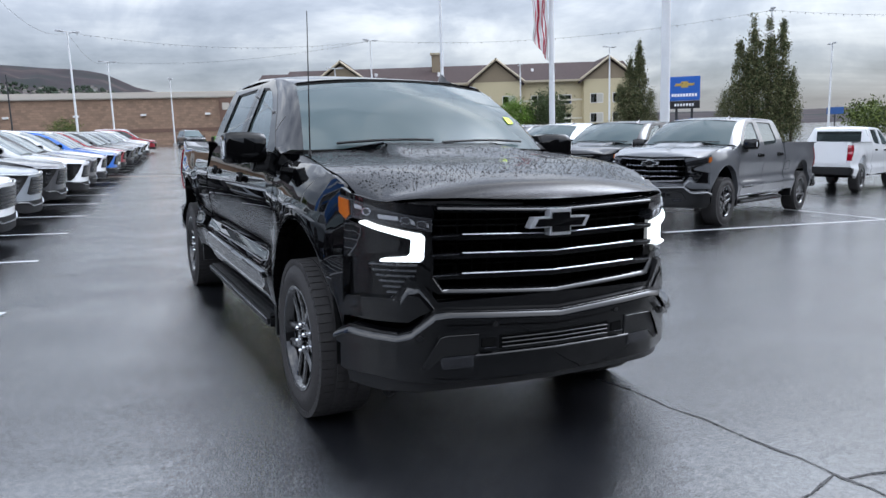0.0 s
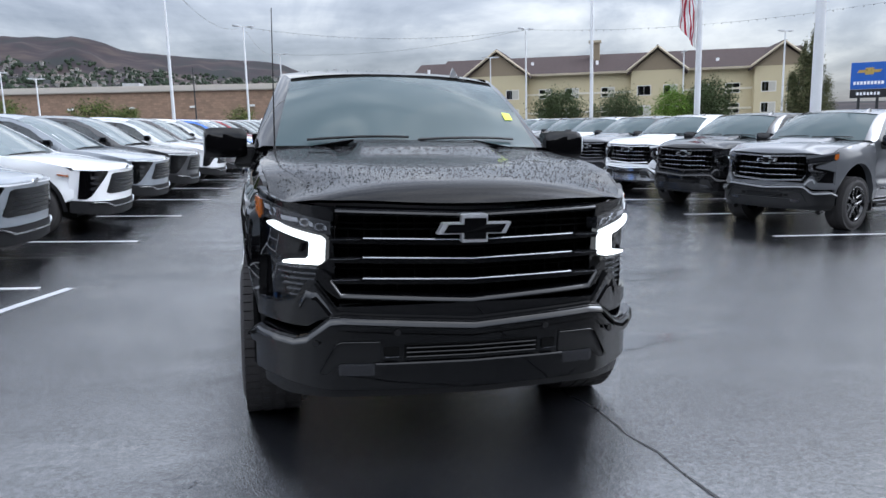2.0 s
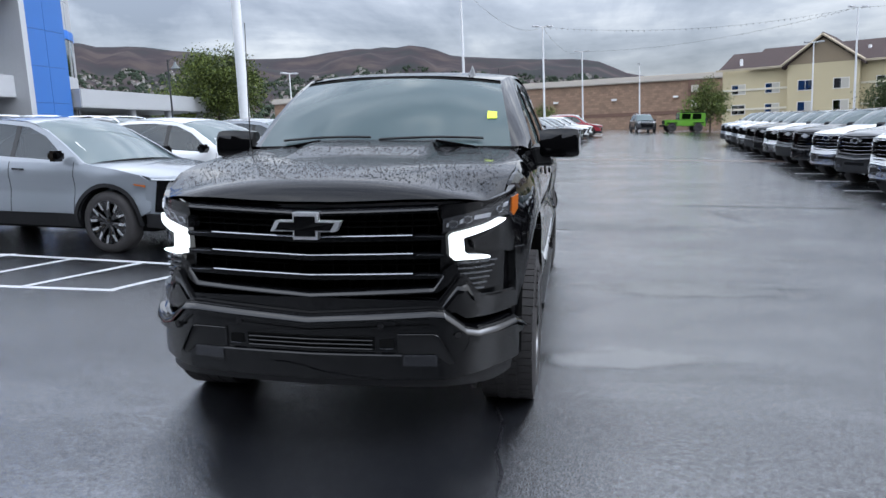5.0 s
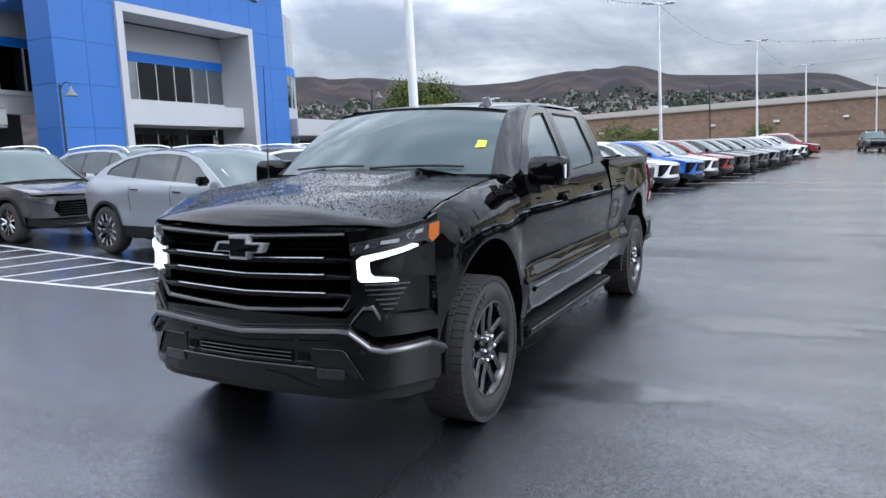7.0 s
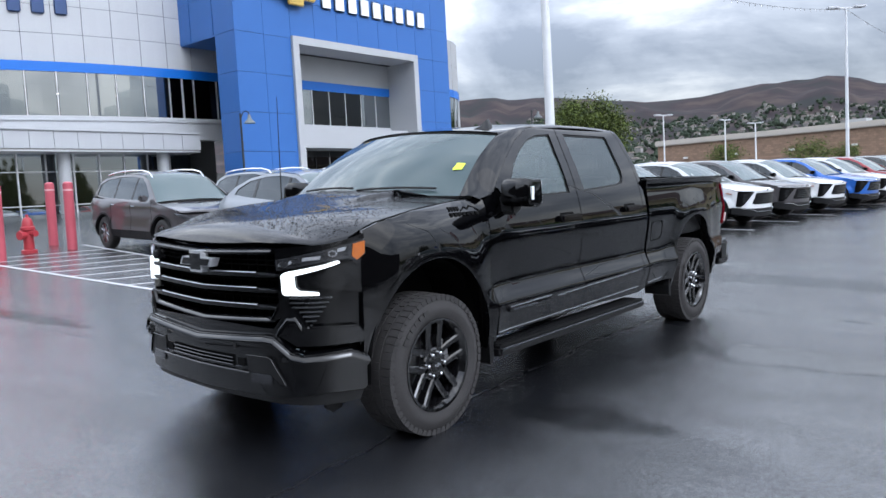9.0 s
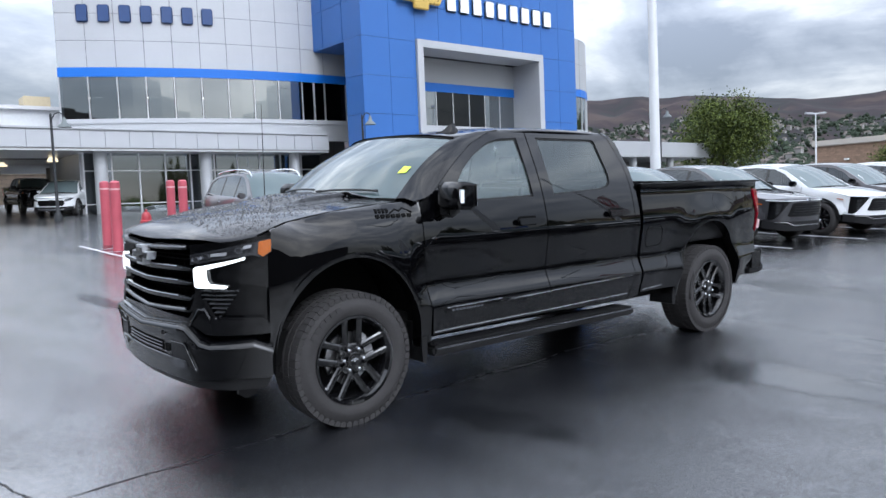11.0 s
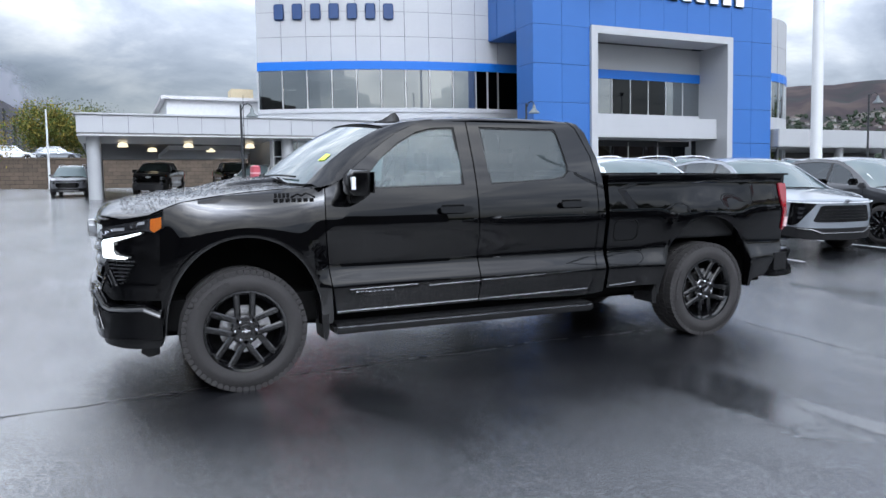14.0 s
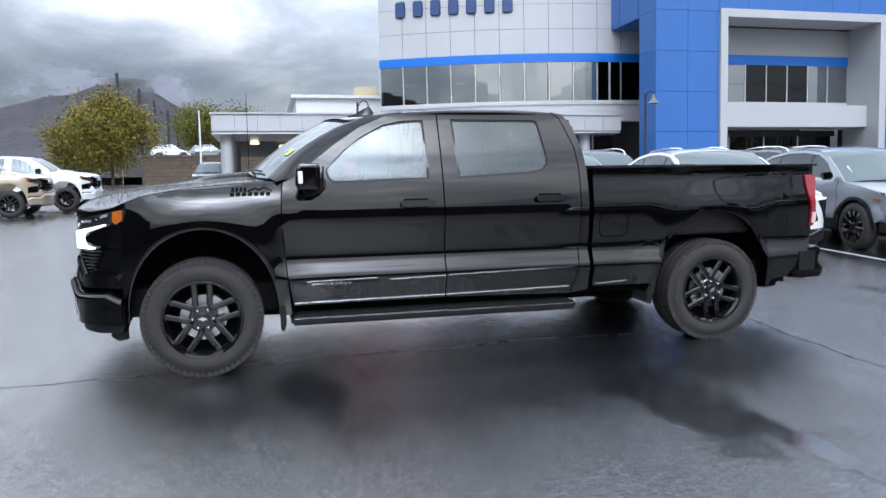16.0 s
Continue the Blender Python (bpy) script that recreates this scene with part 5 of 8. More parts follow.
bm = bmesh.new()
rows = []
HN = 72
ts = [0, .004, .012, .03, .06, .1, .15, .2, .27, .35, .43, .5, .57, .64, .71, .78, .85, .92, 1.0]
for t in ts:
    row = []
    for i in range(HN + 1):
        u = -1 + 2 * i / HN
        back = 1.345 + .13 * abs(u) ** 2
        x_f = u * .845
        y_f = curve_at(PLAN, abs(x_f)) + .002
        y = y_f + (back - y_f) * t
        xe = side_x(max(y, .47), curve_at(EDGE_Z, max(y, .47))) - .006 if y > .40 else .845
        x = u * (.845 + (xe - .845) * min(1, t * 3))
        z = hood_z(u, y + .0)
        if t < .06:
            drop = (1 - t / .06)
            z = z - .012 * drop ** 2
        row.append((x, y, z))
    rows.append(row)
# turned-under front lip
rows.insert(0, [(x, y + .018, z - .014) for x, y, z in rows[0]])
loft(bm, rows)
part("hood", bm, WET_BLACK, truck, "black hood with raised centre and rain beads", smooth=True, angle=70)
for s in (1, -1):
    part("hood_blade", plate([(.36, 1.30), (.60, 1.37), (.60, 1.41), (.36, 1.34)], place=lambda u, v, d, s=s: (s * u, v, hood_z(u / .87, v) + .006 + d), thick=.012), PIANO, truck)
    for k in range(7):
        x0 = .38 + .03 * k
        part("badge_bar", plate([(x0, 1.335 + .07 * k * .125 - .012), (x0 + .022, 1.335 + .07 * k * .125 - .008), (x0 + .022, 1.335 + .07 * k * .125 + .006), (x0, 1.335 + .07 * k * .125 + .002)], place=lambda u, v, d, s=s: (s * u, v, hood_z(u / .87, v) + .011 + d), thick=.006), LINER, truck)

# windscreen, pillars, roof
WS = 14


def screen(u, t):
    """Point on the windscreen: u across (-1 to 1), t from base to top."""
    xb, xt = .795, .668
    base = (u * xb, 1.29 + .15 * u * u, 1.385 - .012 * u * u)
    top = (u * xt, 1.93 + .12 * u * u, 1.826 - .040 * u * u)
    bow = .035 * math.sin(math.pi * t)
    return Vector(base).lerp(Vector(top), t) + Vector((0, -bow * .55, bow * .8))


bm = bmesh.new()
loft(bm, [[screen(-1 + 2 * i / WS, t / 10) for i in range(WS + 1)] for t in range(11)])
ws = part("windscreen", bm, WIND, truck, "rain-wet windscreen with a small yellow-green sticker", smooth=True)
ws.visible_shadow = False
part("sticker", plate([(.84, .32), (.92, .33), (.925, .42), (.85, .425)], cuts_u=(.87, .90), place=lambda u, v, d: screen(u, v) + Vector((0, -.6, .8)) * (.006 + d), thick=.002), mat("lime_sticker", (.62, .80, .06), .5), ws)
part("mirror_mount", plate([(-.09, .88), (.09, .88), (.13, .94), (.12, 1.0), (-.12, 1.0), (-.13, .94)], place=lambda u, v, d: screen(u, v) + Vector((0, .6, -.8)) * (.02 - d), thick=.05), LINER, ws)
part("frit_band", plate([(-1, .955), (1, .955), (1, 1.0), (-1, 1.0)], cuts_u=steps(-1, 1, .15), place=lambda u, v, d: screen(u, v) + Vector((0, -.6, .8)) * .002, thick=0), LINER, ws)
for a, b in ((-.78, -.05), (.02, .80)):
    bm = bmesh.new()
    sweep(bm, [screen(a + (b - a) * k / 6, .035 + .03 * math.sin(k / 6 * 2.2)) + Vector((0, -.012, .016)) for k in range(7)], .008)
    part("wiper", bm, PLASTIC, truck)
part("cowl", plate([(-1, -.035), (1, -.035), (1, .03), (-1, .03)], cuts_u=steps(-1, 1, .15), place=lambda u, v, d: screen(u, v) + Vector((0, .0, -.006 + d)), thick=.01), LINER, truck)
for s in (1, -1):
    bm = bmesh.new()
    edge = [(1.50, 1.352), (1.60, 1.372), (1.66, 1.402), (1.77, 1.492), (1.93, 1.614), (2.12, 1.739), (2.335, 1.830), (2.45, 1.852)]
    rows = []
    for k, (y, z) in enumerate(edge):
        t = min(1.0, k / 6.0)
        a = screen(s, t)
        b = Vector((s * (side_x(max(y, 1.60), z) - .004), y, z))
        rows.append([a, a.lerp(b, .5) + Vector((s * .008, -.006, .012)), b, b + Vector((-s * .05, 0, -.02))])
    loft(bm, rows)
    part("a_pillar", bm, BLACK, truck, smooth=True, angle=70)
bm = bmesh.new()
rows = []
for y, z, w in ((1.925, 1.828, .668), (1.98, 1.836, .68), (2.16, 1.853, .70), (2.5, 1.886, .712), (2.8, 1.900, .716), (3.2, 1.900, .716), (3.5, 1.893, .712), (3.66, 1.884, .70), (3.74, 1.868, .69), (3.79, 1.83, .68), (3.80, 1.80, .68)):
    row = []
    for i in range(17):
        u = -1 + 2 * i / 16
        zz = z - (.034 if y < 3.7 else .03) * abs(u) ** 3
        xx = u * w
        row.append((xx, y + .12 * u * u * max(0.0, min(1.0, (2.5 - y) / .5)), zz))
    yo = y + .14 * max(0.0, min(1.0, (2.5 - y) / .5))
    rows.append([(-(w + .012), yo, z - .052)] + row + [((w + .012), yo, z - .052)])
loft(bm, rows)
part("roof", bm, BLACK, truck, smooth=True, angle=60)
# cab back and rear window
bm = bmesh.new()
loft(bm, [[(u * w, y, z) for u in (-1, -.5, 0, .5, 1)] for y, z, w in ((3.80, 1.80, .70), (3.845, 1.58, .80), (3.86, 1.40, .90), (3.86, .55, .93))])
part("cab_back", bm, BLACK, truck, smooth=True)
part("rear_window", boxed((-.62, .62, 3.83, 3.875, 1.43, 1.74)), TINTED, truck)
bm = bmesh.new()
lathe(bm, [(.012, 0), (.010, .02), (.0045, .04), (.0022, .78)], 8, Matrix.Translation((-.80, 1.295, 1.335)))
part("antenna", bm, PLASTIC, truck, "thin black whip antenna")
bm = bmesh.new()
loft(bm, [[(.456 + w * c * .8, 2.07 + l * .2, 1.828 + h * q * .8) for c, q in ((-1, 0), (-.6, .5), (0, 1), (.6, .5), (1, 0))] for l, w, h in ((0, .01, .01), (.3, .035, .03), (.65, .04, .085), (.85, .035, .105), (1.0, .03, .06), (1.02, .03, 0))])
part("shark_fin", bm, PIANO, truck, smooth=True)

# bed: floor, inner walls, rails, tailgate
part("bed_floor", boxed((-.86, .86, 3.92, 5.92, .86, .90)), PLASTIC, truck)
for s in (1, -1):
    part("bed_inner_wall", boxed((min(s * .86, s * .90), max(s * .86, s * .90), 3.92, 5.93, .88, 1.41)), PLASTIC, truck)
    part("bed_rail", boxed((min(s * .85, s * .952), max(s * .85, s * .952), 3.905, 5.94, 1.408, 1.424)), PLASTIC, truck, "textured black bed rail cap", bevel=.01)
part("bed_front_wall", boxed((-.88, .88, 3.90, 3.935, .55, 1.41)), BLACK, truck, bevel=.008)
part("tailgate", boxed((-.80, .80, 5.90, 5.985, .80, 1.42)), BLACK, truck, bevel=.012)
part("rear_bumper", plate([(-.96, 5.76), (-.95, 5.98), (-.80, 6.07), (.80, 6.07), (.95, 5.98), (.96, 5.76), (.6, 5.80), (-.6, 5.80)], place=lambda u, v, d: (u, v, .72 + d), thick=.22), PLASTIC, truck, bevel=.03)
for s in (1, -1):
    part("bumper_step", plate([(5.73, .47), (5.85, .46), (6.03, .47), (6.05, .54), (5.98, .60), (6.02, .68), (6.0, .735), (5.84, .70), (5.80, .64)], place=lambda u, v, d, s=s: (s * (.945 + d), u, v), thick=.14), PIANO, truck, bevel=.014)
# frame and underside, seen dark between the wheels
under = part("chassis", boxed((-.82, .82, .42, 5.75, .42, .62)), LINER, truck)
for x in (-.40, .28):
    part("frame_rail", boxed((x, x + .12, .5, 6.0, .30, .42)), LINER, under)
bm = bmesh.new()
rod(bm, (-.8, HUB_R, .40), (.8, HUB_R, .40), .05)
rod(bm, (-.8, HUB_F, .40), (.8, HUB_F, .40), .035)
lathe(bm, [(.05, -.18), (.16, -.1), (.17, .08), (.05, .16)], 16, Matrix.Translation((0, HUB_R, .38)))
part("axle", bm, DARK_METAL, under)
bm = bmesh.new()
rod(bm, (-.52, 4.2, .62), (-.60, 5.9, .58), .045)
part("exhaust_pipe", bm, STEEL, under)

# cabin
part("cabin_floor", boxed((-.84, .84, 1.55, 3.80, .55, .66)), CABIN, truck)
part("dashboard", plate([(1.64, 1.30), (1.80, 1.33), (2.02, 1.29), (2.10, 1.18), (2.06, .95), (1.64, .95)], place=lambda u, v, d: (.82 + d, u, v), thick=1.64), CABIN, truck, bevel=.02)
for s in (.42, -.42):
    for y, k in ((2.52, 1.0), (3.42, 1.0)):
        seat = part("seat", plate([(y - .32, .80), (y + .20, .78), (y + .26, .90), (y + .36, 1.42), (y + .30, 1.46), (y + .22, 1.44), (y + .10, .98), (y - .30, .94)], place=lambda u, v, d, s=s: (s + .26 + d, u, v), thick=.52), SEAT, truck, bevel=.03)
        part("headrest", boxed((s - .13, s + .13, y + .27, y + .37, 1.48, 1.66)), SEAT, seat, bevel=.04)
bm = bmesh.new()
bmesh.ops.create_circle(bm, segments=28, radius=.18, matrix=pose(.40, 2.13, 1.24, 62, 0, 0))
ring = [v.co.copy() for v in bm.verts]
bm.clear()
sweep(bm, ring + [ring[0]], .014)
rod(bm, ring[0], ring[14], .012)
part("steering_wheel", bm, CABIN, truck)

# rain beads standing on the hood, windscreen foot and roof
r = random.Random(77)
vs, fs = [], []
for i in range(5600):
    u, y = r.uniform(-.93, .93), r.uniform(.25, 1.36) if i < 5000 else 0
    if i < 5000:
        x, z = u * .87, hood_z(u, y) + .0005
        if y < curve_at(PLAN, abs(x)) + .10:
            continue
    else:
        x, y = u * .70, r.uniform(2.5, 3.6)
        z = 1.897 - .034 * abs(u) ** 3 + .001
    s, h = r.uniform(.0014, .0044), .55
    k = len(vs)
    a0 = r.uniform(0, 1)
    vs += [(x + s * math.cos(a0 + j * 1.0472), y + s * math.sin(a0 + j * 1.0472) * 1.2, z) for j in range(6)]
    vs += [(x + s * .6 * math.cos(a0 + j * 1.0472), y + s * .6 * math.sin(a0 + j * 1.0472) * 1.2, z + s * h * .8) for j in range(6)]
    vs.append((x, y, z + s * h))
    for j in range(6):
        fs.append((k + j, k + (j + 1) % 6, k + 6 + (j + 1) % 6, k + 6 + j))
        fs.append((k + 6 + j, k + 6 + (j + 1) % 6, k + 12))
me = bpy.data.meshes.new("rain_beads")
me.from_pydata(vs, [], fs)
for f in me.polygons:
    f.use_smooth = True
me.materials.append(mat("water_bead", (.01, .01, .012), .03, rvar=.01, spec=.5))
beads = new("rain_beads", me)
beads.parent = truck
tagged(beads, kind="stuff")

# front end: outlines are given across (distance from the middle, along the nose) and up
arc_s = [0.0]
for (a, b), (c, d) in zip(PLAN, PLAN[1:]):
    arc_s.append(arc_s[-1] + math.hypot(c - a, d - b))
PX = [(s, p[0]) for s, p in zip(arc_s, PLAN)]
PY = [(s, p[1]) for s, p in zip(arc_s, PLAN)]


def nose(s, off=0.0):
    """A place on the nose: u runs along its plan from the middle (negative: mirrored), v is height."""
    def place(u, v, d):
        q = abs(u)
        x, y = curve_at(PX, q), curve_at(PY, q)
        dx, dy = curve_at(PX, q + .01) - curve_at(PX, q - .01 if q > .01 else q), curve_at(PY, q + .01) - curve_at(PY, q - .01 if q > .01 else q)
        k = math.hypot(dx, dy) or 1
        nx, ny = dy / k, -dx / k
        if q < .02:
            nx, ny = 0, -1
        e = off + d
        return ((x + nx * e) * s * (1 if u >= 0 else -1), y + ny * e, v)
    return place


def at_x(x):
    return float(np.interp(x, [p[0] for p in PLAN], arc_s))


def at_y(y):
    return float(np.interp(y, [p[1] for p in PLAN], arc_s))


def flip(pts):
    """An outline of the right half made whole by mirroring."""
    return pts + [(-u, v) for u, v in pts[::-1] if u > 1e-4]


UC = steps(-1.1, 1.1, .07)
A = at_x


def front(name, pts, off, thick, material, label="", both=True, sub=None, bevel=0.0, cuts=True, parent=None):
    """One plate of the nose; both: a pair, left and right; else the outline is mirrored into one piece."""
    out = []
    for s in ((1, -1) if both else (1,)):
        outline = pts if both else flip(pts)
        out.append(part(name, plate(outline, cuts_u=UC if cuts else (), place=nose(s, off), thick=thick), material, parent or truck, label, smooth=True, bevel=bevel, angle=35))
    return out


def ridge(name, tops, drop_z, o0, o1, material, side=0):
    """A rounded shoulder along a line of the nose: leans back from its foot to its top."""
    us = [u for u, _ in tops]
    bm = bmesh.new()
    rows = []
    for u in sorted(set(us + UC + ([] if side else [-q for q in us]))):
        if side and u < 0:
            continue
        if min(us) <= abs(u) <= max(us):
            t = line_at(sorted(tops), abs(u))
            rows.append([nose(side or 1, o)(abs(u) if side else u, t - drop_z * f, 0) for f, o in ((0, o0 - .02), (0, o0), (.25, o0 + (o1 - o0) * .55), (.6, o0 + (o1 - o0) * .9), (1.0, o1))])
    loft(bm, rows)
    part(name, bm, material, truck, smooth=True, angle=60)


front("grille_back", [(0, .735), (A(.58), .765), (A(.63), .85), (A(.62), 1.04), (A(.58), 1.12), (0, 1.10)], -.13, .02, LINER, both=False)
front("grille_surround", [(0, .730), (A(.575), .762), (A(.665), .83), (A(.655), .90), (A(.60), .86), (A(.56), .79), (0, .757)], .01, .10, PIANO, both=False, bevel=.006)
front("grille_header", [(0, 1.100), (A(.58), 1.120), (A(.595), 1.150), (0, 1.128)], .012, .09, PIANO, both=False, bevel=.006)
front("header_strip", [(0, 1.122), (A(.58), 1.143), (A(.58), 1.150), (0, 1.129)], .018, .02, SMOKED, both=False)
SATIN = mat("satin_bright_strip", (0.30, 0.31, 0.33), 0.18, 1.0, var=0.03, rvar=0.04)
for z in (1.004, .922, .832):
    front("grille_bar", [(0, z - .020), (A(.60), z - .004), (A(.61), z + .016), (A(.52), z + .022), (0, z + .006)], .012, .09, PIANO, both=False, bevel=.004)
    ridge("bar_strip", [(0, z + .012), (A(.47), z + .025)], .008, .010, .020, SATIN)
    front("bar_strip", [(A(.485), z + .011), (A(.60), z + .010), (A(.60), z + .014), (A(.485), z + .016)], .018, .012, SMOKED)
    for k in (1, 2):
        zz = z + .010 + .026 * k
        front("grille_slat", [(0, zz), (A(.58), zz + .013), (A(.58), zz + .017), (0, zz + .004)], -.05, .05, LINER, both=False)
for s in (1, -1):
    for k in range(7):
        x = .08 + .075 * k
        part("grille_strut", plate([(A(x), .76), (A(x) + .008, .76), (A(x) + .008, 1.11), (A(x), 1.11)], place=nose(s, -.07), thick=.05), LINER, truck)
# emblem on the bars
RIM_SATIN = mat("satin_emblem_rim", (0.62, 0.63, 0.65), 0.32, 0.7, var=0.03)
ob = part("emblem", plate(emblem(.325, .120, 0), cuts_u=steps(-.16, .16, .05), place=lambda u, v, d: nose(1, .055 + d)(u, v + 1.062, 0), thick=.05), RIM_SATIN, truck, "black emblem with bright rim", bevel=.012)
part("emblem_face", plate([(u * .84, v * .74) for u, v in emblem(.325, .120, 0)], place=lambda u, v, d: nose(1, .060 + d)(u, v + 1.062, 0), thick=.012), PIANO, ob)

LAMP_BOWL = mat("dark_reflector_bowl", (0.02, 0.021, 0.024), 0.15, 0.4, coat=1.0)
LAMP_PALE = mat("pale_reflector_bowl", (0.36, 0.37, 0.39), 0.15, 0.3, rvar=0.08)
for lamp in front("headlamp", [(A(.60), 1.035), (A(.60), 1.092), (A(.80), 1.138), (at_y(.49), 1.182), (at_y(.49), 1.105), (at_y(.44), 1.072), (at_y(.40), 1.088), (A(.81), 1.080)], .010, .07, LAMP_GLASS, "smoked headlamp with projector lenses", bevel=.004):
    s = 1 if lamp.data.vertices[0].co.x > 0 else -1
    part("amber_reflector", plate([(at_y(.418), 1.098), (at_y(.443), 1.078), (at_y(.484), 1.108), (at_y(.487), 1.176), (at_y(.425), 1.164)], cuts_u=(at_y(.45),), place=nose(s, .016), thick=.01), AMBER, lamp, "amber side marker")
    bowl = part("reflector_bowl", plate([(A(.608), 1.046), (A(.79), 1.090), (at_y(.395), 1.106), (at_y(.405), 1.152), (A(.80), 1.128), (A(.608), 1.086)], cuts_u=UC, place=nose(s, .0125), thick=.006), LAMP_BOWL, lamp, bevel=.002)
    for u0, z0 in ((A(.640), 1.068), (A(.700), 1.086), (at_y(.325), 1.118)):
        rim = [(u0 + .026 * math.cos(k * .785), z0 + .019 * math.sin(k * .785)) for k in range(8)]
        core = [(u0 + .017 * math.cos(k * .785), z0 + .012 * math.sin(k * .785)) for k in range(8)]
        part("projector_ring", plate(rim, [core], place=nose(s, .0165), thick=.006), LAMP_CHROME, lamp, bevel=.002)
        part("projector_lens", plate(core, place=nose(s, .0150), thick=.006), LAMP_GLASS, lamp, bevel=.002)
    for u0, u1, z0 in ((A(.612), A(.622), 1.050), (A(.664), A(.678), 1.062), (A(.722), A(.785), 1.080), (at_y(.345), at_y(.385), 1.120)):
        part("reflector_facet", plate([(u0, z0 + .004), (u1, z0 + .010), (u1 + .006, z0 + .030), (u0 + .004, z0 + .022)], cuts_u=UC, place=nose(s, .0160), thick=.005), LAMP_PALE, lamp, bevel=.002)
front("lamp_brow", [(A(.59), 1.092), (A(.80), 1.138), (at_y(.49), 1.182), (at_y(.49), 1.218), (at_y(.42), 1.192), (A(.80), 1.168), (A(.59), 1.150)], .004, .05, BLACK, bevel=.004)
front("daytime_light", [(at_y(.355), 1.078), (A(.80), 1.060), (A(.645), 1.026), (A(.628), 1.012), (A(.632), .922), (A(.644), .908), (at_y(.265), .905), (at_y(.265), .916), (A(.70), .926), (A(.682), .945), (A(.678), 1.006), (A(.80), 1.046), (at_y(.355), 1.067)], .026, .05, DRL, "lit white bracket shaped daytime running light", bevel=.003)
front("lamp_backing", [(A(.59), .90), (A(.60), 1.04), (A(.82), 1.085), (at_y(.47), 1.12), (at_y(.47), .66), (A(.60), .66)], -.02, .03, PIANO)
front("cheek", [(A(.725), .955), (A(.715), .99), (A(.80), 1.03), (at_y(.39), 1.062), (at_y(.47), 1.085), (at_y(.47), .90), (at_y(.33), .93), (A(.76), .945)], .006, .04, BLACK, bevel=.006)
FIN_DIM = mat("dim_metal_fin", (0.15, 0.155, 0.165), 0.28, 0.8, var=0.05)
for k in range(7):
    z = .742 + .024 * k
    front("vent_fin", [(A(.715 - .012 * k), z), (at_y(.235 + .014 * k), z), (at_y(.235 + .014 * k), z + .007), (A(.715 - .012 * k), z + .007)], .010, .05, FIN_DIM, bevel=.003)
front("corner_blade", [(A(.560), .700), (A(.575), .725), (A(.655), .838), (A(.690), .845), (A(.74), .745), (at_y(.43), .735), (at_y(.46), .70), (at_y(.46), .655), (A(.69), .655)], .030, .06, BLACK, "gloss black bumper corner blade", bevel=.010)
front("lower_fascia", [(0, .665), (A(.60), .70), (A(.69), .64), (at_y(.47), .64), (at_y(.47), .70), (A(.57), .73), (0, .735)], .022, .06, BLACK, both=False, bevel=.006)
front("bumper_beam", [(0, .598), (A(.57), .635), (A(.665), .548), (A(.72), .535), (at_y(.47), .515), (at_y(.47), .572), (A(.85), .618), (A(.72), .603), (A(.675), .618), (A(.595), .698), (A(.55), .703), (0, .666)], .062, .10, BLACK, "gloss black upper bumper bar", both=False, bevel=.024)


ridge("bumper_shoulder", [(0, .672), (A(.55), .709), (A(.595), .704), (A(.675), .624), (A(.72), .609), (A(.85), .622), (at_y(.47), .580)], .044, .026, .076, BLACK)
for s in (1, -1):
    ridge("blade_shoulder", [(A(.575), .735), (A(.61), .785), (A(.650), .842), (A(.690), .850), (A(.715), .800)], .085, -.034, .036, BLACK, s)
ridge("grille_shoulder", [(0, .764), (A(.56), .797), (A(.60), .86)], .026, -.012, .024, BLACK)
ridge("header_shoulder", [(0, 1.134), (A(.58), 1.156)], .022, -.012, .022, BLACK)
front("bumper", [(0, .352), (A(.60), .365), (A(.80), .392), (at_y(.47), .385), (at_y(.47), .575), (A(.72), .605), (A(.58), .64), (0, .60)], .040, .10, BLACK, both=False, bevel=.012)
front("air_dam", [(0, .318), (A(.55), .325), (A(.80), .318), (at_y(.44), .325), (at_y(.47), .40), (A(.80), .40), (A(.60), .375), (0, .36)], .005, .06, PLASTIC, "black plastic air dam", both=False, bevel=.006)
for s in (1, -1):
    part("winglet", plate([(.44, .40), (.36, .40), (.33, .27), (.38, .235), (.45, .25)], place=lambda u, v, d, s=s: (s * (.72 + d), u, v), thick=.02), PLASTIC, truck)
FOG_DIM = mat("dim_reflector", (0.10, 0.10, 0.11), 0.2, 1.0)
box_fog = front("fog_bezel", [(A(.40), .585), (A(.40), .485), (A(.56), .488), (A(.615), .437), (A(.64), .437), (A(.575), .585)], .046, .02, PLASTIC, bevel=.004)
for s in (1, -1):
    ridge("fog_frame", [(A(.405), .590), (A(.555), .592), (A(.575), .584), (A(.645), .446)], .010, .036, .056, PIANO, s)
for ob in front("fog_lamp", [(A(.425), .432), (A(.57), .434), (A(.57), .486), (A(.425), .485)], .048, .02, LAMP_GLASS, "rectangular fog lamp", bevel=.003):
    s = 1 if ob.data.vertices[0].co.x > 0 else -1
    for k in range(3):
        z0 = .441 + .014 * k
        part("reflector", plate([(A(.435), z0), (A(.562), z0 + .001), (A(.562), z0 + .006), (A(.435), z0 + .005)], place=nose(s, .052), thick=.004), FOG_DIM, ob)
front("intake", [(0, .500), (A(.30), .502), (A(.30), .566), (0, .562)], .042, .02, LINER, both=False)
for k in range(3):
    z = .508 + .020 * k
    ridge("intake_slat", [(0, z + .009), (A(.29), z + .011)], .010, .036, .054, PIANO)
ridge("lower_lip", [(0, .492), (A(.42), .496)], .014, .036, .058, PIANO)
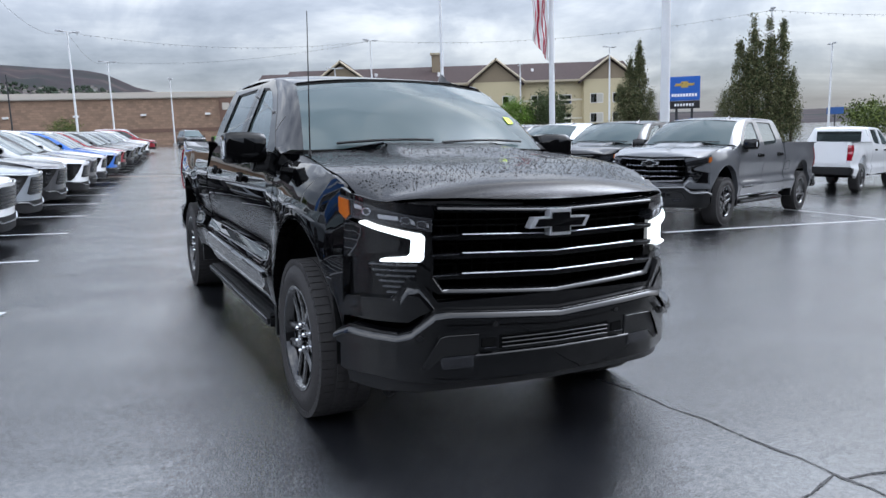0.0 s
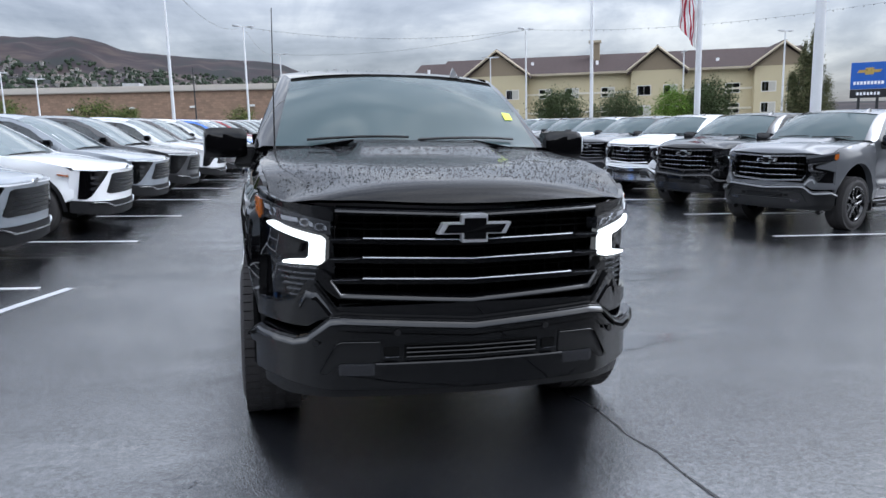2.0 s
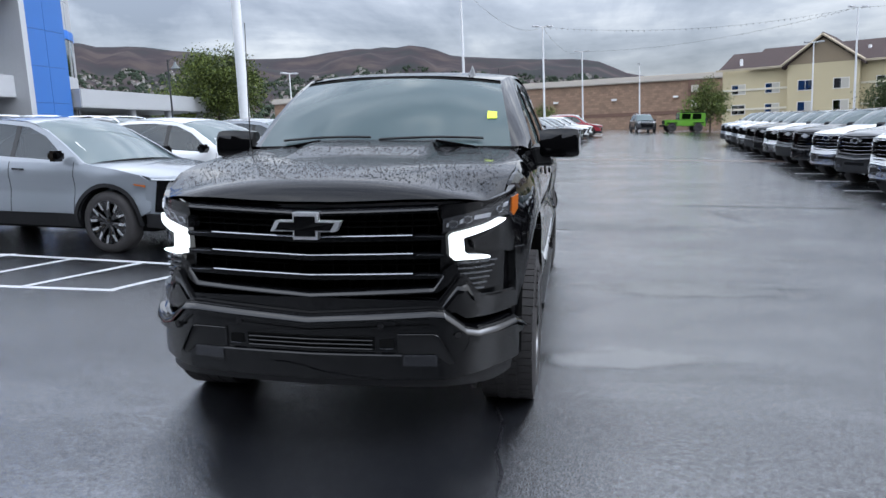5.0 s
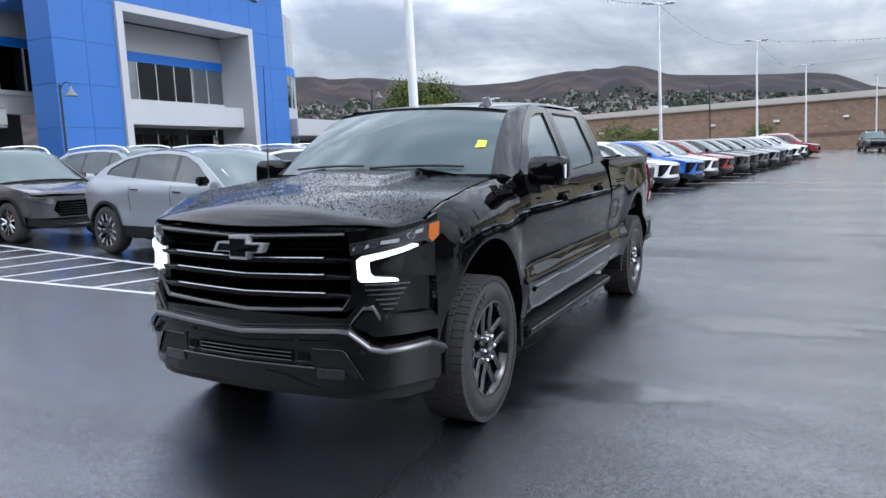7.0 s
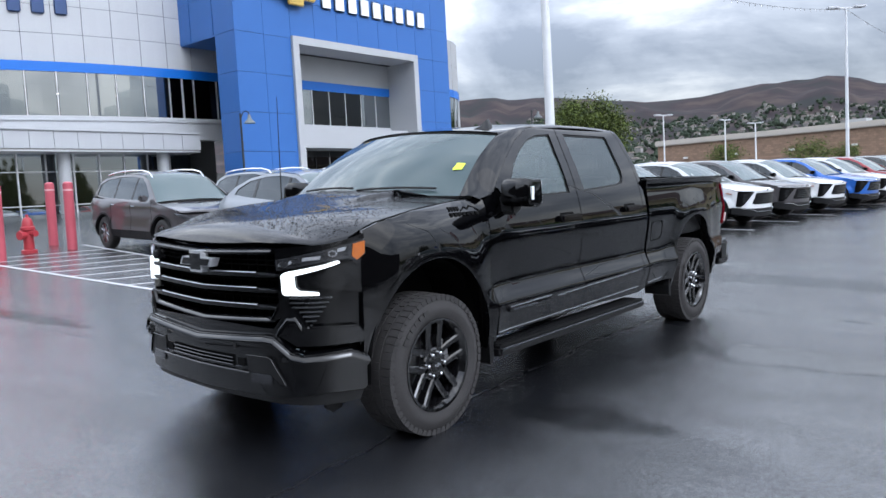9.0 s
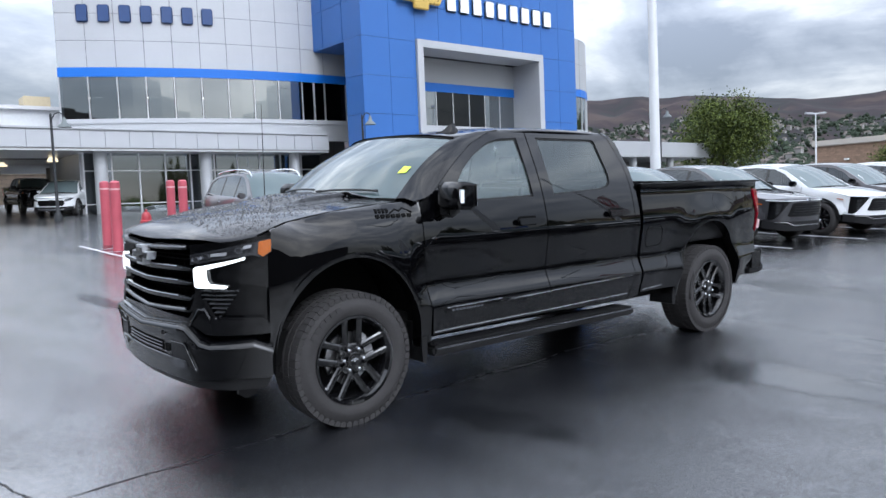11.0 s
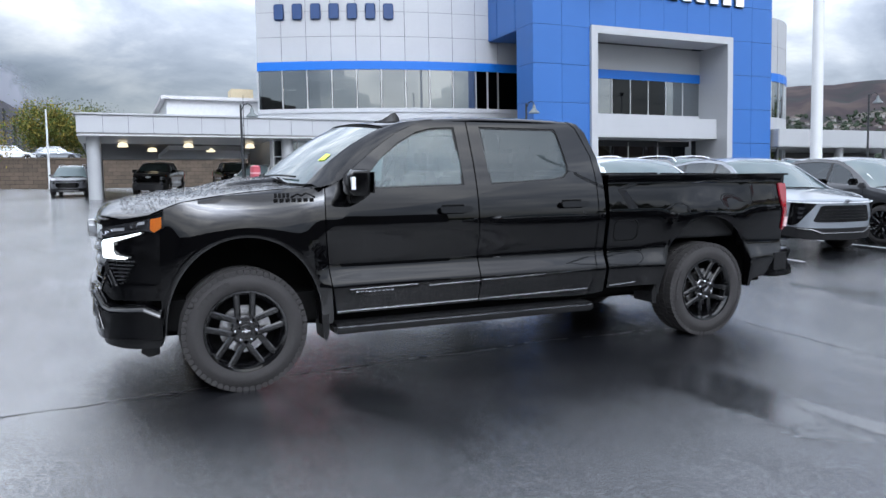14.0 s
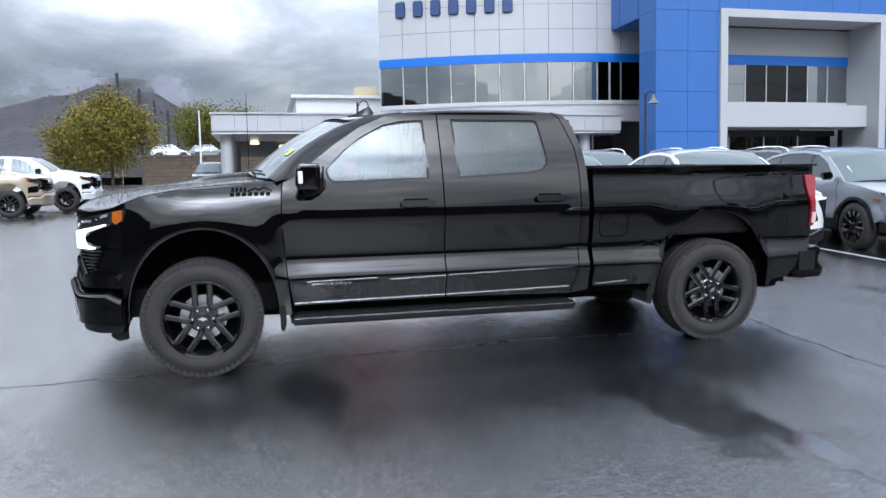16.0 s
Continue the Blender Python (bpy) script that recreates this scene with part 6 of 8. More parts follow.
for ob in front("tow_hook", [(A(.32), .512), (A(.385), .514), (A(.385), .556), (A(.32), .554)], .046, .02, LINER, bevel=.003):
    pass
front("hook_ring", [(A(.325), .514), (A(.38), .515), (A(.38), .519), (A(.325), .518)], .062, .02, SMOKED)
for x, z in ((.33, .622), (.645, .578)):
    front("parking_sensor", [(A(x) + .014 * math.cos(k * .785), z + .014 * math.sin(k * .785)) for k in range(8)], .066, .01, PLASTIC, cuts=False)

# ---- wheels ----


def wheel(name, spokes, R, width, rim_r, rim_mat, face=None, twin=True, lugs=6, treads=58, label="", gap=(.012, .034, .019)):
    """A wheel about the x axis, outer side to +x, hub at the origin; returns an empty with its parts."""
    w = empty(name)
    h = width / 2
    turn = Euler((0, radians(90), 0)).to_matrix().to_4x4()
    bm = bmesh.new()
    prof = [(rim_r - .015, -h + .02), (rim_r + .01, -h), (rim_r + .05, -h - .012), (R - .075, -h - .004), (R - .03, -h + .012), (R - .012, -h + .04), (R - .008, 0), (R - .012, h - .04), (R - .03, h - .012), (R - .075, h + .004), (rim_r + .05, h + .012), (rim_r + .01, h), (rim_r - .015, h - .02)]
    lathe(bm, prof, 56, turn, False)
    tyre = part("tyre", bm, RUBBER, w, smooth=True, angle=50)
    if treads:
        bm = bmesh.new()
        for i in range(treads):
            a = 6.28319 * i / treads
            for j, (x0, x1) in enumerate(((-h + .005, -h + .075), (-h + .085, -.012), (.012, h - .085), (h - .075, h - .005))):
                m = Euler((a + (.07 if j % 2 else 0), 0, 0)).to_matrix().to_4x4()
                vs = box(bm, x0, x1, -.0195, .0195, R - .03, R - (.004 if 0 < j < 3 else .007))
                bmesh.ops.transform(bm, matrix=m, verts=vs)
                if j in (0, 3):
                    s = -1 if j == 0 else 1
                    vs = box(bm, min(s * (h - .016), s * (h - .004)), max(s * (h - .016), s * (h - .004)), -.013, .013, R - .040, R - .020)
                    bmesh.ops.transform(bm, matrix=m, verts=vs)
        part("tread", bm, RUBBER, tyre)
        for i in range(6):
            bm = bmesh.new()
            vs = box(bm, h + .004, h + .0125, -.017, .017, rim_r + .055, rim_r + .085)
            bmesh.ops.transform(bm, matrix=Euler((.35 + i * .13, 0, 0)).to_matrix().to_4x4(), verts=vs)
            part("sidewall_bar", bm, RUBBER, tyre)
    bm = bmesh.new()
    lathe(bm, [(rim_r - .03, -h + .02), (rim_r - .03, -h + .03), (rim_r - .045, h - .10), (rim_r - .028, h - .03), (rim_r - .018, h - .018), (rim_r, h - .010), (rim_r + .004, h - .002), (rim_r + .002, h + .002), (rim_r - .014, h - .002), (rim_r - .022, h - .016), (rim_r - .045, h - .05), (rim_r - .06, -h + .03)], 56, turn, False)
    rim = part("rim", bm, rim_mat, w, label, smooth=True, angle=45)
    bm = bmesh.new()
    lathe(bm, [(rim_r - .04, -.02), (rim_r - .04, .0)], 32, turn)
    part("inner_drum", bm, LINER, rim)
    bm = bmesh.new()
    lathe(bm, [(.16, h - .115), (.16, h - .095), (.06, h - .095)], 32, turn)
    part("brake_disc", bm, STEEL, w, smooth=True)
    bm = bmesh.new()
    arc = [-.45 - k * .14 for k in range(8)]
    vs = loft(bm, [[(x, -math.sin(a) * q, math.cos(a) * q) for x, q in ((h - .13, .10), (h - .075, .10), (h - .075, .175), (h - .13, .175))] for a in arc], close=True)
    bm.faces.new(vs[0])
    bm.faces.new(vs[-1][::-1])
    part("brake_caliper", bm, STEEL, w)
    for i in range(spokes):
        a = 6.28319 * i / spokes
        for side in ((-1, 1) if twin else (0,)):
            bm = bmesh.new()
            rows = []
            for f in (0, .12, .3, .5, .7, .88, 1.0):
                r0 = .045 + (rim_r - .018 - .045) * f
                off = side * (gap[0] + gap[1] * f ** .9) if twin else 0
                wd = (gap[2] + .002 * f) if twin else (.034 + .03 * (1 - f) + .02 * f)
                if not twin:
                    wd = .045 - .012 * math.sin(f * 3.1)
                x = h - .030 + .012 * f - .020 * (1 - abs(2 * f - 1)) * .3
                rows.append([(x - .045, off - wd, r0), (x - .008, off - wd, r0), (x, off - wd * .55, r0), (x, off + wd * .55, r0), (x - .008, off + wd, r0), (x - .045, off + wd, r0)])
            vs = loft(bm, rows, close=True)
            bm.faces.new(vs[0])
            bm.faces.new(vs[-1][::-1])
            bmesh.ops.rotate(bm, verts=bm.verts, matrix=Matrix.Rotation(a, 3, "X"))
            sp = part("spoke", bm, rim_mat, rim, smooth=True, angle=35)
            if face:
                bm = bmesh.new()
                rows = []
                for f in (.25, .5, .75, 1.0):
                    r0 = .045 + (rim_r - .018 - .045) * f
                    off = side * (gap[0] + gap[1] * f ** .9) if twin else 0
                    wd = .009 if twin else .012 + .014 * f
                    x = h - .030 + .012 * f + .0015
                    rows.append([(x, off - wd, r0), (x, off + wd, r0)])
                loft(bm, rows)
                bmesh.ops.rotate(bm, verts=bm.verts, matrix=Matrix.Rotation(a, 3, "X"))
                part("spoke_face", bm, face, sp)
    bm = bmesh.new()
    lathe(bm, [(.098, h - .075), (.098, h - .040), (.088, h - .032), (.046, h - .032), (.044, h - .016), (.036, h - .012)], 36, turn)
    part("hub", bm, rim_mat, rim, smooth=True, angle=35)
    for i in range(lugs):
        a = 6.28319 * (i + .5) / lugs
        bm = bmesh.new()
        lathe(bm, [(.013, h - .036), (.013, h - .022), (.011, h - .013), (.006, h - .008)], 10, Matrix.Translation((0, .070 * math.sin(a), .070 * math.cos(a))) @ turn)
        part("lug_nut", bm, CHROME, rim, smooth=True)
    part("cap_mark", plate(emblem(.06, .024, 0), place=lambda u, v, d: (h - .0095 + d, u, v), thick=.004), CHROME, rim)
    return w


def fix_wheel(w, parent, x, y, z, turn=0, spin=0):
    w.parent = parent
    w.matrix_basis = Matrix.Translation((x, y, z)) @ pose(0, 0, 0, 0, 0, turn) @ pose(0, 0, 0, spin)
    return w


proto = wheel("wheel", 5, .418, .275, .272, RIM_BLACK, lugs=6, gap=(.046, .007, .0205))
fix_wheel(proto, truck, .845, HUB_F, HUB_Z, 0, 0)
fix_wheel(copy_thing(proto, Matrix()), truck, .845, HUB_R, HUB_Z, 0, 40)
fix_wheel(copy_thing(proto, Matrix()), truck, -.845, HUB_F, HUB_Z, 180, 25)
fix_wheel(copy_thing(proto, Matrix()), truck, -.845, HUB_R, HUB_Z, 180, 5)

# ---- parked vehicles ----
CLAD = mat("grey_black_cladding", (0.010, 0.010, 0.011), 0.6, bump=0.15, bscale=300, spec=0.2)
CAR_GLASS = glass("car_glass", (0.10, 0.12, 0.13), 0.06)
# parked cars' screens: sky sheen put into the pale base colour
CAR_SCREEN = sheen_glass("car_screen", (0.10, 0.132, 0.137), 0.92)
MACHINED = mat("machined_alloy", (0.62, 0.63, 0.64), 0.2, 1.0, var=0.04)
PLATE_PALE = mat("pale_card", (0.6, 0.62, 0.62), 0.7)
PAINTS = {
    "black": paint("black_pearl", (0.006, 0.006, 0.0065)),
    "white": paint("white", (0.70, 0.71, 0.72)),
    "silver": paint("silver_blue", (0.21, 0.232, 0.258), 0.25, 0.32),
    "grey": paint("warm_grey", (0.062, 0.057, 0.060), 0.1, 0.32),
    "stone": paint("sterling_grey", (0.095, 0.099, 0.107), 0.1, 0.32),
    "blue": paint("bright_blue", (0.02, 0.13, 0.50), 0.3),
    "red": paint("dark_red", (0.26, 0.015, 0.025), 0.3),
    "charcoal": paint("charcoal", (0.030, 0.030, 0.033), 0.1, 0.32),
    "sand": paint("sand", (0.40, 0.33, 0.25), 0.3),
    "green": paint("lime_green", (0.11, 0.29, 0.03)),
}


def nose_of(plan):
    """place(u, v, d) makers for a nose with that plan, and the run along it at a given x or y."""
    run = [0.0]
    for (a, b), (c, d) in zip(plan, plan[1:]):
        run.append(run[-1] + math.hypot(c - a, d - b))
    tx, ty = [(s, p[0]) for s, p in zip(run, plan)], [(s, p[1]) for s, p in zip(run, plan)]

    def maker(s, off=0.0, lean=0.0, z0=0.6):
        def place(u, v, d):
            q = abs(u)
            x, y = curve_at(tx, q), curve_at(ty, q)
            dx, dy = curve_at(tx, q + .01) - curve_at(tx, max(0, q - .01)), curve_at(ty, q + .01) - curve_at(ty, max(0, q - .01))
            k = math.hypot(dx, dy) or 1
            nx, ny = (dy / k, -dx / k) if q > .02 else (0, -1)
            e = off + d
            return ((x + nx * e) * s * (1 if u >= 0 else -1), y + ny * e + lean * (v - z0), v)
        return place
    return maker, lambda x: float(np.interp(x, [p[0] for p in plan], run)), lambda y: float(np.interp(y, [p[1] for p in plan], run))


def tagged_paint(ob):
    """Let each copy carry its own paint."""
    ob.material_slots[0].link = "OBJECT"
    return ob


BODY = PAINTS["white"]


def build_suv(kind):
    """A crossover, front at y = 0 and to -y. kind: 'electric' (low, fastback) or 'family' (taller, boxier)."""
    ev = kind == "electric"
    L, hf, hr, R = (4.85, .95, 4.03, .375) if ev else (4.95, .96, 3.81, .37)
    thing = empty("electric_suv" if ev else "family_suv", "", "car")
    belt = [(1.2, 1.06), (2.4, 1.10), (3.6, 1.16), (4.6, 1.24)] if ev else [(1.2, 1.07), (2.4, 1.09), (3.8, 1.14), (4.7, 1.17)]
    roof_c = [(1.10, 1.055), (1.30, 1.14), (1.62, 1.34), (1.95, 1.525), (2.25, 1.625), (2.7, 1.66), (3.2, 1.65), (3.7, 1.58), (4.2, 1.42), (4.55, 1.25), (4.70, 1.15)] if ev else [(1.10, 1.06), (1.35, 1.20), (1.65, 1.42), (1.95, 1.62), (2.2, 1.71), (2.7, 1.745), (3.4, 1.735), (4.0, 1.69), (4.4, 1.60), (4.65, 1.40), (4.78, 1.16)]
    SX = [(.2, .85), (.36, .93), (.50, .955), (.62, .945), (.74, .925), (.84, .935), (.93, .950), (1.0, .940), (1.08, .915), (1.16, .875), (1.35, .80), (1.6, .70), (1.75, .63)]

    def sx(y, z):
        x = curve_at(SX, z)
        if y < 1.0:
            x -= line_at([(.1, .30), (.2, .20), (.35, .115), (.55, .05), (.8, .012), (1, 0)], y)
        if y > L - .9:
            x -= .14 * ((y - L + .9) / .9) ** 2.2
        for hy in (hf, hr):
            d = math.hypot((y - hy) / .42, (z - .36) / .46)
            if d < 1.5 and z < 1.0:
                x += .028 * max(0, min(1, (1.5 - d) / .4))
        return x

    def pl(s, off=0.0):
        return lambda y, z, d: (s * (sx(y, z) + off + d), y, z)
    af, ar = arch(hf, .425, .34, .80, 14), arch(hr, .425, .34, .80, 14)
    low = .40
    side = [(.42, .87), (.40, .52), (hf - .43, .45)] + af[::-1] + [(hf + .44, low), (hr - .44, low)] + ar[::-1] + [(hr + .46, .48), (L - .12, .60), (L - .05, .85), (L - .10, 1.10), (L - .22, 1.22)] + [(y, z) for y, z in belt[::-1]] + [(.80, 1.005), (.52, .945)]
    up = [(y, curve_at(roof_c, y) - .055) for y in (1.30, 1.62, 1.95, 2.25, 2.7, 3.2, 3.7, 4.2, 4.5)]
    frame_o = [(1.18, 1.055)] + up + [(4.62, 1.23)] + [(y, z) for y, z in belt[::-1][1:]]
    win = [(1.62, 1.105), (1.66, 1.19), (1.95, 1.40), (2.25, 1.515), (2.7, 1.555), (3.2, 1.545), (3.7, 1.475), (4.05, 1.34), (4.12, 1.245), (3.6, 1.205), (2.4, 1.145)] if ev else [(1.60, 1.11), (1.66, 1.23), (1.95, 1.47), (2.2, 1.595), (2.7, 1.64), (3.4, 1.63), (4.0, 1.58), (4.35, 1.47), (4.42, 1.23), (3.8, 1.18), (2.4, 1.13)]
    zc = [.5, .6, .68, .76, .84, .92, 1.0, 1.08, 1.15, 1.3, 1.45, 1.55]
    for s in (1, -1):
        tagged_paint(part("body_side", plate(side, cuts_u=steps(.4, L, .15), cuts_v=zc, place=pl(s), thick=.03), BODY, thing, smooth=True, angle=50))
        tagged_paint(part("window_frame", plate(frame_o, [win], cuts_u=steps(1.2, 4.6, .25), cuts_v=zc, place=pl(s), thick=.03), BODY, thing, smooth=True, angle=50))
        g = part("side_glass", plate(win, cuts_u=steps(1.6, 4.4, .3), cuts_v=zc, place=pl(s, -.012), thick=0), CAR_GLASS, thing, smooth=True)
        for y in ((2.42, 3.42) if ev else (2.45, 3.40)):
            part("pillar", plate([(y - .035, 1.12), (y + .035, 1.12), (y + .02, 1.60 if not ev else 1.54), (y - .05, 1.60 if not ev else 1.54)], cuts_v=zc, place=pl(s, -.008), thick=.01), PIANO, g)
        for y0 in (1.42, 2.42, 3.42):
            part("door_gap", plate([(y0, .46), (y0 + .008, .46), (y0 + .012, 1.09), (y0 + .004, 1.09)], cuts_v=zc, place=pl(s, .002), thick=.004), LINER, thing)
        part("sill_cladding", plate([(hf + .42, .30), (hr - .42, .30), (hr - .42, .47), (hf + .42, .47)], cuts_u=steps(1.4, 3.6, .3), place=pl(s, .012), thick=.10), CLAD, thing)
        for nm, pts, hy in (("arch_cladding", af, hf), ("arch_cladding", ar, hr)):
            bm = bmesh.new()
            loft(bm, [[(s * (sx(y, z) + .014), hy + (y - hy) * 1.12, .34 + (z - .34) * 1.10), (s * (sx(y, z) + .022), y, z), (s * (sx(y, z) - .25), y, z)] for y, z in pts])
            part(nm, bm, CLAD, thing, smooth=True)
        part("door_handle", plate([(2.18, .985), (2.36, .99), (2.36, 1.012), (2.18, 1.007)], place=pl(s, .014), thick=.02), CHROME if not ev else PIANO, thing)
        part("door_handle", plate([(3.20, 1.01), (3.38, 1.015), (3.38, 1.037), (3.20, 1.032)], place=pl(s, .014), thick=.02), CHROME if not ev else PIANO, thing)
        m = part("side_mirror", boxed((min(s * .93, s * 1.10), max(s * .93, s * 1.10), 1.52, 1.66, 1.10, 1.23)), BODY if not ev else PIANO, thing, bevel=.03)
        if not ev:
            tagged_paint(m)
        if not ev:
            bm = bmesh.new()
            sweep(bm, [(s * .60, y, curve_at(roof_c, y) + .03 - (.05 if i in (0, 7) else 0)) for i, y in enumerate((1.95, 2.1, 2.4, 2.9, 3.4, 3.9, 4.2, 4.3))], .018)
            part("roof_rail", bm, CHROME, thing)
    # hood, screens, roof, tail as one run of sections
    plan = [(0, .0), (.3, .015), (.5, .05), (.62, .10), (.72, .17), (.80, .28), (.86, .42), (.90, .6)]
    hood_c = [(.02, .895), (.06, .925), (.2, .955), (.5, .995), (.9, 1.04), (1.25, 1.075)]

    def section(bm, rows):
        loft(bm, rows)
        return bm
    rows = []
    for t in (0, .03, .08, .2, .4, .6, .8, 1.0):
        row = []
        for i in range(17):
            u = -1 + i / 8
            yf = curve_at(plan, abs(u) * .84) + .02
            y = yf + (1.24 + .12 * u * u - yf) * t
            ze = line_at([(.3, .89), (.52, .94), (.8, 1.0), (1.3, 1.062)], y)
            z = ze + (curve_at(hood_c, y) - ze) * (1 - abs(u) ** 2.5)
            xe = sx(max(y, .5), ze) - .004
            row.append((u * (.84 + (xe - .84) * min(1, t * 2.5)), y, z - (.03 if t == 0 else 0)))
        rows.append(row)
    tagged_paint(part("hood", section(bmesh.new(), rows), BODY, thing, smooth=True, angle=60))

    def across(y, w, sag, n=10, bow=0.0):
        z = curve_at(roof_c, y)
        return [(u * w, y + bow * u * u, z - sag * abs(u) ** 2.4) for u in (-1 + 2 * i / n for i in range(n + 1))]

    def wid(y):
        return sx(max(1.4, min(y, L - .3)), curve_at(roof_c, y) - .055) - .01
    g = part("windscreen", section(bmesh.new(), [across(y, wid(y), .05, bow=.10 * (1 - k / 6)) for k, y in enumerate((1.22, 1.4, 1.6, 1.8, 1.95, 2.08, 2.18))]), CAR_SCREEN, thing, smooth=True)
    g.visible_shadow = False
    roof_ob = part("roof", section(bmesh.new(), [across(y, wid(y), .05) for y in (2.16, 2.3, 2.6, 3.0, 3.4, 3.7)]), PIANO if ev else BODY, thing, smooth=True)
    if not ev or True:
        tagged_paint(roof_ob)
    part("rear_glass", section(bmesh.new(), [across(y, wid(y) - .02, .05) for y in ((3.7, 3.9, 4.1, 4.3, 4.45) if ev else (4.35, 4.45, 4.55, 4.62, 4.68))]), CAR_GLASS, thing, smooth=True)
    tail = [(4.45 if ev else 4.66, curve_at(roof_c, 4.45 if ev else 4.66)), (L - .12, 1.13), (L - .03, 1.02), (L - .02, .85), (L - .06, .62), (L - .14, .42)]
    tagged_paint(part("tail", section(bmesh.new(), [[(u * (sx(min(y, L - .12), z) - .01), y - .12 * abs(u) ** 3, z) for u in (-1, -.85, -.6, -.3, 0, .3, .6, .85, 1)] for y, z in tail]), BODY, thing, smooth=True))
    if not ev:
        tagged_paint(part("roof_rear", section(bmesh.new(), [across(y, wid(y), .05) for y in (3.68, 4.0, 4.2, 4.37)]), BODY, thing, smooth=True))
    part("tail_lamp", boxed((-.72, .72, L - .045, L + .005, .98, 1.03)), RED_LENS, thing)
    part("plate_bar", boxed((-.26, .26, L - .03, L + .006, .80, .93)), PLATE_PALE, thing)
    mk, ax, ay = nose_of(plan)
    cuts = steps(-1, 1, .12)

    def fp(nm, pts, off, thick, material, both=True, bevel=0.0, lab=""):
        out = []
        for s in ((1, -1) if both else (1,)):
            o = pts if both else flip(pts)
            out.append(part(nm, plate(o, cuts_u=cuts, place=mk(s, off, -.08), thick=thick), material, thing, lab, smooth=True, bevel=bevel, angle=40))
        return out
    if ev:
        for ob in fp("front_panel", [(0, .43), (ax(.50), .44), (ay(.46), .47), (ay(.46), .88), (ax(.6), .89), (0, .895)], .0, .06, BODY, False):
            tagged_paint(ob)
        fp("grille_panel", [(0, .545), (ax(.50), .55), (ax(.57), .57), (ax(.47), .815), (ax(.40), .83), (0, .825)], .012, .03, PIANO, False, .006)
        for k in range(4):
            fp("grille_bar", [(0, .60 + .05 * k), (ax(.47 - .02 * k), .60 + .05 * k), (ax(.47 - .02 * k), .608 + .05 * k), (0, .608 + .05 * k)], .016, .01, PLASTIC, False)
        fp("light_strip", [(0, .868), (ax(.5), .862), (ax(.62), .868), (ay(.40), .884), (ay(.40), .895), (ax(.6), .882), (0, .880)], .008, .02, mat("strip_light", (.8, .82, .85), .2), False)
        for lamp in fp("headlamp", [(ax(.545), .845), (ax(.56), .862), (ay(.34), .878), (ay(.36), .50), (ax(.79), .49), (ax(.75), .53)], .008, .03, PIANO, True, .006):
            s = 1 if lamp.data.vertices[0].co.x > 0 else -1
            for k in range(3):
                part("lamp_cell", plate([(ax(.70 + .01 * k), .76 - .075 * k), (ax(.76), .76 - .075 * k), (ax(.76), .80 - .075 * k), (ax(.69 + .01 * k), .80 - .075 * k)], place=mk(s, .012, -.08), thick=.006), LAMP_GLASS, lamp)
        fp("lower_bumper", [(0, .24), (ax(.6), .26), (ay(.45), .32), (ay(.45), .485), (ax(.72), .46), (ax(.50), .45), (0, .445)], .012, .08, CLAD, False, .01)
        fp("lower_trim", [(0, .36), (ax(.42), .36), (ax(.58), .425), (ax(.76), .44), (ax(.76), .452), (ax(.57), .440), (ax(.41), .378), (0, .378)], .03, .03, MACHINED, False)
        fp("side_marker", [(ay(.47), .80), (ay(.62), .825), (ay(.62), .84), (ay(.47), .822)], .02, .02, AMBER, True)
    else:
        for ob in fp("front_panel", [(0, .44), (ay(.46), .46), (ay(.46), .84), (0, .84)], .0, .06, BODY, False):
            tagged_paint(ob)
        fp("grille_panel", [(0, .48), (ax(.50), .48), (ax(.60), .60), (ax(.55), .76), (0, .76)], .012, .03, PIANO, False, .006)
        for k in range(5):
            z = .52 + .045 * k
            fp("grille_slat", [(0, z), (ax(.52), z), (ax(.52), z + .014), (0, z + .014)], .02, .02, PLASTIC, False)
        fp("headlamp", [(ax(.58), .70), (ay(.20), .72), (ay(.55), .84), (ay(.50), .87), (ax(.62), .80)], .012, .03, LAMP_CHROME, True, .006)
        fp("lower_bumper", [(0, .24), (ax(.6), .26), (ay(.45), .32), (ay(.45), .46), (ax(.6), .42), (0, .42)], .012, .08, CLAD, False, .01)
        fp("skid_trim", [(0, .30), (ax(.55), .31), (ax(.58), .345), (0, .34)], .03, .03, MACHINED, False)
    ob = part("emblem", plate(emblem(.16, .055, 0), place=lambda u, v, d: mk(1, .024 + d, -.08)(u, v + (.895 if ev else .77), 0), thick=.02), CHROME, thing)
    part("underbody", boxed((-.80, .80, .4, L - .3, .26, .5)), LINER, thing)
    part("interior", boxed((-.70, .70, 1.5, 4.3, .9, 1.08), (-.62, -.14, 2.5, 2.65, 1.0, 1.42), (.14, .62, 2.5, 2.65, 1.0, 1.42)), CABIN, thing, bevel=.03)
    part("window_card", plate([(-.62, 1.14), (-.36, 1.14), (-.36, 1.34), (-.62, 1.34)], place=lambda u, v, d: (u, 1.30 + (v - 1.1) * 1.5, v - .02 + d), thick=.004), PLATE_PALE, thing)
    return thing, hf, hr, R


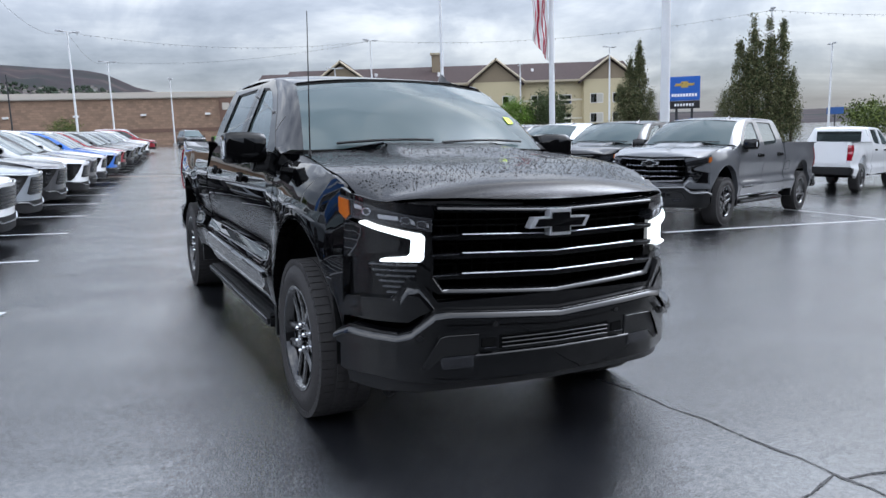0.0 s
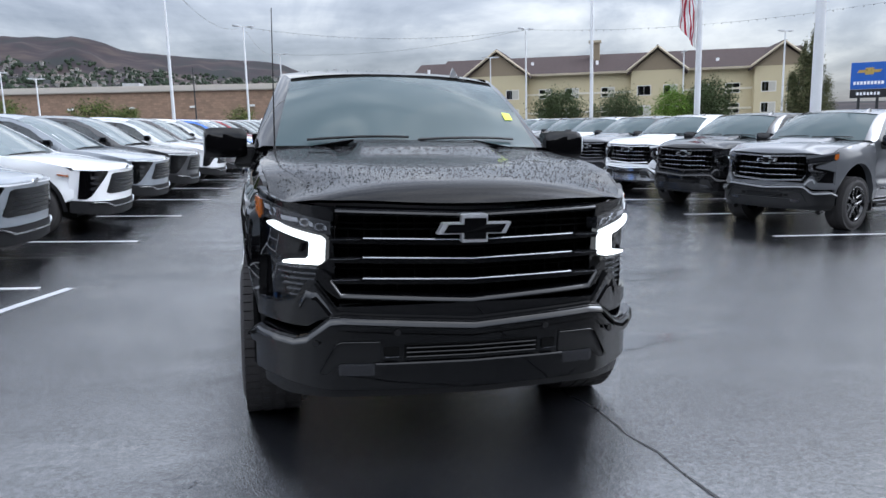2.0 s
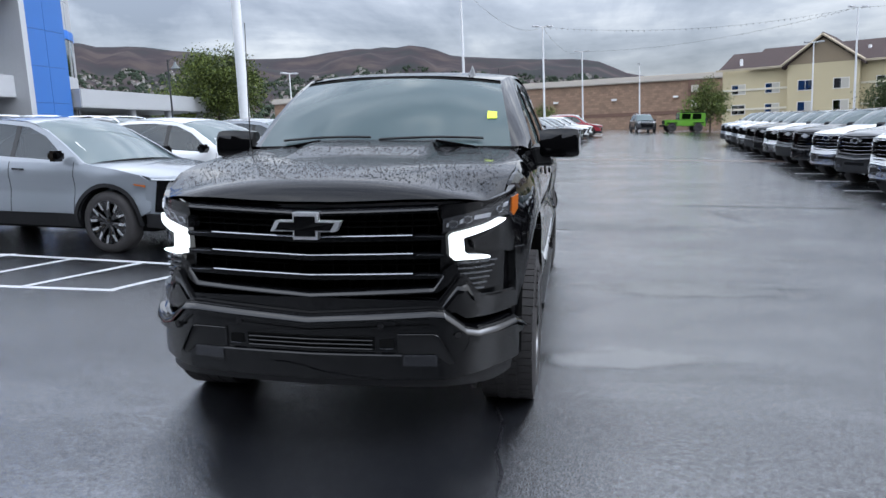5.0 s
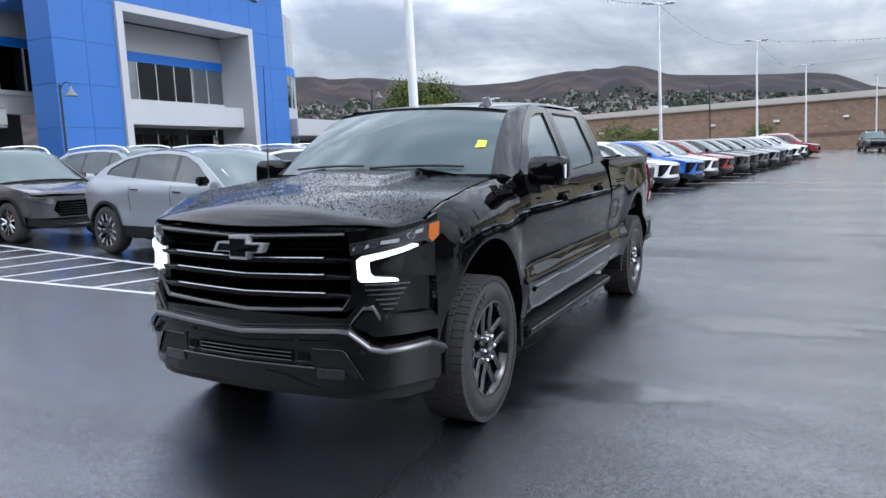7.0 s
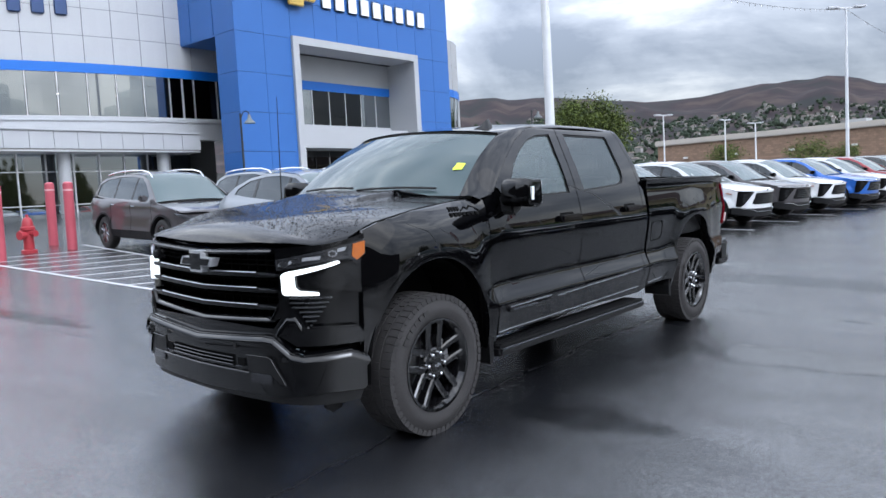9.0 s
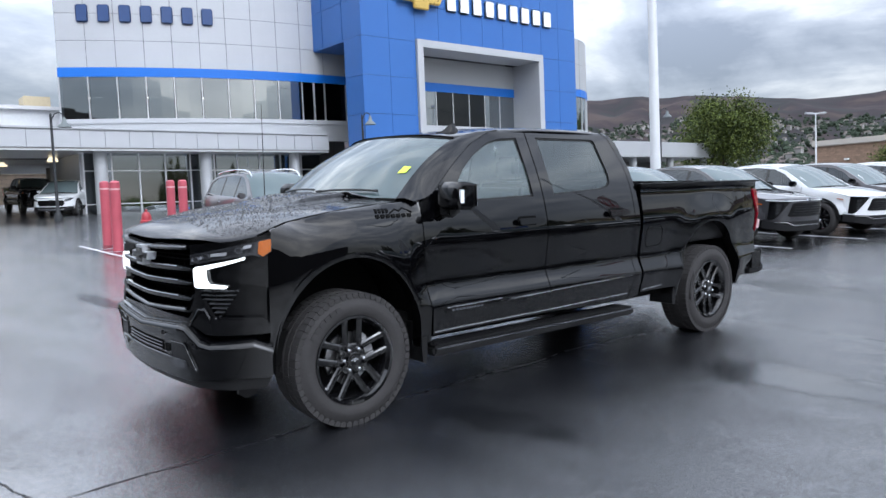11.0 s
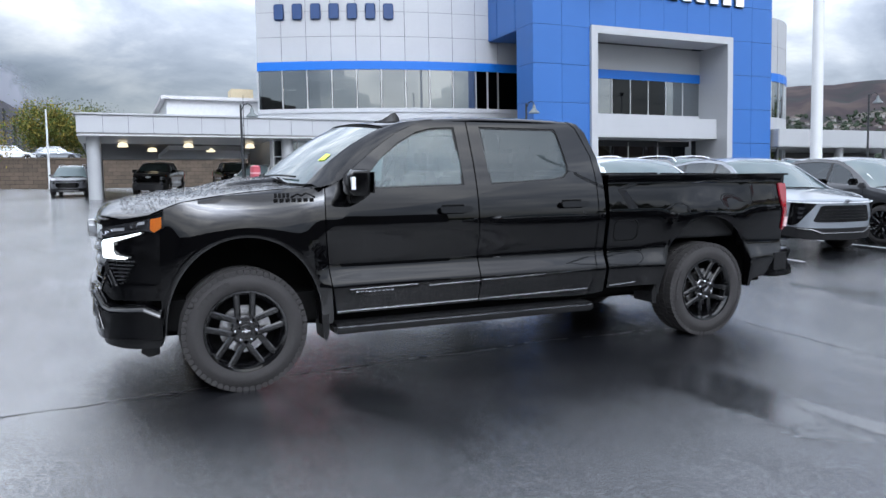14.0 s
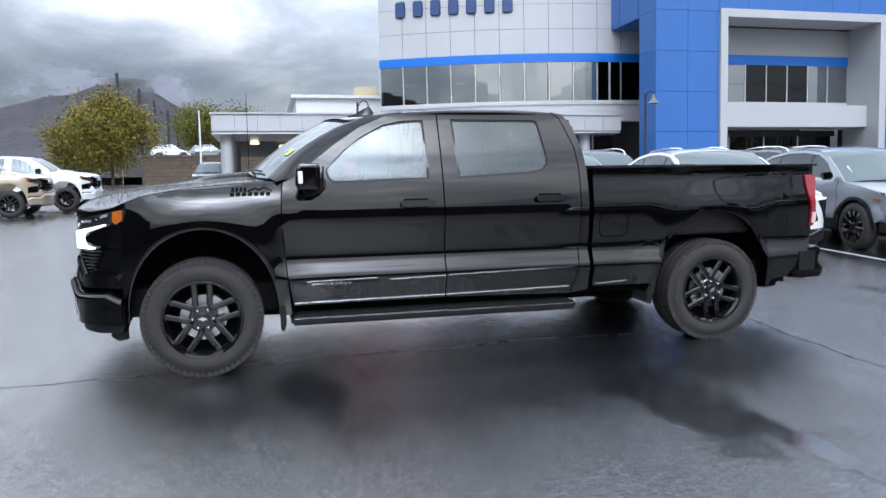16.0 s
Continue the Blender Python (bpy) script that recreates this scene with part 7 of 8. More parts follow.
def two_tone_wheel(R, rim_r, face, spokes, petal=False):
    """A light wheel for parked cars: tyre, rim and face as three meshes."""
    w = empty("wheel")
    turn = Euler((0, radians(90), 0)).to_matrix().to_4x4()
    h = .115
    bm = bmesh.new()
    lathe(bm, [(rim_r - .01, -h), (rim_r + .04, -h - .01), (R - .03, -h + .005), (R, -h + .035), (R, h - .035), (R - .03, h - .005), (rim_r + .04, h + .01), (rim_r - .01, h)], 36, turn, False)
    part("tyre", bm, RUBBER, w, smooth=True, angle=50)
    bm = bmesh.new()
    lathe(bm, [(rim_r - .05, -h), (rim_r - .03, h - .05), (rim_r, h + .002), (rim_r - .02, h)], 36, turn, False)
    lathe(bm, [(rim_r - .04, h - .075), (rim_r - .04, h - .07)], 36, turn)
    lathe(bm, [(.07, h - .06), (.065, h - .02), (.02, h - .012)], 18, turn)
    part("rim", bm, RIM_BLACK, w, smooth=True, angle=40)
    for i in range(spokes):
        a = 6.28319 * i / spokes
        if petal:
            # broad black petal with two bright machined tips
            bm = bmesh.new()
            loft(bm, [[(h - .03 + .012 * f, -wd, .05 + (rim_r - .06) * f), (h - .016 + .012 * f, -wd * .6, .05 + (rim_r - .06) * f), (h - .016 + .012 * f, wd * .6, .05 + (rim_r - .06) * f), (h - .03 + .012 * f, wd, .05 + (rim_r - .06) * f)] for f, wd in ((0, .022), (.35, .040), (.7, .066), (1, .085))])
            bmesh.ops.rotate(bm, verts=bm.verts, matrix=Matrix.Rotation(a, 3, "X"))
            pet = part("spoke", bm, RIM_BLACK, w, smooth=True)
            for side in (-1, 1):
                bm = bmesh.new()
                loft(bm, [[(h + .001, side * (wd - .034), .05 + (rim_r - .06) * f), (h + .001, side * wd, .05 + (rim_r - .06) * f)] for f, wd in ((.50, .052), (.75, .074), (1.0, .094))])
                bmesh.ops.rotate(bm, verts=bm.verts, matrix=Matrix.Rotation(a, 3, "X"))
                part("spoke_tip", bm, face, pet)
            continue
        for side in (-1, 1):
            bm = bmesh.new()
            loft(bm, [[(h - .02 + .01 * f, side * (.012 + .05 * f) - .020, .05 + (rim_r - .06) * f), (h - .012 + .01 * f, side * (.012 + .05 * f), .05 + (rim_r - .06) * f), (h - .02 + .01 * f, side * (.012 + .05 * f) + .020, .05 + (rim_r - .06) * f)] for f in (0, .5, 1)])
            bmesh.ops.rotate(bm, verts=bm.verts, matrix=Matrix.Rotation(a, 3, "X"))
            part("spoke", bm, face, w, smooth=True)
    return w


def coat(thing, name):
    for o in thing.children_recursive:
        if o.type == "MESH" and o.material_slots and o.material_slots[0].link == "OBJECT":
            o.material_slots[0].material = PAINTS[name]
    return thing


WORDS = {"black": "gloss black", "white": "bright white", "silver": "silver blue", "grey": "warm grey metallic", "stone": "mid grey metallic", "blue": "bright blue", "red": "dark red", "charcoal": "charcoal grey", "sand": "sand beige", "green": "lime green"}

ev, hf, hr, wr = build_suv("electric")
wh = two_tone_wheel(wr, .265, MACHINED, 6, True)
for s in (1, -1):
    for y in (hf, hr):
        fix_wheel(wh if (s == 1 and y == hf) else copy_thing(wh, Matrix()), ev, s * .85, y, wr, 0 if s > 0 else 180, 10 * y)
fam, hf, hr, wr = build_suv("family")
wh2 = two_tone_wheel(wr, .25, MACHINED, 5)
for s in (1, -1):
    for y in (hf, hr):
        fix_wheel(wh2 if (s == 1 and y == hf) else copy_thing(wh2, Matrix()), fam, s * .84, y, wr, 0 if s > 0 else 180, 14 * y)


SMALL = {"badge_bar", "projector_ring", "reflector_facet", "lamp_brow", "frame_rail", "fog_frame", "lower_lip", "grille_strut", "lug_nut", "cap_mark", "sidewall_bar", "reflector", "parking_sensor", "moulding_strip", "sill_strip", "handle_cup", "steering_wheel", "hook_ring", "window_seal", "brake_caliper", "brake_disc", "inner_drum", "tread_rib", "projector_lens", "antenna", "sticker", "wiper", "frit_band", "mirror_mount", "seat", "headrest", "intake_slat", "side_moulding", "fuel_flap", "hood_vent", "vent_fin", "tread", "axle", "exhaust_pipe", "bumper_step", "tow_hook", "fog_frame", "edge_strip"}


FAR_SMALL = SMALL | {"grille_slat", "bar_strip", "header_strip", "projector", "lower_lip", "fog_bezel", "fog_lamp", "turn_repeater", "mirror_pane", "emblem_face", "winglet", "mud_flap", "wheel_house", "cabin_floor", "dashboard", "intake", "rain_beads", "running_board", "bed_floor", "bed_inner_wall"}
SMALL = SMALL | {"rain_beads"}


def copy_vehicle(src, m, skip=()):
    """A copy of a vehicle without the parts named in skip."""
    made = {}
    for o in (src, *src.children_recursive):
        if o.name.split(".")[0] in skip or (o.parent and o is not src and o.parent not in made):
            continue
        c = o.copy()
        scene.collection.objects.link(c)
        c.parent = made.get(o.parent) if o is not src else None
        made[o] = c
    made[src].matrix_world = m
    return made[src]


# left row: electric crossovers nose to the aisle
LEFT = ["silver", "white", "silver", "charcoal", "white", "grey", "white", "blue", "white", "red", "charcoal", "black", "stone", "silver", "black", "silver", "white"]
THIN = {"door_gap", "door_handle", "plate_bar", "tail_lamp", "interior", "window_card", "underbody", "side_marker", "pillar"}
for i, col in enumerate(LEFT):
    y = 5.8 + 2.78 * i
    m = park(-3.25 + .122 * (y - 5.8) + (.12 if i % 3 == 1 else 0), y, 82.5)
    c = ev if i == 0 else copy_vehicle(ev, m, THIN if i > 6 else ())
    c.matrix_world = m
    coat(c, col)
    tagged(c, f"{WORDS[col]} electric crossover parked nose to the aisle", "car", "electric crossovers parked in a row")
# behind them, and by the building
for x, y, turn, col, src in ((-9.42, 6.68, 86, "grey", fam), (-9.0, 9.5, 84, "silver", fam), (-8.7, 12.3, 84, "white", fam), (-8.4, 15.1, 84, "stone", fam)):
    m = park(x, y, turn)
    c = copy_thing(src, m)
    coat(c, col)
    tagged(c, f"{WORDS[col]} family crossover with roof rails, parked", "car", "crossovers parked by the building")
fam.matrix_world = park(-24.0, 34.0, 20)
coat(fam, "white")
tagged(fam, "white family crossover parked before the entrance", "car", "crossovers parked by the building")

# right row: pickups slantwise, nose to the aisle
RIGHT = ["stone", "black", "white", "charcoal", "white", "black", "stone", "white", "black", "charcoal", "white", "silver", "white", "silver"]
for o in truck.children_recursive:
    if o.type == "MESH" and o.data.materials[0] in (BLACK, WET_BLACK):
        tagged_paint(o)
for o in truck.children_recursive:
    if o.type == "MESH" and o.material_slots[0].link == "OBJECT":
        o.material_slots[0].material = o.data.materials[0] or BLACK
for i, col in enumerate(RIGHT):
    y = 7.15 + 2.78 * i
    m = park(6.75 + .09 * (y - 7), y, -68.5)
    c = copy_vehicle(truck, m, FAR_SMALL if i > 4 else SMALL if i > 2 else {"badge_bar", "sticker", "antenna", "frit_band", "seat", "headrest", "rain_beads", "projector_ring", "reflector_facet", "frame_rail", "sidewall_bar", "lug_nut", "reflector"})
    coat(c, col)
    for o in c.children_recursive:
        if o.name.split(".")[0] == "daytime_light":
            o.material_slots[0].link = "OBJECT"
            o.material_slots[0].material = LAMP_CHROME
        if o.name.split(".")[0] in ("bumper", "bumper_beam") and col != "black":
            o.material_slots[0].material = CHROME if col == "white" else PLASTIC
    tagged(c, f"{WORDS[col]} crew cab pickup parked slantwise in a row", "pickup truck", "pickups parked in a row")

# ---- poles, lamps, wires ----
POLE_WHITE = mat("white_pole_paint", (0.62, 0.63, 0.64), 0.5, 0.1, var=0.08, scale=3)


def light_pole(x, y, top, r=.11, head=True, dark=False, turn=0.0):
    p = empty("light_pole", "tall pale metal parking lot light pole" if not dark else "dark slim light pole", "light pole", "light poles of the lot", m=Matrix.Translation((x, y, fall(x, y))) @ pose(0, 0, 0, 0, 0, turn))
    h = top - fall(x, y)
    bm = bmesh.new()
    rod(bm, (0, 0, -.5), (0, 0, h), r, r * .6, seg=14)
    part("shaft", bm, DARK_METAL if dark else POLE_WHITE, p, smooth=True)
    part("base", boxed((-.3, .3, -.3, .3, -.6, .35)), CONCRETE, p, bevel=.04)
    if head:
        part("arm", boxed((-.9, .9, -.05, .05, h - .12, h)), DARK_METAL if dark else POLE_WHITE, p)
        for s in (-1, 1):
            part("lamp_head", boxed((min(s * .45, s * 1.15), max(s * .45, s * 1.15), -.22, .22, h - .08, h + .06)), POLE_GREY, p, bevel=.03)
    return p


POLES = [(-8.2, 17.6, 15.5, .16, 0), (-6.3, 50, 11.4, .12, 1), (-1.8, 80, 12.1, .13, 1), (2.7, 108, 11.9, .13, 1), (11.8, 121, 10.6, .13, 1), (29.9, 81, 12.1, .13, 1), (29.2, 92.6, 9.9, .1, 1), (21, 44, 14.5, .13, 0), (13.7, 14.3, 14.0, .15, 0),
         (59.6, 49.9, 12.0, .16, 1), (94, 69, 11.7, .16, 1), (63.5, 79.4, 11.8, .15, 1), (55.3, 88.9, 10.2, .13, 1), (-34.6, 111.7, 9.9, .14, 1), (-30.6, 113, 9.1, .14, 1), (-85, -5.6, 11.1, .13, 0), (-30, 78, 8.6, .1, 1)]
for x, y, top, r, head in POLES:
    light_pole(x, y, top, r, bool(head), turn=(x * 37) % 90)
light_pole(-9.2, 106.6, 10.0, .12, False, True)


def hang(a, b, sag, n=26):
    a, b = Vector(a), Vector(b)
    return [a.lerp(b, i / n) - Vector((0, 0, sag * 4 * (i / n) * (1 - i / n))) for i in range(n + 1)]


FLAG_CLOTH = mat("pennant_cloth", (0.35, 0.35, 0.36), 0.8)
for k, (a, b, sag) in enumerate((((-6.3, 50, 11.3), (-1.8, 80, 12.0), 1.3), ((-1.8, 80, 12.0), (2.7, 108, 11.8), 1.2), ((2.7, 108, 11.8), (29.9, 81, 12.0), 1.0), ((-1.8, 80, 12.0), (29.9, 81, 12.0), 1.1), ((29.9, 81, 12.0), (59.6, 49.9, 11.9), 1.2), ((59.6, 49.9, 11.9), (90, 30, 12), 1.2), ((-6.3, 50, 11.3), (-14, 22, 12.5), 1.2))):
    line = empty("pennant_line", "sagging wire of small pennants between light poles", "pennant line", "pennant lines over the lot")
    pts = hang(a, b, sag)
    bm = bmesh.new()
    crv = bpy.data.curves.new("wire", "CURVE")
    crv.dimensions, crv.bevel_depth, crv.bevel_resolution = "3D", .009, 1
    sp = crv.splines.new("POLY")
    sp.points.add(len(pts) - 1)
    for q, p in zip(sp.points, pts):
        q.co = (*p, 1)
    crv.materials.append(DARK_METAL)
    bm.free()
    new("wire", crv).parent = line
    bm = bmesh.new()
    rr = random.Random(k)
    for p, q in zip(pts, pts[1:]):
        for f in (.2, .7):
            c = p.lerp(q, f)
            d = (q - p).normalized() * .06
            v = [bm.verts.new(c - d), bm.verts.new(c + d), bm.verts.new(c + Vector((rr.uniform(-.08, .08), rr.uniform(-.08, .08), -.19)))]
            bm.faces.new(v)
    tagged(part("pennants", bm, FLAG_CLOTH, line), kind="stuff")


def gooseneck(x, y, h, turn):
    p = empty("street_lamp", "dark post lamp with a bell shade on a curved arm", "street lamp", "post lamps by the building", m=Matrix.Translation((x, y, fall(x, y))) @ pose(0, 0, 0, 0, 0, turn))
    bm = bmesh.new()
    lathe(bm, [(.16, 0), (.16, .25), (.09, .35), (.06, .8), (.05, h), (.02, h + .06)], 14)
    part("post", bm, DARK_METAL, p, smooth=True, angle=40)
    bm = bmesh.new()
    sweep(bm, [(0, 0, h - .25), (.15, 0, h + .05), (.32, 0, h + .12), (.48, 0, h + .02), (.5, 0, h - .1)], .025, seg=8)
    part("arm", bm, DARK_METAL, p)
    bm = bmesh.new()
    lathe(bm, [(.03, h - .06), (.07, h - .12), (.10, h - .28), (.27, h - .45), (.28, h - .49), (.05, h - .44)], 18, Matrix.Translation((.5, 0, 0)))
    part("shade", bm, mat("grey_green_shade", (.12, .14, .14), .5), p, smooth=True, angle=40)
    return p


gooseneck(-28.9, 5.85, 4.35, 90)
gooseneck(-26.4, 19.4, 4.6, 20)
gooseneck(-23.6, 40.8, 5.4, 60)

# ---- flag ----
flag = empty("flag_pole", "tall white flagpole with a hanging striped flag", "flagpole", m=Matrix.Translation((15.6, 22.9, fall(15.6, 22.9))))
bm = bmesh.new()
rod(bm, (0, 0, -.3), (0, 0, 13.5), .13, .07, seg=16)
part("shaft", bm, POLE_WHITE, flag, smooth=True)
for k in range(9):
    bm = bmesh.new()
    rows = []
    for i in range(15):
        z = 4.55 + i * .25
        wob = .10 * math.sin(i * .9 + k) + .04 * math.sin(i * 2.1)
        rows.append([(-.12 - .085 * k - .02 * i * .3, wob * .6 + .05 * math.sin(k * 1.3), z + .09 * k), (-.12 - .085 * (k + 1) - .02 * i * .3, wob * .6 + .05 * math.sin((k + 1) * 1.3), z + .09 * (k + 1))])
    loft(bm, rows)
    part("stripe", bm, mat("flag_red", (.35, .02, .04), .8) if k % 2 else mat("flag_white", (.6, .6, .6), .8), flag, smooth=True)

# ---- pylon sign ----
pylon = empty("pylon_sign", "blue pylon sign with gold emblem above a black panel", "sign", m=Matrix.Translation((54.0, 55.5, fall(54, 55.5))) @ pose(0, 0, 0, 0, 0, -44))
for x in (-.75, .75):
    part("leg", boxed((x - .12, x + .12, -.12, .12, -.5, 4.9)), DARK_METAL, pylon)
part("panel", boxed((-1.5, 1.5, -.2, .2, 5.15, 7.55)), mat("sign_blue", (.012, .10, .42), .4), pylon, bevel=.03)
part("lower_panel", boxed((-1.5, 1.5, -.2, .2, 4.35, 5.12)), mat("sign_black", (.012, .012, .014), .4), pylon, bevel=.03)
ob = part("emblem", plate(emblem(2.0, .62, 0), place=lambda u, v, d: (u, -.22 - d, 6.75 + v), thick=.04), SIGN_GOLD, pylon)
for k in range(9):
    part("character", boxed((-1.25 + k * .28, -1.05 + k * .28, -.23, -.2, 5.55, 5.85)), SIGN_WHITE, pylon)
for k in range(7):
    part("character", boxed((-.95 + k * .28, -.77 + k * .28, -.23, -.2, 4.6, 4.86)), SIGN_WHITE, pylon)
road_sign = empty("roadside_sign", "small blue roadside sign on a post, far off", "sign", m=Matrix.Translation((98, 71, fall(98, 71))) @ pose(0, 0, 0, 0, 0, -54))
part("board", boxed((-1.1, 1.1, -.08, .08, 3.4, 4.4)), mat("road_blue", (.02, .08, .25), .5), road_sign)
part("post", boxed((-.08, .08, -.06, .06, -1, 3.4)), DARK_METAL, road_sign)

# ---- bollards and hydrant ----
for x, y in ((-12.6, 3.5), (-14.5, 3.8), (-13.9, 5.5), (-15.6, 5.8)):
    b = empty("bollard", "faded red round steel bollard with worn paint", "bollard", "bollards round the hydrant", m=park(x, y, 0))
    bm = bmesh.new()
    lathe(bm, [(.11, -.1), (.11, 1.5), (.10, 1.54), (.05, 1.57)], 18)
    part("tube", bm, PINK, b, smooth=True, angle=40)
    bm = bmesh.new()
    lathe(bm, [(.113, 1.36), (.113, 1.40)], 18)
    part("band", bm, mat("pale_band", (.6, .35, .35), .5), b, smooth=True, angle=40)
hyd = empty("fire_hydrant", "red cast iron fire hydrant with side caps", "fire hydrant", m=park(-14.0, 4.6, 20))
bm = bmesh.new()
lathe(bm, [(.17, 0), (.17, .06), (.11, .08), (.11, .50), (.15, .52), (.15, .58), (.12, .60), (.11, .70), (.07, .78), (.03, .80), (.03, .86)], 18)
part("barrel", bm, RED_CAST, hyd, smooth=True, angle=40)
for a, rr in (((.22, 0, .44), .06), ((-.22, 0, .44), .06), ((0, -.22, .40), .08)):
    bm = bmesh.new()
    rod(bm, (0, 0, a[2]), a, rr, seg=12)
    rod(bm, (a[0] * .85, a[1] * .85, a[2]), (a[0] * 1.05, a[1] * 1.05, a[2]), rr * 1.25, seg=8)
    part("cap", bm, RED_CAST, hyd)

# ---- trees ----


def leaf_material(name, col):
    m = mat(name, col, 0.8, var=0.5, scale=1.2, bscale=9, grain=0.3, spec=0.15)
    m.node_tree.nodes["Principled BSDF"].inputs["Subsurface Weight"].default_value = 0.0
    return m


BARK = mat("bark", (0.07, 0.055, 0.045), 0.9, bump=0.5, bscale=30)
LEAF = {"green": leaf_material("green_leaves", (0.090, 0.115, 0.028)), "dark": leaf_material("dark_leaves", (0.050, 0.068, 0.028)), "yellow": leaf_material("turning_leaves", (0.22, 0.17, 0.035)), "bright": leaf_material("bright_leaves", (0.10, 0.19, 0.025)), "cypress": leaf_material("cypress_leaves", (0.125, 0.125, 0.062))}


def tree(x, y, h, w, kind, seed, tall=False, trunk=.25, z=None, leaves=5200, leaf=.16, label="", second=None):
    """A trunk with limbs and a crown of many small leaves in clumps."""
    r = random.Random(seed)
    base = fall(x, y) if z is None else z
    t = empty("tree", label, "tree", m=Matrix.Translation((x, y, base)))
    bm = bmesh.new()
    tips = []
    rod(bm, (0, 0, -.5), (0, 0, h * .42), .035 * h * .5, .02 * h * .5, seg=9)
    rod(bm, (0, 0, h * .42), (.03 * w, 0, h * .8), .02 * h * .5, .006 * h * .5, seg=7)
    for i in range(11):
        a, f = r.uniform(0, 6.28), r.uniform(.25, .75)
        rad = w * .5 * r.uniform(.5, .9) * (.45 if tall else 1)
        p = Vector((0, 0, h * (trunk + .05 + .3 * f)))
        q = Vector((rad * math.cos(a), rad * math.sin(a), h * (trunk + .2 + (.55 if not tall else .4) * f)))
        rod(bm, p, p.lerp(q, .5) + Vector((0, 0, .1)), .010 * h * .5, .007 * h * .5, seg=5)
        rod(bm, p.lerp(q, .5) + Vector((0, 0, .1)), q, .007 * h * .5, .002 * h * .5, seg=5)
    part("trunk", bm, BARK, t)
    clumps = []
    n = 90 if not tall else 110
    for i in range(n):
        for _ in range(30):
            u = Vector((r.uniform(-1, 1), r.uniform(-1, 1), r.uniform(-1, 1)))
            if .25 < u.length < 1:
                break
        fz = trunk + (1 - trunk) * (u.z * .5 + .5)
        if tall:
            k = (1.02 - (u.z * .5 + .5)) ** .55 * min(1.0, .6 + 2 * (u.z * .5 + .5))
        else:
            k = 1 + .15 * math.sin(3 * math.atan2(u.y, u.x) + seed)
        clumps.append((Vector((u.x * w * .5 * k, u.y * w * .5 * k, h * fz)), w * r.uniform(.09, .17) * (1 if not tall else 1.25 - .7 * (u.z * .5 + .5))))
    vs, fs = [], []
    vs2, fs2 = [], []
    for i in range(leaves):
        c, s = clumps[int(r.random() * len(clumps))]
        d = Vector((r.gauss(0, 1), r.gauss(0, 1), r.gauss(0, .8 if not tall else 1.9))) * s * .75
        p = c + d
        e = Euler((r.uniform(-1.2, 1.2), r.uniform(-1.2, 1.2), r.uniform(0, 6.28)))
        sz = leaf * r.uniform(.6, 1.4) * h / 8
        a, b = e.to_matrix() @ Vector((sz, 0, 0)), e.to_matrix() @ Vector((0, sz * .6, 0))
        V, F = (vs2, fs2) if second and r.random() < .35 else (vs, fs)
        k = len(V)
        V += [p - a, p - b * .9, p + a, p + b]
        F.append((k, k + 1, k + 2, k + 3))
    for V, F, mt in ((vs, fs, LEAF[kind]), (vs2, fs2, LEAF[second or kind])):
        if V:
            me = bpy.data.meshes.new("crown")
            me.from_pydata([tuple(v) for v in V], [], F)
            me.materials.append(mt)
            ob = new("crown", me)
            ob.parent = t
    return t


tree(-29, 58, 7.3, 6.2, "green", 1, trunk=.2, leaves=22000, leaf=.12, label="broad green lot tree with an airy crown", second="dark")
tree(-67, -12, 8.2, 6.8, "yellow", 2, trunk=.2, leaves=20000, leaf=.12, label="round tree turning yellow beside the lot", second="green")
tree(-70, -15.5, 6.5, 5.5, "yellow", 12, trunk=.2, leaves=14000, leaf=.12, label="round tree turning yellow beside the lot", second="green")
tree(-104, -6.5, 8.6, 8.0, "green", 3, trunk=.2, z=5.8, leaves=12000, leaf=.13, label="green tree behind the retaining wall", second="yellow")
tree(-108, -1.5, 8.0, 8.0, "green", 13, trunk=.2, z=5.8, leaves=12000, leaf=.13, label="green tree behind the retaining wall")
tree(14.5, 74, 5.0, 3.4, "green", 4, trunk=.15, leaves=8000, leaf=.13, label="slim green tree by the store", second="dark")
tree(13.2, 76, 3.4, 2.4, "bright", 14, trunk=.1, leaves=1800, leaf=.22, label="small bright green shrub tree")
tree(32.5, 78, 5.6, 5.2, "dark", 5, trunk=.12, leaves=12000, leaf=.13, label="round dark green tree before the hotel")
tree(38.5, 75, 5.3, 5.2, "dark", 6, trunk=.12, leaves=12000, leaf=.13, label="round dark green tree before the hotel")
tree(42.5, 69.5, 5.4, 4.6, "bright", 7, trunk=.12, leaves=12000, leaf=.13, label="round bright green tree before the hotel", second="green")
tree(45.5, 67.5, 6.2, 4.6, "dark", 8, trunk=.12, leaves=12000, leaf=.13, label="rounded dark green tree before the hotel")
for i, (x, y, h, w) in enumerate(((45.1, 53.3, 9.3, 2.2), (45.7, 52.7, 10.6, 1.9), (46.4, 52.0, 6.2, 2.0), (44.5, 53.9, 6.6, 2.0), (51.1, 47.5, 6.0, 2.2), (52.0, 46.7, 10.4, 2.3), (52.8, 45.8, 12.8, 2.4), (53.6, 44.9, 12.2, 2.3), (54.3, 44.1, 11.8, 2.2), (54.9, 43.4, 8.0, 1.9))):
    tree(x, y, h, w, "cypress", 20 + i, tall=True, trunk=.03, leaves=9000, leaf=.062, label="tall narrow columnar tree turning brownish green", second="dark")
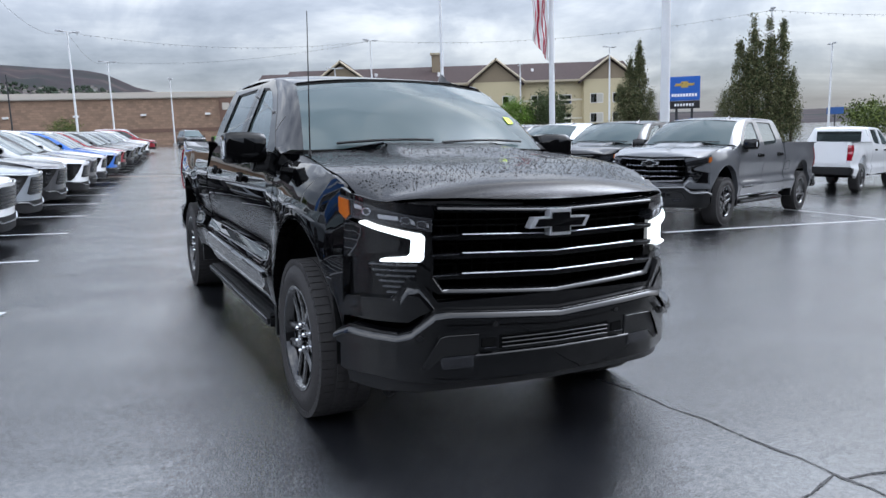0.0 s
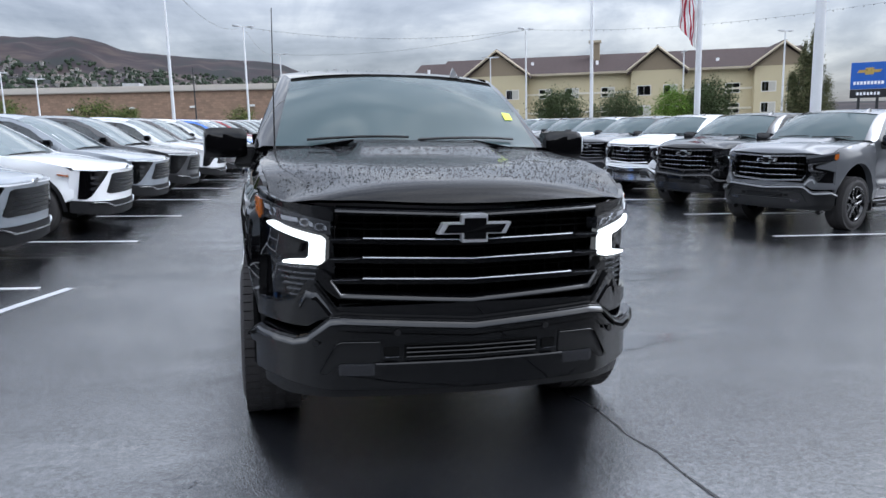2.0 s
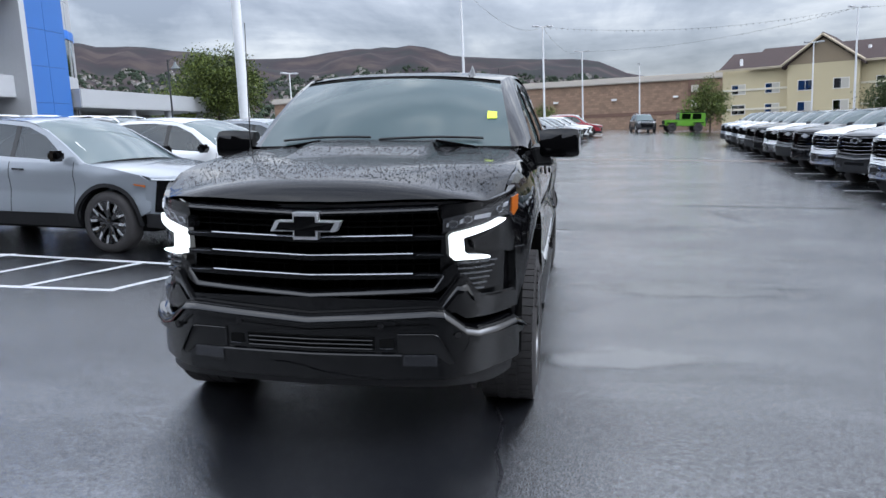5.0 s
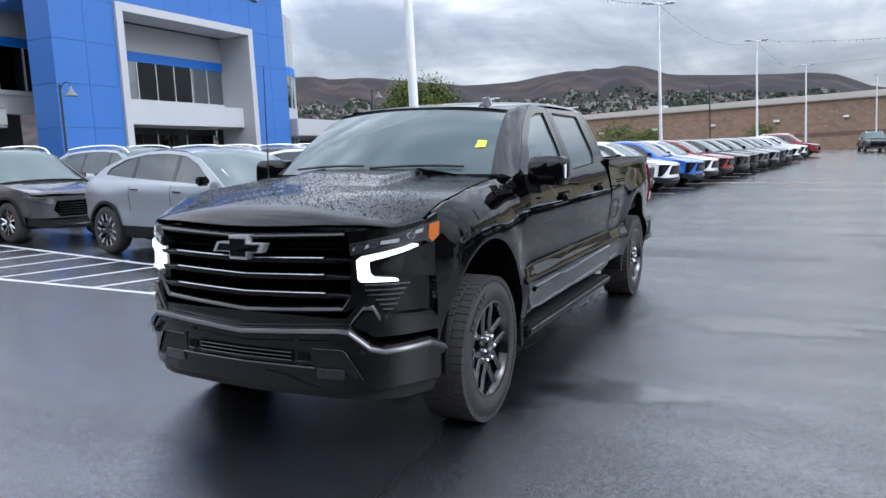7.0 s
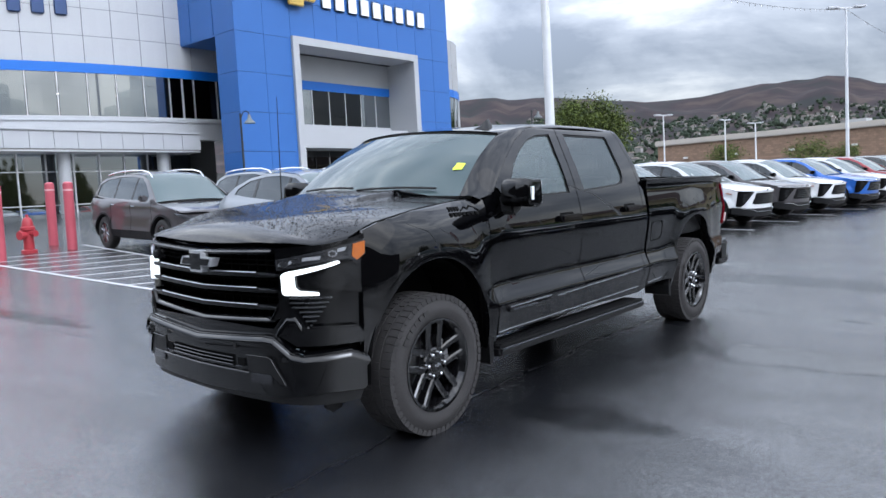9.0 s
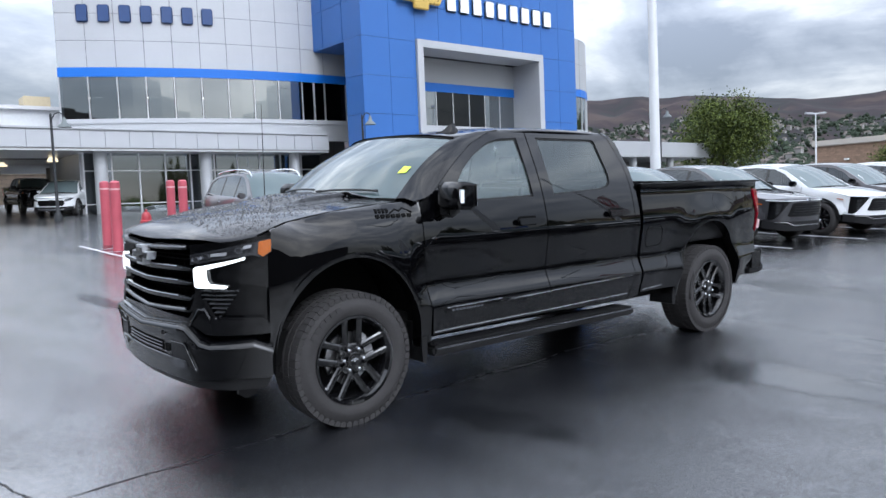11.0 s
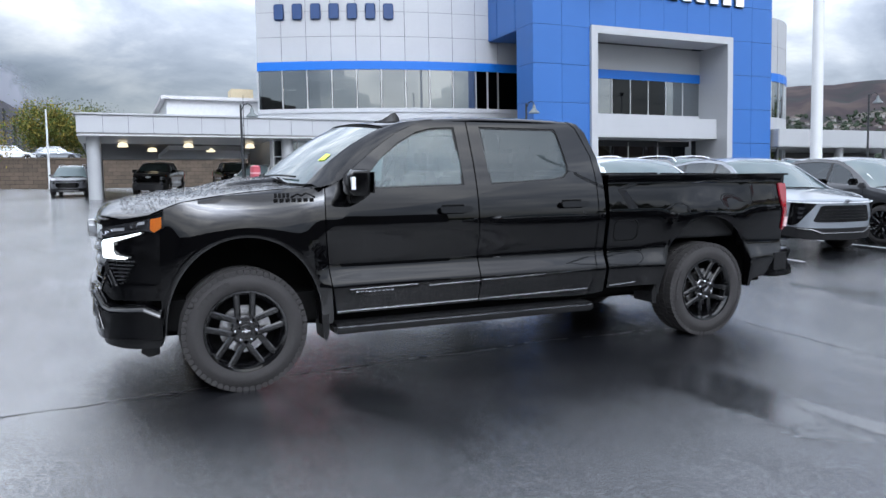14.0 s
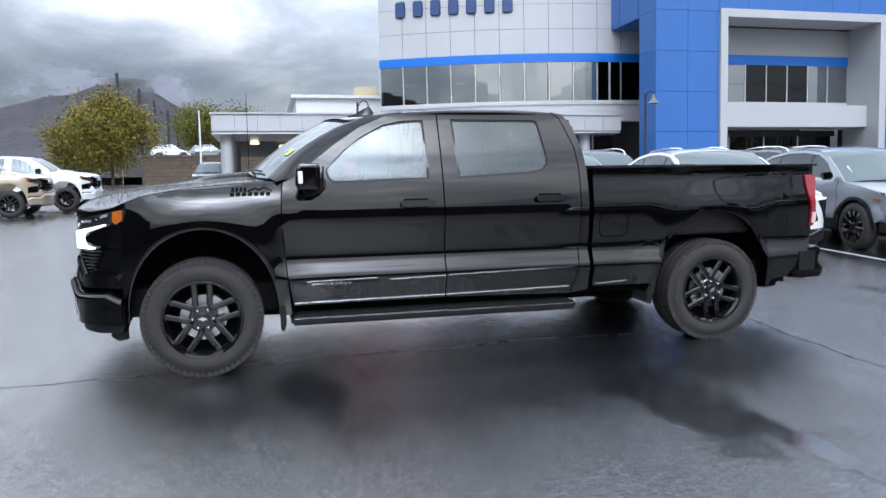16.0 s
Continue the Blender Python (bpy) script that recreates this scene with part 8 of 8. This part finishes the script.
for i, (x, y, h, w, k) in enumerate(((-24.5, 118, 4.4, 6.0, "green"), (-3.5, 124, 3.8, 4.5, "green"), (-22, 130, 4.0, 4.0, "green"), (-36, 116, 4.2, 5, "green"))):
    tree(x, y, h, w, k, 40 + i, trunk=.1, leaves=2600, leaf=.26, label="low shrubby tree in front of the store", second="dark")
for i, (x, y) in enumerate(((100, 66), (108, 60), (116, 58), (124, 54), (112, 76), (132, 60))):
    tree(x, y, 4.6 + (i % 3), 6.5, "green", 60 + i, trunk=.12, leaves=2200, leaf=.3, label="distant green roadside tree", second="dark")
tree(-52, 92, 6, 7, "green", 70, trunk=.15, leaves=3000, leaf=.24, label="distant green tree beyond the wing")

# ---- far netting and fence ----
net = empty("sports_net", "row of tall dark poles with netting above the wall", "net fence")
NP = []
for az, d in ((-99.76, 112), (-98.36, 127), (-97.4, 142), (-96.53, 158), (-95.91, 170), (-95.0, 186)):
    NP.append((6.2 + d * math.sin(radians(az)), 1.4 + d * math.cos(radians(az))))
for x, y in NP:
    bm = bmesh.new()
    rod(bm, (x, y, 4), (x, y, 18.2), .28, .22, seg=10)
    part("pole", bm, DARK_METAL, net)
for (a, b), (c, d) in zip(NP, NP[1:]):
    bm = bmesh.new()
    n = 22
    for i in range(n + 1):
        f = i / n
        rod(bm, (a + (c - a) * f, b + (d - b) * f, 5.6), (a + (c - a) * f, b + (d - b) * f, 17.6), .018, seg=3)
    for i in range(14):
        z = 5.8 + i * .9
        rod(bm, (a, b, z), (c, d, z), .018, seg=3)
    tagged(part("netting", bm, DARK_METAL, net), kind="stuff")
fence = empty("wire_fence", "grey chain link fence on posts along the yard", "fence")
for i in range(26):
    bm = bmesh.new()
    y = -62 + i * 2.0
    rod(bm, (-72, y, fall(-72, y)), (-72, y, fall(-72, y) + 2.3), .04, seg=6)
    part("post", bm, POLE_GREY, fence)
bm = bmesh.new()
for k in range(9):
    rod(bm, (-72, -62, fall(-72, 0) + .25 * k + .2), (-72, -12, fall(-72, 0) + .25 * k + .2), .012, seg=3)
part("wire", bm, POLE_GREY, fence)

# ---- more vehicles ----
def add(src, x, y, turn, col, label, z=None, skip=FAR_SMALL):
    m = park(x, y, turn)
    if z is not None:
        m = Matrix.Translation((x, y, z)) @ pose(0, 0, 0, 0, 0, turn)
    c = copy_vehicle(src, m, skip)
    coat(c, col)
    for o in c.children_recursive:
        if o.name.split(".")[0] == "daytime_light":
            o.material_slots[0].link = "OBJECT"
            o.material_slots[0].material = LAMP_CHROME
    return tagged(c, label, "pickup truck" if src is truck else "car", "vehicles parked about the lot")


add(truck, 22.6, 14.0, 111.5, "white", "bright white pickup seen from its tailgate end")
add(truck, -19.15, -5.0, 180, "sand", "sand beige pickup with silver wheels parked")
add(truck, -22.3, -4.2, 180, "white", "bright white pickup with chrome front parked")
add(fam, -34.2, 6.7, 60, "white", "white car parked beneath the entrance canopy")
add(truck, -38.5, 2.2, 75, "charcoal", "dark red black pickup parked beneath the canopy")
add(fam, -40.0, -1.9, 85, "stone", "grey car parked at the end of the canopy")
add(truck, -39.0, 7.4, 90, "black", "black pickup parked beneath the canopy")
add(fam, -92.5, -7.2, 178, "white", "white car parked up on the retaining wall", z=5.86)
add(fam, -93.0, -2.6, 176, "silver", "silver car parked up on the retaining wall", z=5.86)
add(fam, 8.2, 70.5, 6, "charcoal", "dark car parked at the far end of the aisle")
add(fam, 3.6, 60, 83, "red", "dark red car parked at the far end of the aisle")
add(ev, 2.7, 55.8, 83, "white", "white crossover parked at the far end of the row")

# lime green off-roader at the end of the aisle
jeep = empty("off_roader", "lime green boxy off-roader with black top trim", "off-roader", m=park(9.7, 72.0, -84))
for nm, lims, mt in (("body", (-.80, .80, .35, 3.9, .55, 1.12), PAINTS["green"]), ("hood", (-.62, .62, .12, 1.35, .62, 1.16), PAINTS["green"]), ("cab", (-.74, .74, 1.45, 3.9, 1.12, 1.82), PAINTS["green"]), ("grille", (-.5, .5, .06, .13, .72, 1.1), CLAD), ("bumper", (-.82, .82, -.12, .1, .5, .68), CLAD)):
    part(nm, boxed(lims), mt, jeep, bevel=.06)
for s in (1, -1):
    for y in (2.05, 3.05):
        part("side_window", boxed((min(s * .735, s * .75), max(s * .735, s * .75), y - .38, y + .42, 1.22, 1.72)), CAR_GLASS, jeep)
    for y in (.75, 3.2):
        part("fender_flare", boxed((min(s * .78, s * .95), max(s * .78, s * .95), y - .5, y + .5, .82, .90)), CLAD, jeep, bevel=.03)
        bm = bmesh.new()
        lathe(bm, [(.12, -.13), (.40, -.13), (.42, -.08), (.42, .08), (.40, .13), (.2, .13), (.12, .06)], 24, Matrix.Translation((s * .82, y, .42)) @ Euler((0, radians(90), 0)).to_matrix().to_4x4())
        part("wheel", bm, RUBBER, jeep, smooth=True, angle=40)
part("windscreen", boxed((-.68, .68, 1.42, 1.452, 1.2, 1.75)), CAR_SCREEN, jeep)
part("roof_top", boxed((-.75, .75, 1.55, 3.92, 1.80, 1.86)), CLAD, jeep, bevel=.02)
bm = bmesh.new()
lathe(bm, [(.1, -.1), (.36, -.1), (.39, -.06), (.39, .06), (.36, .1), (.1, .08)], 22, Matrix.Translation((0, 4.02, 1.05)) @ Euler((radians(90), 0, 0)).to_matrix().to_4x4())
part("spare_wheel", bm, RUBBER, jeep, smooth=True, angle=40)

# plain walls added out of view behind the camera, darkening what the truck mirrors
BLOCKER = mat("dark_blocker_wall", (0.045, 0.042, 0.040), 0.9, var=0.3, scale=0.4, bump=0.3, bscale=8)
tagged(part("wall_east", boxed((48, 49, -75, 24, -4, 7.6)), BLOCKER), "added dark wall out of view that darkens reflections", "wall", kind="structure")
tagged(part("wall_south", boxed((-45, 48, -31, -30, -4, 14.0)), BLOCKER), "added dark wall out of view that darkens reflections", "wall", kind="structure")
